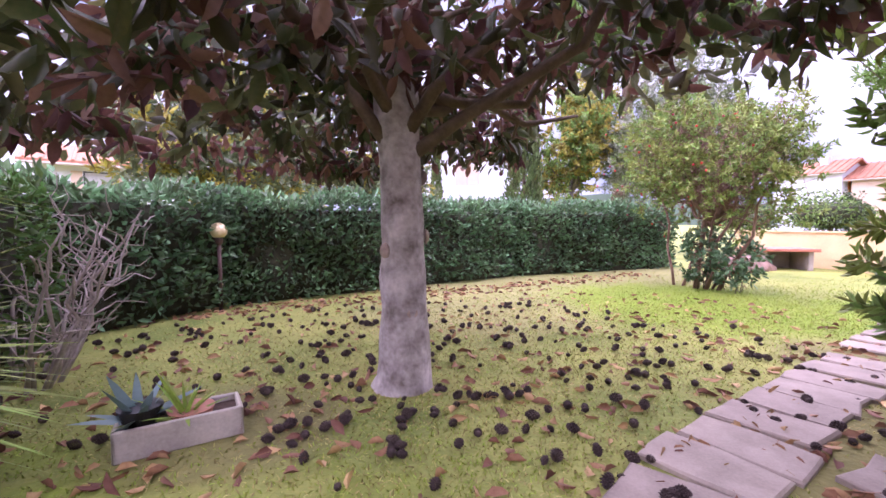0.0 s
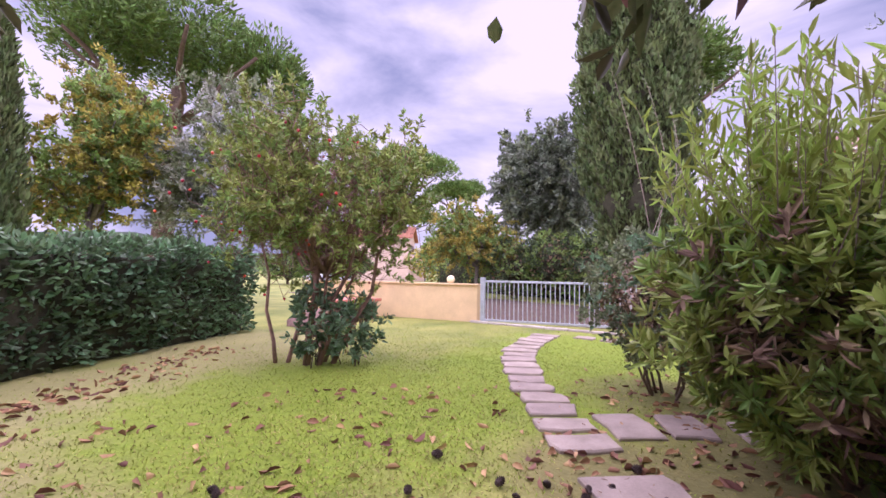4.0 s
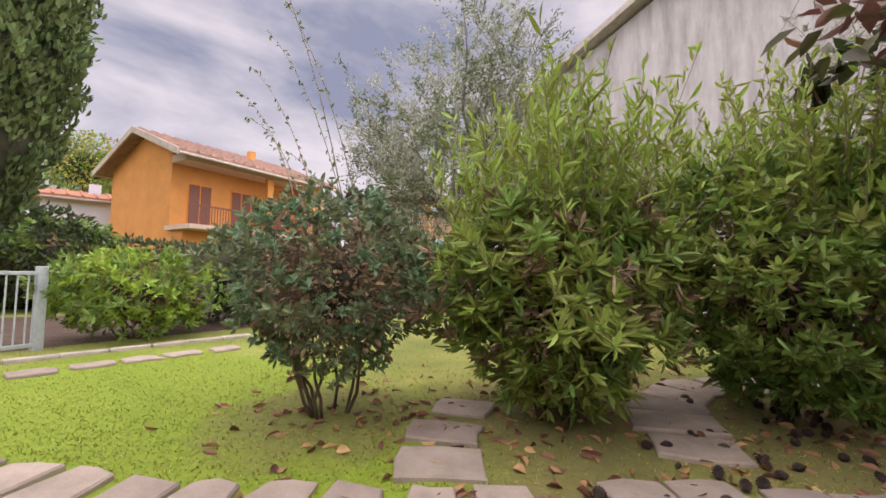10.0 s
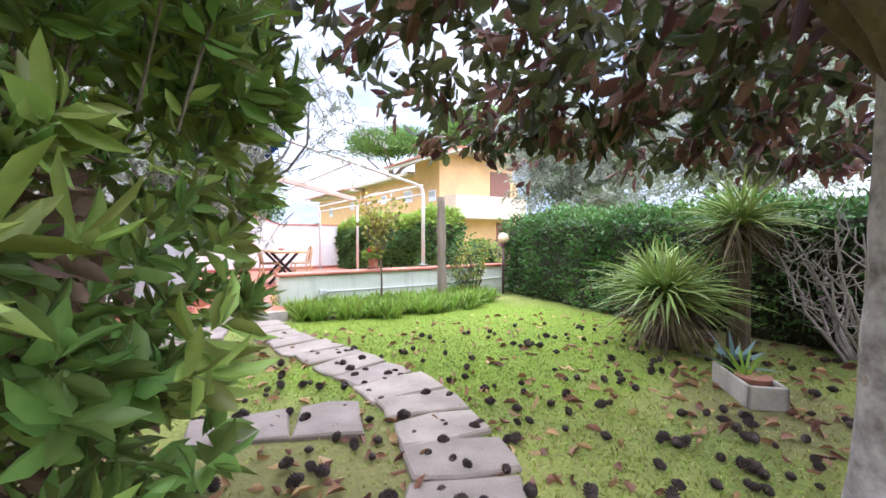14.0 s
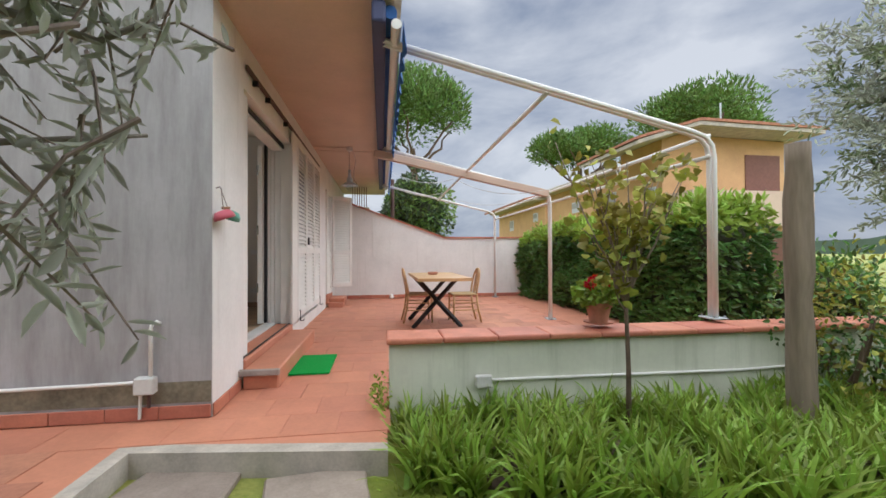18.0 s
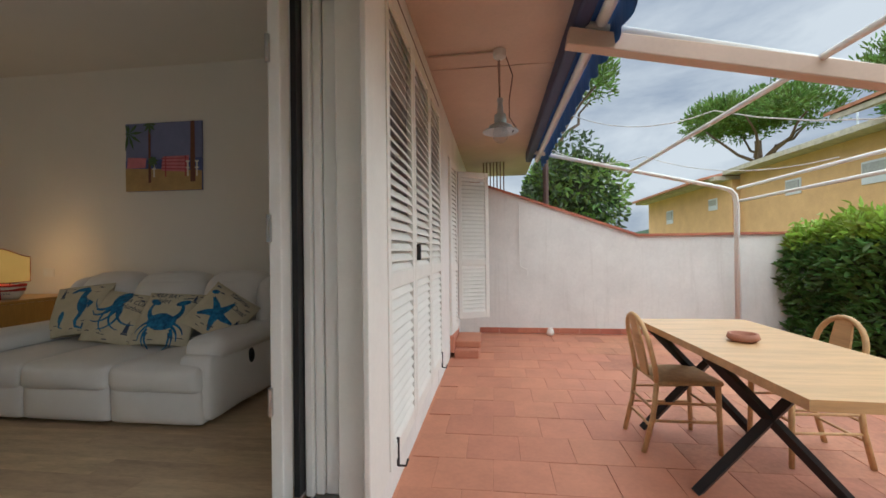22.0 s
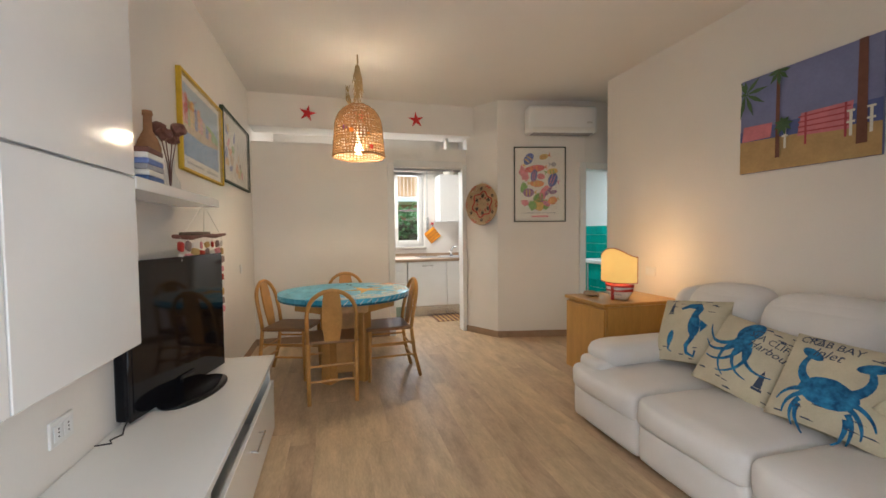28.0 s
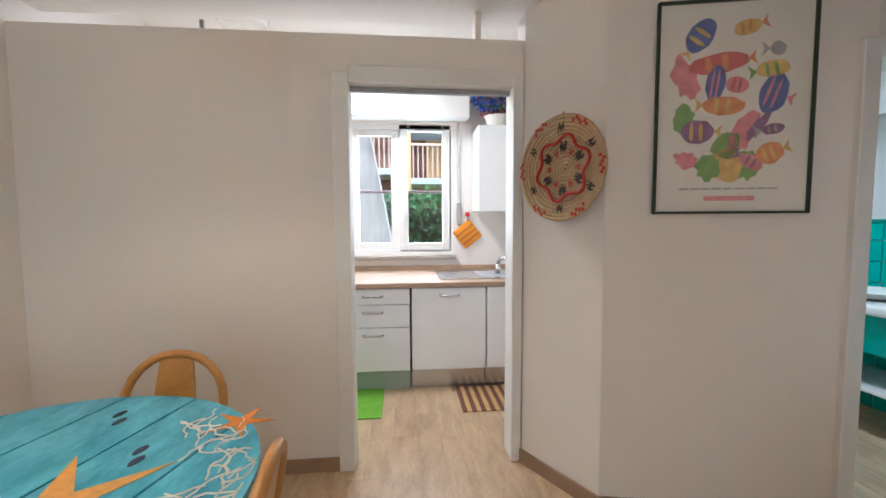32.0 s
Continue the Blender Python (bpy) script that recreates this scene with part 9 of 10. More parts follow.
for k in range(6):
    a = math.radians(30 + 60 * k)
    for r, dr, mt_, wd in ((0.085, 0.034, "black_paint", 0.034), (0.068, 0.02, "trim_red", 0.02), (0.158, 0.024, "black_paint", 0.03), (0.192, 0.014, "trim_red", 0.075)):
        aa = a + (0.52 if mt_ == "trim_red" else 0)
        bm = bmesh.new()
        n = 6
        for s in range(n):
            t0, t1 = aa + (s / n - 0.5) * wd / r, aa + ((s + 0.9) / n - 0.5) * wd / r
            z = 0.012 + 0.035 * ((r - 0.012) / 0.1885) ** 2 + 0.0115
            jr = 0.008 * math.sin(s * 2.1)
            vs = [bm.verts.new((q * math.cos(t), q * math.sin(t), z)) for q, t in ((r - dr / 2 + jr, t0), (r + dr / 2 + jr, t0), (r + dr / 2 + jr, t1), (r - dr / 2 + jr, t1))]
            bm.faces.new(vs)
        bmesh.ops.recalc_face_normals(bm, faces=bm.faces)
        part("woven_figure", bm, mt_, bp_)
part("woven_ring", tube([((0.118 + 0.014 * math.cos(6 * a)) * math.cos(a + 0.3), (0.118 + 0.014 * math.cos(6 * a)) * math.sin(a + 0.3), 0.036) for a in [2 * math.pi * j / 60 for j in range(61)]], 0.0065, 5, False), "trim_red", bp_, "red lobed ring")
part("hanging_loop", tube([(-0.006, 0.20, 0.03), (0, 0.222, 0.03), (0.006, 0.20, 0.03)], 0.002, 6), "trim_red", bp_)
for y in (1.155, 1.74, 2.385):
    sf = part("starfish", flat(star(0, 0, 0.095, 78 if y < 2 else 95, 0.34), 0.014), "red_star", None, m=on_west(y, 2.82, -5.47))
    tagged(sf, "red dried starfish on the beam", "starfish", "red starfish on the beam")
tagged(part("small_clamp", box(-5.61, 1.42, 2.52, -5.59, 1.44, 2.56, 0.002), "ink_grey"), "tiny grey clip on the wall top", "clip")

# ---- dining table ----
TX, TY, TR = -4.30, 1.50, 0.555
tb = empty("dining_table", pose(TX, TY, 0), "round dining table with a turquoise beach-print top", "table")
part("tabletop", lathe([(TR - 0.02, 0.925), (TR - 0.004, 0.93), (TR - 0.002, 0.962), (TR - 0.01, 0.968)], 64), "table_joint", tb, smooth=False)
ua, un = math.radians(165), math.radians(75)
JO = (-TR, -0.42, -0.17, 0.07, 0.31, TR)
for lo, hi in zip(JO, JO[1:]):
    lo2, hi2 = lo + (0.004 if lo > -TR else 0), hi - (0.004 if hi < TR else 0)
    ring = []
    for s in (1, -1):
        seq = []
        for k in range(17):
            o = lo2 + (hi2 - lo2) * k / 16
            o = max(-TR + 1e-3, min(TR - 1e-3, o))
            a = s * math.sqrt(TR * TR - o * o)
            seq.append((o * math.cos(un) + a * math.cos(ua), o * math.sin(un) + a * math.sin(ua)))
        ring += seq if s > 0 else seq[::-1]
    part("board", prism(ring, 0.945, 0.98), "table_blue", tb, "turquoise printed board")
rr = random.Random(7)
bmn = bmesh.new()
for k in range(110):
    a = math.radians(rr.uniform(-15, 140))
    r = TR - 0.012 - abs(rr.gauss(0, 0.06))
    x, y = r * math.cos(a), r * math.sin(a)
    aa, pts = rr.uniform(0, 6.28), []
    for j in range(7):
        if math.hypot(x, y) < TR - 0.004:
            pts.append((x, y, 0.9815))
        aa += rr.uniform(-0.9, 0.9)
        x, y = x + 0.022 * math.cos(aa), y + 0.022 * math.sin(aa)
    if len(pts) > 2:
        tube(pts, 0.0028, 4, True, bmn)
part("printed_net", bmn, "net_white", tb, "white fishing net along the edge")["kind"] = "stuff"
bmn = bmesh.new()
for k in range(26):
    a = math.radians(-15 + 155 * k / 25)
    n0 = Vector((math.cos(a), math.sin(a), 0))
    tube([n0 * (TR + 0.001) + Vector((0, 0, 0.94 + 0.01 * (k % 2))), n0.lerp(Vector((math.cos(a + 0.06), math.sin(a + 0.06), 0)), 1) * (TR + 0.001) + Vector((0, 0, 0.972))], 0.003, 4, True, bmn)
part("edge_net", bmn, "net_white", tb)["kind"] = "stuff"
part("printed_starfish", flat(star(0.02, 0.17, 0.23, 60, 0.24), 0.0018, z=0.9805), "starfish", tb, "orange starfish motif")
part("printed_starfish", flat(star(-0.33, 0.42, 0.10, 20, 0.27), 0.0018, z=0.9805), "ink_orange", tb, "orange starfish motif")
for x, y in ((-0.42, 0.03), (-0.37, 0.06), (-0.20, 0.22), (-0.15, 0.24), (0.30, -0.15)):
    part("printed_spot", flat(oval(x, y, 0.026, 0.012, 165, 10, 0.15, 4), 0.0014, z=0.9805), "print_dark", tb)
oc = [(0.44 * math.cos(math.radians(22.5 + 45 * k)), 0.44 * math.sin(math.radians(22.5 + 45 * k))) for k in range(8)]
part("apron", prism(oc, 0.85, 0.928), "chair_wood", tb)
for k in range(4):
    a = math.radians(45 + 90 * k)
    part("leg", box(-0.05, -0.05, FZ, 0.05, 0.05, 0.852, 0.006), "chair_wood", tb, m=pose(0.20 * math.cos(a), 0.20 * math.sin(a), 0, 0, 0, 45))
    part("leg_panel", box(-0.12, -0.012, FZ + 0.08, 0.12, 0.012, 0.85, 0.003), "chair_wood", tb, m=pose(0.142 * math.cos(a + math.pi / 4), 0.142 * math.sin(a + math.pi / 4), 0, 0, 0, 90 + math.degrees(a + math.pi / 4)))

dc = bent_chair("chair_dark_seat", "chair_wood")
tagged(dc, "honey wood dining chair with a hoop back", "chair", "chairs round the dining table")
dc.matrix_world = pose(-3.98, 1.38, FZ, 0, 0, 92)
for x, y, a in ((-4.80, 1.53, -88), (-4.50, 1.04, -18), (-4.28, 1.85, 184)):
    copy_thing(dc, pose(x, y, FZ, 0, 0, a))

# ---- pendant ----
pd = empty("pendant_lamp", pose(-4.28, 1.64, 0), "woven wicker pendant lamp with hanging raffia", "lamp")


def dome_r(z):
    t = (z - 2.14) / 0.45
    return 0.222 * (1 - 0.17 * t) if t < 0.55 else 0.222 * (1 - 0.17 * 0.55) * math.sqrt(max(0.03, 1 - ((t - 0.55) / 0.47) ** 2))


for k in range(19):
    z = 2.145 + 0.44 * k / 18
    r = dome_r(z)
    part("hoop", tube([(r * math.cos(a), r * math.sin(a), z + 0.003 * math.sin(5 * a + k)) for a in [2 * math.pi * j / 36 for j in range(37)]], 0.010 if k == 0 else 0.0052, 5, False), "wicker", pd)
bm = bmesh.new()
for j in range(88):
    a = 2 * math.pi * j / 88
    tw = 0.12 * (-1) ** j
    tube([((dome_r(z) + 0.002) * math.cos(a + tw * (z - 2.14) * 5), (dome_r(z) + 0.002) * math.sin(a + tw * (z - 2.14) * 5), z) for z in [2.145 + 0.44 * q / 12 for q in range(13)]], 0.0034, 4, False, bm)
part("weave", bm, "wicker", pd)["kind"] = "stuff"
bm = bmesh.new()
rr = random.Random(3)
for j in range(46):
    a, z0, ln = rr.uniform(0, 6.28), rr.uniform(2.58, 2.80), rr.uniform(0.10, 0.26)
    tube([(0.012 * math.cos(a), 0.012 * math.sin(a), z0 + ln * 0.6), (0.03 * math.cos(a), 0.03 * math.sin(a), z0 + ln * 0.3), (rr.uniform(0.03, 0.06) * math.cos(a), rr.uniform(0.03, 0.06) * math.sin(a), z0)], [0.005, 0.004, 0.0015], 4, True, bm)
for j in range(7):
    tube([(0.02, -0.06, 2.57), (0.02 + rr.uniform(-0.01, 0.02), -0.08 + rr.uniform(-0.02, 0.02), 2.62), (0.02 + rr.uniform(-0.03, 0.03), -0.085 + rr.uniform(-0.02, 0.02), 2.74)], [0.007, 0.006, 0.002], 4, True, bm)
part("raffia", bm, "rush", pd, "pale dangling raffia")["kind"] = "stuff"
part("cord", tube([(0, 0, 2.3), (0, 0, CZ)], 0.006, 8), "rush", pd)
part("socket", tube([(0, 0, 2.26), (0, 0, 2.36)], 0.02, 10), "white_paint", pd)
part("light_bulb", lathe([(0.0, 2.165), (0.02, 2.17), (0.033, 2.19), (0.036, 2.21), (0.028, 2.24), (0.016, 2.262)], 16), "bulb", pd, "lit bulb", smooth=True)
for x, y, z, mt_ in ((0.19, 0.09, 2.20, "trim_red"), (0.18, -0.02, 2.42, "wicker"), (0.15, -0.12, 2.36, "ink_purple"), (0.19, -0.07, 2.33, "ink_orange"), (0.18, 0.07, 2.31, "ink_orange")):
    part("shell", puffy(x - 0.018, y - 0.018, z - 0.02, x + 0.018, y + 0.018, z + 0.02, 0.014, seed=4, cuts=3), mt_, pd, smooth=True)

# ---- television wall ----
st = empty("television_stand", None, "long low glossy white television stand", "television stand")
part("top", box(-3.43, TV_Y + 0.004, 0.672, -0.72, 1.03, 0.70, 0.003), "gloss_white", st)
part("bottom", box(-3.41, TV_Y + 0.01, FZ, -0.74, 1.0, FZ + 0.06, 0.002), "gloss_white", st)
part("back", box(-3.41, TV_Y + 0.006, FZ + 0.06, -0.74, TV_Y + 0.022, 0.672), "gloss_white", st)
for x in (-3.41, -2.10, -1.66, -0.76):
    part("divider", box(x, TV_Y + 0.022, FZ + 0.06, x + 0.02, 1.0, 0.672, 0.001), "gloss_white", st)
part("shelf", box(-2.08, TV_Y + 0.022, 0.44, -1.66, 0.99, 0.455, 0.001), "gloss_white", st)
for x0, x1 in ((-3.40, -2.10), (-1.64, -0.75)):
    dr = part("drawer", box(x0, 1.002, FZ + 0.012, x1, 1.022, 0.545, 0.002), "gloss_white", st)
    mx_ = (x0 + x1) / 2
    part("handle", tube([(mx_ - 0.11, 1.05, 0.46), (mx_ + 0.11, 1.05, 0.46)], 0.006, 8), "steel", dr, "slim steel handle")
    for x in (mx_ - 0.1, mx_ + 0.1):
        part("handle_post", tube([(x, 1.02, 0.46), (x, 1.05, 0.46)], 0.004, 6), "steel", dr)
part("drawer", box(-2.09, 1.002, FZ + 0.012, -1.65, 1.022, 0.40, 0.002), "gloss_white", st)
for i, (mt_, a) in enumerate((("paper_white", 0), ("ink_sea", 8), ("ink_pink", -5), ("ink_grey", 3), ("paper_white", 12))):
    mg = part("magazine", box(-0.14, -0.10, 0, 0.14, 0.10, 0.008, 0.002), mt_, None, m=pose(-1.87, 0.86, 0.456 + 0.009 * i, 0, 0, a))
    tagged(mg, "magazine lying in the open niche", "magazine", "magazines in the stand")
for i, (mt_, x) in enumerate((("ink_sea", -1.95), ("ink_grey", -1.90), ("ink_blue", -1.84))):
    pn_ = part("pen", tube([(x, 0.93, 0.512 + 0.006 * i), (x + 0.06, 0.985, 0.512 + 0.006 * i)], 0.005, 6), mt_)
    tagged(pn_, "slim dark pen on the magazines", "pen")

tv = empty("television", pose(-2.905, 0.675, 0.70, 0, 0, -12.5), "flat black television on an oval base", "television")
part("screen_body", box(-0.392, -0.055, 0.012, 0.392, 0.0, 0.67, 0.012, 2), "tv_black", tv)
part("bezel", box(-0.395, 0.0, 0.01, 0.395, 0.010, 0.672, 0.004), "tv_black", tv)
part("screen", box(-0.372, 0.010, 0.045, 0.372, 0.0125, 0.65), "tv_black", tv, "dark reflecting screen")
part("neck", box(-0.07, -0.045, 0.01, 0.07, 0.03, 0.09, 0.01), "tv_black", tv)
part("base", lathe([(0.0, 0.0), (1.0, 0.0), (1.0, 0.5), (0.9, 0.9), (0.4, 1.0), (0.0, 1.0)], 32), "tv_black", tv, "glossy oval base", m=Matrix.Translation((0.02, 0.06, 0.0)) @ Matrix.Diagonal((0.23, 0.12, 0.02, 1)), smooth=True)
part("badge", box(-0.02, 0.0115, 0.02, 0.02, 0.0125, 0.032), "plastic_grey", tv)
cable = part("cable", tube([(-2.56, 0.60, 0.76), (-2.50, 0.585, 0.706), (-2.44, 0.605, 0.704), (-2.40, 0.58, 0.704), (-2.37, 0.60, 0.704), (-2.34, 0.56, 0.715)], 0.003, 6), "black_paint")
tagged(cable, "black cable behind the television", "cable")

uc = empty("wall_cabinet", None, "tall glossy white hanging cabinets on the wall", "cabinet")
part("body", box(-2.25, TV_Y + 0.003, 1.10, -0.62, 0.735, 2.96, 0.002), "matt_white", uc)
for x0, x1 in ((-2.25, -1.652), (-1.645, -0.62)):
    for z0, z1 in ((1.10, 1.676), (1.684, 2.96)):
        part("door", box(x0, 0.737, z0, x1, 0.757, z1, 0.002), "gloss_white", uc)
sf = part("wall_shelf", box(-3.31, TV_Y + 0.002, 1.64, -2.252, 0.76, 1.685, 0.003), "gloss_white")
tagged(sf, "white floating wall shelf", "shelf")
bo = empty("bottle", pose(-2.64, 0.655, 1.685) @ Matrix.Diagonal((1.25, 1.25, 1.05, 1)), "brown glass bottle with a pale label", "bottle")
part("glass_body", lathe([(0.0, 0), (0.036, 0.0), (0.038, 0.01), (0.038, 0.16), (0.03, 0.19), (0.014, 0.23), (0.013, 0.29), (0.016, 0.292), (0.015, 0.31), (0.0, 0.31)], 18), "cork", bo, smooth=True)
part("label", lathe([(0.0385, 0.04), (0.0388, 0.041), (0.0388, 0.13), (0.0385, 0.131)], 18), "soffit", bo, "faded paper label")
for i, (mt_, a) in enumerate((("ink_sea", 0), ("paper_white", 2), ("ink_grey", -2), ("ink_sky", 1), ("paper_white", -1), ("ink_brown", 2))):
    bk_ = part("book", box(-0.075, -0.095, 0, 0.075, 0.095, 0.021, 0.003), mt_, None, m=pose(-2.46, 0.652, 1.6855 + 0.0215 * i, 0, 0, a))
    tagged(bk_, "book lying in a stack on the shelf", "book", "books on the shelf")
va = empty("vase", pose(-2.86, 0.66, 1.685), "small glass vase with dried red roses", "vase")
part("vase_body", lathe([(0.0, 0), (0.035, 0.0), (0.042, 0.02), (0.04, 0.05), (0.022, 0.09), (0.018, 0.13), (0.024, 0.15), (0.022, 0.152)], 18), "frosted", va, smooth=True)
rr = random.Random(12)
for k in range(4):
    a = k * 1.6
    tp = Vector((0.05 * math.cos(a), 0.04 * math.sin(a), 0.27 + 0.03 * (k % 2)))
    part("flower_stem", tube([(0, 0, 0.01), (0.01 * math.cos(a), 0.01 * math.sin(a), 0.14), tp], 0.0025, 5), "ink_brown", va)
    bm = bmesh.new()
    bmesh.ops.create_icosphere(bm, subdivisions=2, radius=0.032)
    for v in bm.verts:
        v.co *= 1 + 0.5 * noise.noise(v.co * 60 + Vector((k, 0, 0)))
    part("dried_rose", bm, "ink_brown", va, "dried dark red rose", m=Matrix.Translation(tp))
ml = empty("driftwood_mobile", None, "driftwood mobile hung with red and white shells", "mobile")
part("driftwood", tube([(-2.86, 0.665, 1.472), (-3.1, 0.67, 1.465), (-3.3, 0.675, 1.478), (-3.52, 0.68, 1.47), (-3.74, 0.685, 1.482)], [0.010, 0.014, 0.012, 0.014, 0.009], 8), "ink_brown", ml, smooth=True)
part("driftwood", tube([(-2.9, 0.68, 1.485), (-3.2, 0.69, 1.488), (-3.45, 0.665, 1.492)], [0.007, 0.01, 0.006], 7), "bark_brown", ml, smooth=True)
for x in (-2.95, -3.3, -3.66):
    part("cord", tube([(x, 0.675, 1.48), (-3.23 + (x + 3.3) * 0.05, 0.70, 1.641)], 0.0022, 5), "net_white", ml)
rr = random.Random(5)
for k in range(8):
    x = -2.92 - 0.11 * k
    ln = 0.14 + 0.42 * (k / 7) ** 1.5 + rr.uniform(-0.04, 0.04)
    part("string", tube([(x, 0.675, 1.47), (x, 0.675, 1.47 - ln)], 0.0015, 4), "net_white", ml)
    z = 1.42
    j = 0
    while z > 1.47 - ln:
        rs = rr.uniform(0.016, 0.028)
        sh_ = puffy(-rs, -rs * 0.4, -rs, rs, rs * 0.4, rs, rs * 0.6, seed=k + j, wrinkle=0.004, cuts=3)
        part("shell", sh_, ("trim_red", "wash_brown", "net_white", "wash_pink", "ink_sand")[(2 * j + k) % 5], ml, m=pose(x, 0.675, z, 0, rr.uniform(-20, 20), rr.uniform(-40, 40)), smooth=True)
        z -= rs * 2 + rr.uniform(0.005, 0.02)
        j += 1

p1 = picture("harbour print with pastel houses in a yellow frame", on_south(-3.81, 2.17), 0.93, 0.60, "frame_yellow", 0.016, 0.03)
part("printed_sky", flat([(-0.40, 0.0), (0.40, 0.0), (0.40, 0.245), (-0.40, 0.245)], 0.0006, z=0.0055), "pale_sky", p1)
part("printed_water", flat([(-0.40, -0.20), (0.40, -0.20), (0.40, 0.0), (-0.40, 0.0)], 0.0006, z=0.0055), "print_water", p1)
part("printed_quay", flat([(-0.40, 0.03), (-0.40, -0.045), (0.0, -0.06), (0.40, -0.03), (0.40, 0.0)], 0.0005, z=0.0061), "wash_sand", p1)
part("printed_hill", flat([(0.06, 0.0), (0.40, 0.0), (0.40, 0.04), (0.28, 0.08), (0.12, 0.10)], 0.0005, z=0.0061), "wash_green", p1)
xh = -0.40
for k, (wd_, hg_, c) in enumerate(((0.055, 0.17, "wash_pink"), (0.06, 0.18, "wash_red"), (0.04, 0.16, "wash_green"), (0.09, 0.155, "wash_yellow"), (0.06, 0.13, "wash_blue"), (0.06, 0.14, "wash_orange"), (0.055, 0.10, "wash_pink"), (0.06, 0.085, "wash_sand"), (0.07, 0.06, "wash_blue"), (0.07, 0.05, "wash_orange"))):
    x0_, x1_ = xh, xh + wd_ - 0.003
    hb_ = part("printed_house", flat([(x0_, 0.0), (x1_, 0.0), (x1_, hg_), ((x0_ + x1_) / 2, hg_ + 0.014), (x0_, hg_)], 0.0005, z=0.0066), c, p1)
    for q in range(max(1, int(hg_ / 0.04))):
        for r_ in (0.28, 0.68):
            xw, zw = x0_ + wd_ * r_, 0.014 + 0.038 * q
            part("printed_window", flat([(xw - 0.005, zw), (xw + 0.005, zw), (xw + 0.005, zw + 0.018), (xw - 0.005, zw + 0.018)], 0.0004, z=0.0071), "wash_grey", hb_)
    xh += wd_
for k in range(14):
    if k != 6:
        part("caption_bar", flat([(0.37 - 0.05 * k, -0.245), (0.335 - 0.05 * k, -0.245), (0.335 - 0.05 * k, -0.228), (0.37 - 0.05 * k, -0.228)][::-1], 0.0004, z=0.006), "wash_grey", p1)
p2 = picture("watercolour fish print in a dark green frame", on_south(-4.83, 2.225), 1.06, 0.61, "frame_green", 0.016, 0.03)
part("printed_sheet", flat([(-0.42, -0.22), (0.42, -0.22), (0.42, 0.22), (-0.42, 0.22)], 0.0006, z=0.0055), "print_pale", p2)
for k, (c, x, y, rx, ry, a) in enumerate((("wash_blue", 0.33, 0.15, 0.05, 0.035, 30), ("wash_yellow", 0.29, 0.17, 0.045, 0.03, 20), ("wash_blue", 0.06, 0.13, 0.06, 0.028, -60), ("wash_grey", -0.08, 0.08, 0.035, 0.025, 10), ("wash_pink", 0.27, 0.06, 0.065, 0.026, -35),
                                          ("wash_blue", 0.36, -0.05, 0.045, 0.05, 0), ("wash_green", 0.12, 0.02, 0.045, 0.04, 0), ("wash_orange", 0.22, -0.02, 0.06, 0.03, -25), ("wash_sand", 0.17, -0.08, 0.06, 0.05, 10), ("wash_yellow", 0.33, -0.12, 0.07, 0.035, 0), ("wash_blue", 0.20, -0.16, 0.07, 0.025, -15),
                                          ("wash_sand", -0.10, -0.03, 0.03, 0.04, 0), ("wash_brown", -0.17, -0.09, 0.05, 0.025, 0), ("wash_orange", -0.03, -0.13, 0.05, 0.05, 0), ("wash_yellow", -0.12, -0.17, 0.055, 0.045, 0), ("wash_pink", -0.24, -0.17, 0.035, 0.04, 0), ("wash_green", -0.20, -0.14, 0.03, 0.04, 0), ("wash_red", 0.27, 0.0, 0.02, 0.02, 0))):
    part("printed_fish", flat(oval(-x, y, rx, ry, -a, 14, 0.16, k), 0.0005, z=0.0062 + 0.0002 * (k % 4)), c, p2)

# ---- kitchen ----
wall("wall_kitchen_far", "interior_wall", -7.45, 0.25, 0.0, -7.43, 1.86, CZ, "white kitchen wall")
wall("wall_kitchen_far_side", "interior_wall", -7.45, 2.90, 0.0, -7.43, 3.62, CZ, "white kitchen wall")
wall("wall_kitchen_under", "interior_wall", -7.45, 1.86, 0.0, -7.43, 2.90, 1.25, "white kitchen wall below the window")
wall("wall_kitchen_top", "interior_wall", -7.45, 1.86, 2.49, -7.43, 2.90, CZ, "white kitchen wall above the window")
wall("wall_kitchen_side", "interior_wall", -7.43, 3.50, 0.0, -5.72, 3.62, CZ, "white kitchen side wall")
UNITS = ((0.60, 1.32, "door"), (1.32, 1.96, "door"), (1.96, 2.45, "drawers"), (2.46, 3.055, "dishwasher"), (3.06, 3.49, "door"))


def kitchen_handle(parent, y, z):
    part("handle", tube([(-6.585, y - 0.075, z), (-6.555, y - 0.055, z), (-6.550, y, z + 0.003), (-6.555, y + 0.055, z), (-6.585, y + 0.075, z)], [0.010, 0.008, 0.007, 0.008, 0.010], 8), "steel", parent, "bowed steel handle", smooth=True)


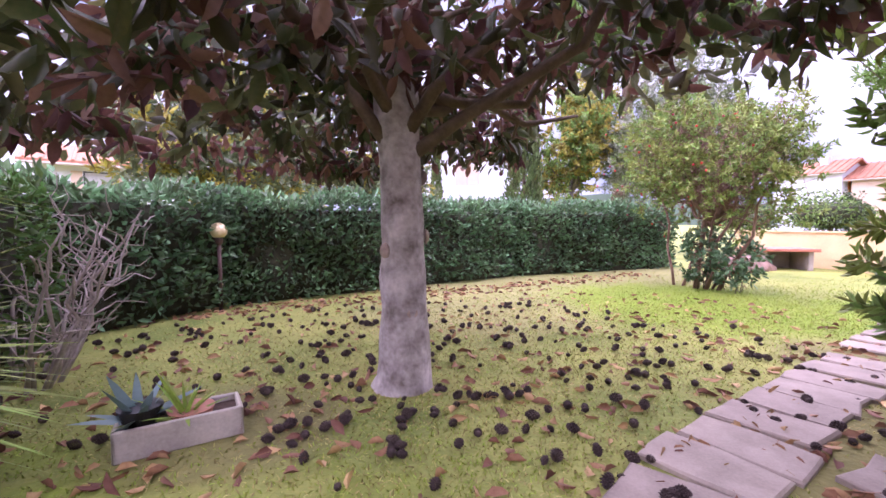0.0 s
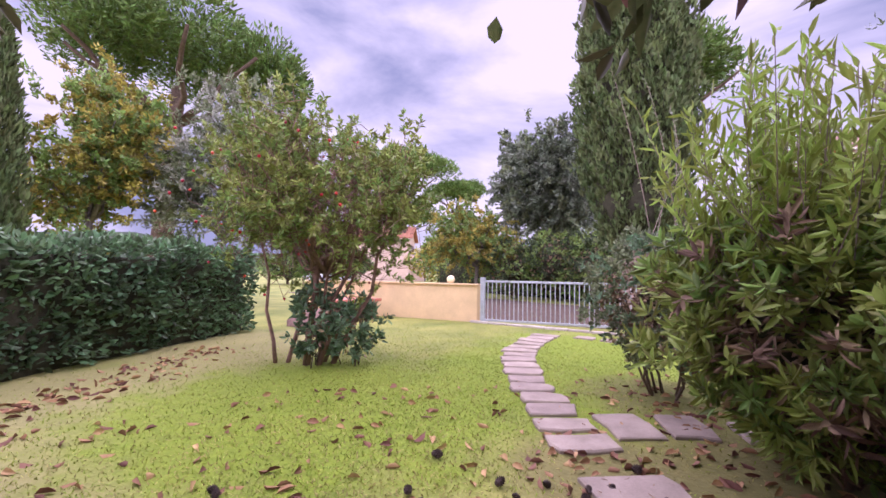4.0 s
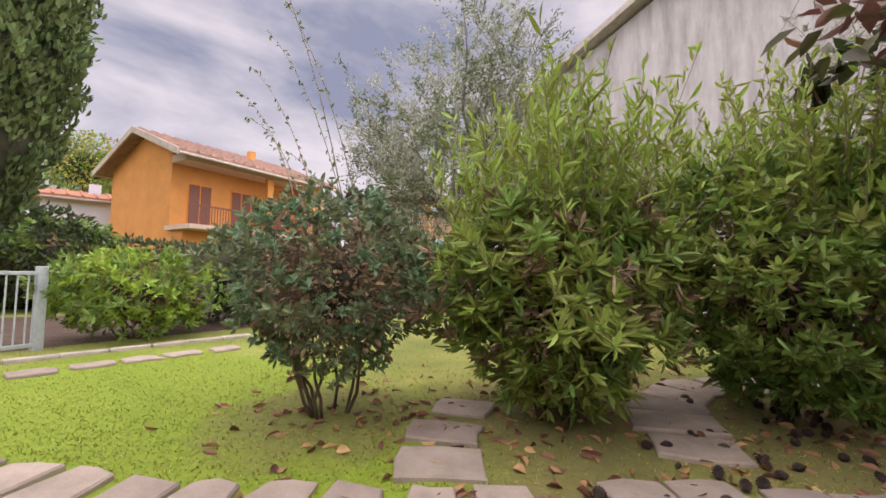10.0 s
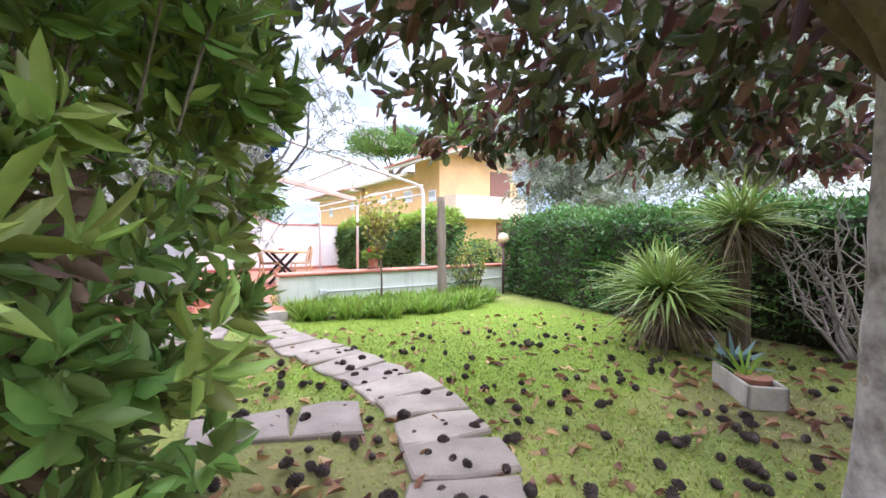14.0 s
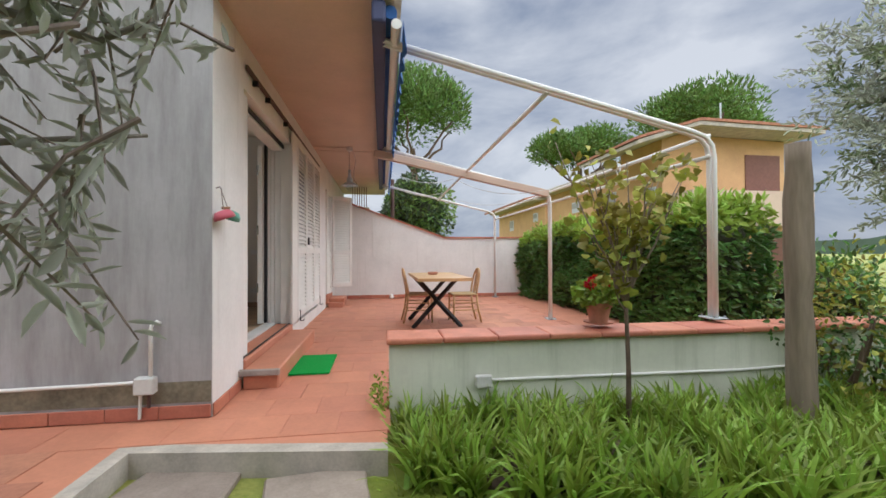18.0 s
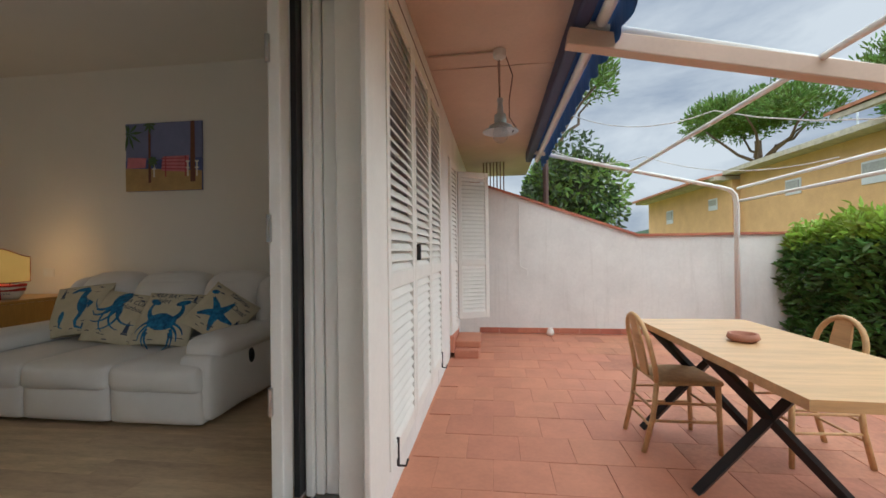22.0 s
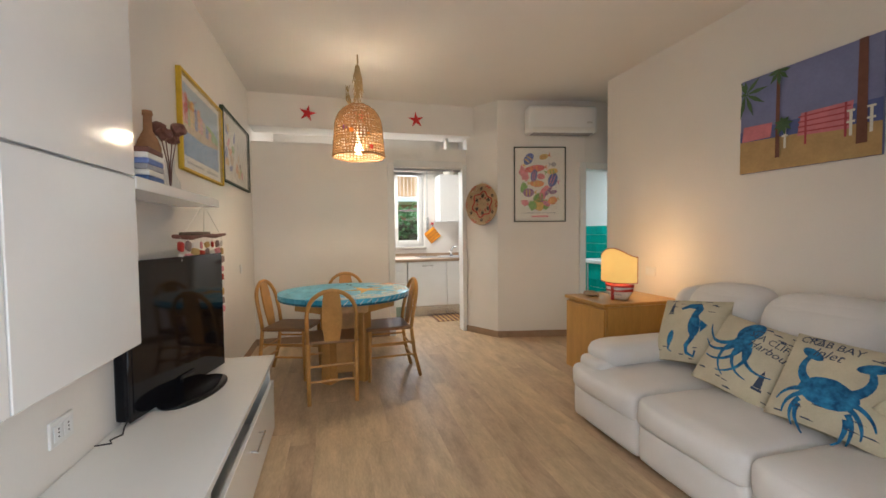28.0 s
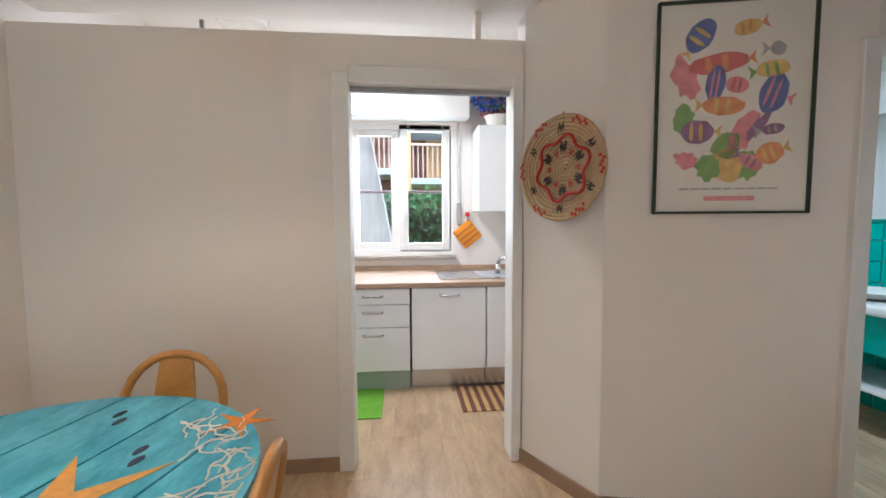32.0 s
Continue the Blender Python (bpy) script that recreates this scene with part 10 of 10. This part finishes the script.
for y0, y1, kind_ in UNITS:
    ku = empty("dishwasher" if kind_ == "dishwasher" else "kitchen_unit", None, {"door": "white kitchen base unit with a plain door", "drawers": "white kitchen drawer unit with three drawers", "dishwasher": "built-in dishwasher behind a plain white door"}[kind_], "dishwasher" if kind_ == "dishwasher" else "cabinet", "kitchen base units")
    part("body", box(-7.42, y0 + 0.002, 0.38, -6.622, y1 - 0.002, 1.045, 0.001), "matt_white", ku)
    part("plinth", box(-7.3, y0 + 0.001, FZ, -6.66, y1 - 0.001, 0.378), "steel" if y0 > 2.4 else "plastic_green_pale", ku)
    if kind_ == "drawers":
        for z0, z1 in ((0.392, 0.735), (0.742, 0.915), (0.922, 1.042)):
            dr = part("drawer", box(-6.62, y0 + 0.004, z0, -6.60, y1 - 0.004, z1, 0.002), "matt_white", ku)
            kitchen_handle(dr, 2.16, z1 - 0.055)
    else:
        dr = part("door", box(-6.62, y0 + 0.004, 0.392, -6.60, y1 - 0.004, 1.042, 0.002), "matt_white", ku)
        if y0 < 3:
            kitchen_handle(dr, y0 + 0.30, 0.985)
wt = part("worktop", box(-7.43, 0.58, 1.05, -6.575, 3.495, 1.09, 0.004), "worktop")
tagged(wt, "light brown laminate kitchen worktop", "worktop", kind="structure")
tagged(part("upstand", box(-7.43, 0.58, 1.09, -7.41, 3.495, 1.135, 0.003), "worktop"), "light brown worktop upstand", "trim", kind="structure")
sk = empty("kitchen_sink", None, "stainless steel sink with a drainer", "sink")
part("rim", box(-7.30, 2.70, 1.091, -6.72, 3.46, 1.097, 0.003), "steel", sk)
part("bowl", box(-7.22, 3.05, 1.0965, -6.8, 3.42, 1.099, 0.001), "ink_grey", sk, "sink bowl")
for k in range(5):
    part("drainer_rib", box(-7.22, 2.76 + 0.05 * k, 1.0965, -6.8, 2.775 + 0.05 * k, 1.1, 0.001), "steel", sk)
fc = empty("tap", pose(-7.0, 3.24, 1.097), "chrome kitchen mixer tap", "tap")
part("column", tube([(0, 0, 0), (0, 0, 0.09)], [0.024, 0.02], 14), "steel", fc, smooth=True)
part("spout", tube([(0, 0, 0.09), (0.05, 0.01, 0.14), (0.16, 0.03, 0.155)], [0.018, 0.014, 0.012], 10), "steel", fc, smooth=True)
part("lever", tube([(0, 0, 0.10), (-0.02, 0.05, 0.16)], [0.009, 0.006], 8), "steel", fc)
kw = empty("window_2", None, "white two-casement kitchen window", "window", kind="structure")
part("frame", box(-7.55, 1.86, 1.25, -7.44, 1.90, 2.49), "white_paint", kw)
part("frame", box(-7.55, 2.86, 1.25, -7.44, 2.90, 2.49), "white_paint", kw)
part("frame", box(-7.55, 1.901, 2.45, -7.44, 2.859, 2.49), "white_paint", kw)
part("frame", box(-7.55, 1.901, 1.25, -7.44, 2.859, 1.285), "white_paint", kw)
for y0, y1, xo, z1 in ((1.895, 2.375, -7.475, 2.475), (2.37, 2.875, -7.44, 2.515)):
    cs = part("casement", box(xo - 0.05, y0, 1.27, xo, y0 + 0.085, z1, 0.004), "white_paint", kw)
    part("stile", box(xo - 0.05, y1 - 0.085, 1.27, xo, y1, z1, 0.004), "white_paint", cs)
    part("rail", box(xo - 0.05, y0 + 0.085, 1.27, xo, y1 - 0.085, 1.355, 0.004), "white_paint", cs)
    part("rail", box(xo - 0.05, y0 + 0.085, z1 - 0.085, xo, y1 - 0.085, z1, 0.004), "white_paint", cs)
    gp = part("pane", box(xo - 0.03, y0 + 0.085, 1.355, xo - 0.024, y1 - 0.085, z1 - 0.085), "pane", cs)
    gp.visible_shadow = False
part("handle", box(-7.44, 2.405, 1.55, -7.405, 2.425, 1.67, 0.004), "white_paint", kw)
part("guard_bar", tube([(-7.58, 1.86, 1.86), (-7.58, 2.90, 1.86)], 0.014, 8), "brown_metal", kw)
tagged(part("window_sill", box(-7.43, 1.84, 1.20, -7.37, 2.92, 1.235, 0.006), "kerb"), "pale stone window sill", "sill", kind="structure")
rbx = part("roller_shutter_box", box(-7.43, 1.80, 2.52, -7.2, 3.02, 2.80, 0.004), "white_paint")
tagged(rbx, "white box of the roller shutter above the window", "shutter box")
strap = empty("shutter_strap", None, "grey pull strap of the roller shutter", "strap")
part("webbing", box(-7.42, 2.935, 1.6, -7.415, 2.955, 2.52), "plastic_grey", strap)
part("strap_box", box(-7.43, 2.925, 1.53, -7.40, 2.965, 1.74, 0.004), "steel", strap)
kup = empty("wall_cabinet", None, "white kitchen wall cabinet", "cabinet")
part("body", box(-7.43, 3.08, 1.66, -7.09, 3.495, 2.42, 0.002), "matt_white", kup)
part("door", box(-7.088, 3.082, 1.655, -7.07, 3.49, 2.42, 0.002), "matt_white", kup)
part("knob", tube([(-7.07, 3.42, 1.72), (-7.05, 3.42, 1.72)], 0.012, 10), "steel", kup)
fb = empty("flower_basket", pose(-7.2, 3.27, 2.42), "white basket of blue and pink artificial flowers", "flowers")
part("basket", lathe([(0.0, 0), (0.08, 0.0), (0.11, 0.10), (0.118, 0.105), (0.10, 0.10)], 20), "ceramic_white", fb)
rng = rngof(601)
for mt_, nf in (("ink_blue", 700), ("ink_pink", 260), ("ink_red", 130), ("ink_green", 420)):
    p, v = blob_points(nf, rng, (0, 0, 0.26), (0.17, 0.20, 0.15), 0.5, lump=0.3)
    link("flower_head" if mt_ != "ink_green" else "foliage", leaves("petal", p, v, 0.035, 0.03, rng), mt_, fb)["kind"] = "stuff"
mt = empty("oven_mitt", on_west(3.03, 1.44, -7.425), "orange quilted oven mitt on a hook", "oven mitt")
part("pad", puffy(-0.105, -0.105, 0.002, 0.105, 0.105, 0.03, 0.02, (0.0, 0.0, 0.008), 2, 0.003, 5), "orange_cloth", mt, m=pose(0, 0, 0, 0, 0, 38), smooth=True)
for k in range(3):
    part("quilt_stripe", box(-0.10, -0.058 + 0.05 * k, 0.036, 0.10, -0.05 + 0.05 * k, 0.040, 0.002), "ink_brown", mt, m=pose(0, 0, 0, 0, 0, 38))
part("hook", puffy(-0.025, 0.17, 0.0, 0.025, 0.215, 0.03, 0.02, seed=1, cuts=3), "red_star", mt, "red crab-shaped hook")
part("loop", tube([(0, 0.13, 0.02), (0, 0.18, 0.02)], 0.004, 6), "ink_brown", mt)
rug = empty("kitchen_mat", pose(-6.41, 3.03, FZ), "brown and cream striped kitchen mat", "mat")
for k in range(13):
    part("stripe", box(-0.22, -0.22 + 0.034 * k, 0.001, 0.22, -0.22 + 0.034 * (k + 0.96), 0.009, 0.002), ("ink_brown", "ink_sand")[k % 2], rug)
gm_ = part("kitchen_mat", box(-6.66, 1.80, FZ + 0.001, -6.16, 2.24, FZ + 0.009, 0.003), "ink_green")
tagged(gm_, "plain green kitchen mat", "mat")
tagged(part("kitchen_ceiling_lamp", lathe([(0.0, 2.93), (0.16, 2.94), (0.17, 2.98), (0.17, 3.018)], 24), "ceramic_white", None, m=pose(-6.5, 1.3, 0)), "round white ceiling lamp in the kitchen", "lamp")

# outside the kitchen window
hedge("hedge", "ivy-covered green hedge behind the house", [(-10.6, -2.0), (-10.6, 8.5)], 0.9, 2.1, "ivy_leaf", 9000, 15, (0.13, 0.09))
fn = empty("garden_fence", None, "low white picket fence by the hedge", "fence")
for k in range(44):
    part("picket", box(-9.6, -0.5 + 0.16 * k, GZ, -9.57, -0.44 + 0.16 * k, 1.18, 0.004), "white_paint", fn)
for z in (0.3, 1.05):
    part("rail", box(-9.63, -0.5, z, -9.6, 6.5, z + 0.06), "white_paint", fn)
bk_h = empty("brown_house", None, "reddish brown house with railed balconies behind the hedge", "house")
part("wall", box(-18.4, 0.9, -0.4, -16.0, 5.6, 4.5), "brown_render", bk_h)
part("roof", box(-18.8, 0.5, 4.5, -14.3, 6.0, 4.66, 0.01), "old_tile", bk_h)
for y0_, y1_, z_ in ((0.95, 2.28, 2.95), (2.62, 5.4, 2.70)):
    part("balcony_slab", box(-16.0, y0_, z_ - 0.16, -14.4, y1_, z_, 0.01), "blue_render", bk_h)
    part("handrail", box(-14.48, y0_, z_ + 0.86, -14.43, y1_, z_ + 0.92), "soffit", bk_h)
    for k in range(int((y1_ - y0_) / 0.13)):
        part("baluster", box(-14.47, y0_ + 0.05 + 0.13 * k, z_, -14.445, y0_ + 0.075 + 0.13 * k, z_ + 0.86), "soffit", bk_h)
part("pier", box(-14.9, 2.42, -0.3, -14.4, 2.62, 4.5), "ochre_wall", bk_h)
part("upper_wall", box(-16.0, 3.05, 2.7, -15.96, 5.6, 4.5), "ochre_wall", bk_h)
part("balcony_door", box(-15.96, 2.7, 2.7, -15.93, 3.1, 4.3, 0.01), "ink_brown", bk_h)
part("upper_beam", box(-16.0, 2.62, 3.98, -14.4, 5.4, 4.12, 0.01), "blue_render", bk_h)
bt_ = bmesh.new()
vs = [bt_.verts.new(c) for c in ((-9.0, 1.68, GZ), (-9.0, 2.52, GZ), (-9.0, 1.86, 3.3), (-9.0, 1.72, 3.3), (-9.5, 1.68, GZ), (-9.5, 2.52, GZ), (-9.5, 1.86, 3.3), (-9.5, 1.72, 3.3))]
for f in ((0, 1, 2, 3), (7, 6, 5, 4), (0, 4, 5, 1), (1, 5, 6, 2), (2, 6, 7, 3), (3, 7, 4, 0)):
    bt_.faces.new([vs[i] for i in f])
bmesh.ops.recalc_face_normals(bt_, faces=bt_.faces)
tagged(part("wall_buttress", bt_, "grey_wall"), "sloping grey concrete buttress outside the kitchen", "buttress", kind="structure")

# ---- bathroom ----
tw = empty("wall_tiles_bath", None, "glossy teal bathroom wall tiles", "tiles", kind="structure")
me = bpy.data.meshes.new("tile")
b_ = box(-0.073, 0, -0.073, 0.073, 0.008, 0.073, 0.003)
b_.to_mesh(me)
b_.free()
me.materials.append(M["teal_tile"])
for i in range(14):
    for j in range(9):
        link("tile", me, None, tw, m=pose(-5.14 - 0.15 * i, 5.745 - 0.002, FZ + 0.075 + 0.15 * j, 0, 0, 180))
for i in range(13):
    for j in range(9):
        link("tile", me, None, tw, m=pose(-7.20, 3.80 + 0.15 * i, FZ + 0.075 + 0.15 * j, 0, 0, -90))
iwall("wall_bath_side", -7.3, 3.72, 0.0, -7.202, 5.75, CZ)
vn = empty("washbasin", None, "white washbasin on a teal cupboard with a glass shelf", "washbasin")
part("counter", box(-6.3, 5.20, 0.985, -5.30, 5.73, 1.05, 0.02, 3), "ceramic_white", vn)
part("basin", lathe([(0.0, 0.0), (0.15, 0.01), (0.20, 0.05), (0.215, 0.055), (0.19, 0.055), (0.13, 0.02)], 24), "ceramic_white", vn, m=pose(-5.8, 5.46, 1.052), smooth=True)
part("cupboard", box(-6.28, 5.26, 0.74, -5.32, 5.72, 0.98, 0.004), "teal_tile", vn)
part("stand_shelf", box(-6.28, 5.24, 0.50, -5.32, 5.72, 0.52, 0.003), "ceramic_white", vn)
for x in (-6.26, -5.34):
    part("leg", tube([(x, 5.26, FZ), (x, 5.26, 0.99)], 0.014, 8), "steel", vn)
part("tap", tube([(-5.75, 5.66, 1.05), (-5.75, 5.66, 1.18), (-5.75, 5.58, 1.20)], 0.012, 8), "steel", vn)
mr = part("bathroom_mirror", box(-6.2, 5.72, 1.55, -5.4, 5.732, 2.3), "mirror")
tagged(mr, "plain bathroom mirror above the washbasin", "mirror")
rk = empty("bathroom_rack", None, "white standing rack with toiletries", "rack")
for x, y in ((-5.27, 5.30), (-5.27, 5.60), (-5.10, 5.30), (-5.10, 5.60)):
    part("post", tube([(x, y, FZ), (x, y, 1.62)], 0.008, 8), "white_paint", rk)
for z in (0.45, 0.75, 1.10, 1.5):
    part("shelf", box(-5.28, 5.29, z, -5.09, 5.61, z + 0.015, 0.003), "white_paint", rk)
rr = random.Random(9)
for k in range(9):
    z = (0.465, 0.52, 1.115)[k % 3]
    btl = part("toiletry_bottle", lathe([(0.0, 0), (0.028, 0), (0.03, 0.01), (0.03, 0.10), (0.012, 0.125), (0.012, 0.15), (0.0, 0.15)], 12), ("ink_blue", "ink_pink", "ink_yellow", "ceramic_white", "plastic_green")[k % 5], None, m=pose((-5.19 if k % 3 != 1 else -5.6) - 0.04 * (k // 3 - 1), 5.36 + 0.09 * (k // 3), z), smooth=True)
    tagged(btl, "small coloured toiletry bottle on a shelf", "bottle", "toiletries")
# ---- tiles and planks ----
def tile_mesh(w, d, h, bev):
    me = bpy.data.meshes.new("tile")
    bm = box(-w / 2, -d / 2, -h, w / 2, d / 2, 0)
    bmesh.ops.bevel(bm, geom=[e for e in bm.edges if all(v.co.z > -1e-5 for v in e.verts)], offset=bev, segments=1, affect="EDGES")
    bm.to_mesh(me)
    bm.free()
    return me


tile_a, tile_b = tile_mesh(0.330, 0.330, 0.02, 0.0018), tile_mesh(0.330, 0.330, 0.02, 0.0018)
tile_a.materials.append(M["terracotta"])
tile_b.materials.append(M["terracotta_dark"])
rt = random.Random(4)
rest = {"terracotta": [], "terracotta_dark": []}


def in_terrace(x, y):
    if y > 0.0:
        return 0.16 < x < 4.9 and y < 7.0 and not (x < 0.34 and 0.4 < y < 2.4) and not (x < 0.45 and 5.6 < y < 6.4) and not (x > 1.05 and y < 0.35)
    if x < -0.44:
        return x > -3.05 and x < -0.5 and y > -1.22 and y < -0.16 or (-0.52 < x and y > -0.3)
    return y > -0.36 - 0.13 * max(0, x + 0.34) + 0.17 and x < 1.10 or (-0.25 < y <= 0.0 and x < 1.08)


tiles_near = 0
for j in range(-9, 22):
    for i in range(-11, 16):
        x, y = 0.186 + i * 0.332 + (0.166 if j % 2 else 0), 0.1 + j * 0.332
        if not in_terrace(x, y):
            continue
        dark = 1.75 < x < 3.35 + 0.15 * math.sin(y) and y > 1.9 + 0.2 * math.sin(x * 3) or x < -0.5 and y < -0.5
        z = rt.uniform(-0.0015, 0.0015)
        if x < 4.0 and y < 7.2 and tiles_near < 295:
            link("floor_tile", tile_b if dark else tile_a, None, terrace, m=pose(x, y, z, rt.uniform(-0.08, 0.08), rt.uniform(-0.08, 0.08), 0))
            tiles_near += 1
        else:
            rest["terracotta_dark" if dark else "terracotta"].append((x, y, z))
for nm, lst in rest.items():
    if not lst:
        continue
    co, fc = [], []
    for x, y, z in lst:
        b = len(co)
        for u, v, h in ((-0.165, -0.165, -0.004), (0.165, -0.165, -0.004), (0.165, 0.165, -0.004), (-0.165, 0.165, -0.004), (-0.1635, -0.1635, 0), (0.1635, -0.1635, 0), (0.1635, 0.1635, 0), (-0.1635, 0.1635, 0)):
            co.append((x + u, y + v, z + h))
        fc += [(b + 4, b + 5, b + 6, b + 7)] + [(b + k, b + (k + 1) % 4, b + 4 + (k + 1) % 4, b + 4 + k) for k in range(4)]
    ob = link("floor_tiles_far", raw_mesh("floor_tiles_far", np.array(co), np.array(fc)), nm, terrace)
    ob["kind"] = "stuff"
tagged(part("terrace_strip", box(4.0, 0.24, -0.011, 5.05, 7.13, 0.004), "terracotta"), "plain terracotta strip beside the hedge", "floor", kind="structure")

plank = tile_mesh(1.1994, 0.1487, 0.012, 0.0005)
plank.materials.append(M["oak_floor"])
rp = random.Random(9)
for j in range(35):
    y = TV_Y + 0.075 + j * 0.149
    off = rp.uniform(0, 1.2)
    for i in range(-1, 7):
        x = -7.35 + off + i * 1.2
        if x - 0.6 < -7.6 or x + 0.6 > -0.25:
            continue
        link("floor_plank", plank, None, fl, m=pose(x, y, FZ))
        last = x + 0.6
    if y < 4.2 and -0.31 - last > 0.03:
        end = tile_mesh(-0.31 - last, 0.1487, 0.012, 0.0005)
        end.materials.append(M["oak_floor"])
        link("floor_plank", end, None, fl, m=pose((last - 0.31) / 2, y, FZ))  # floor_plank_end
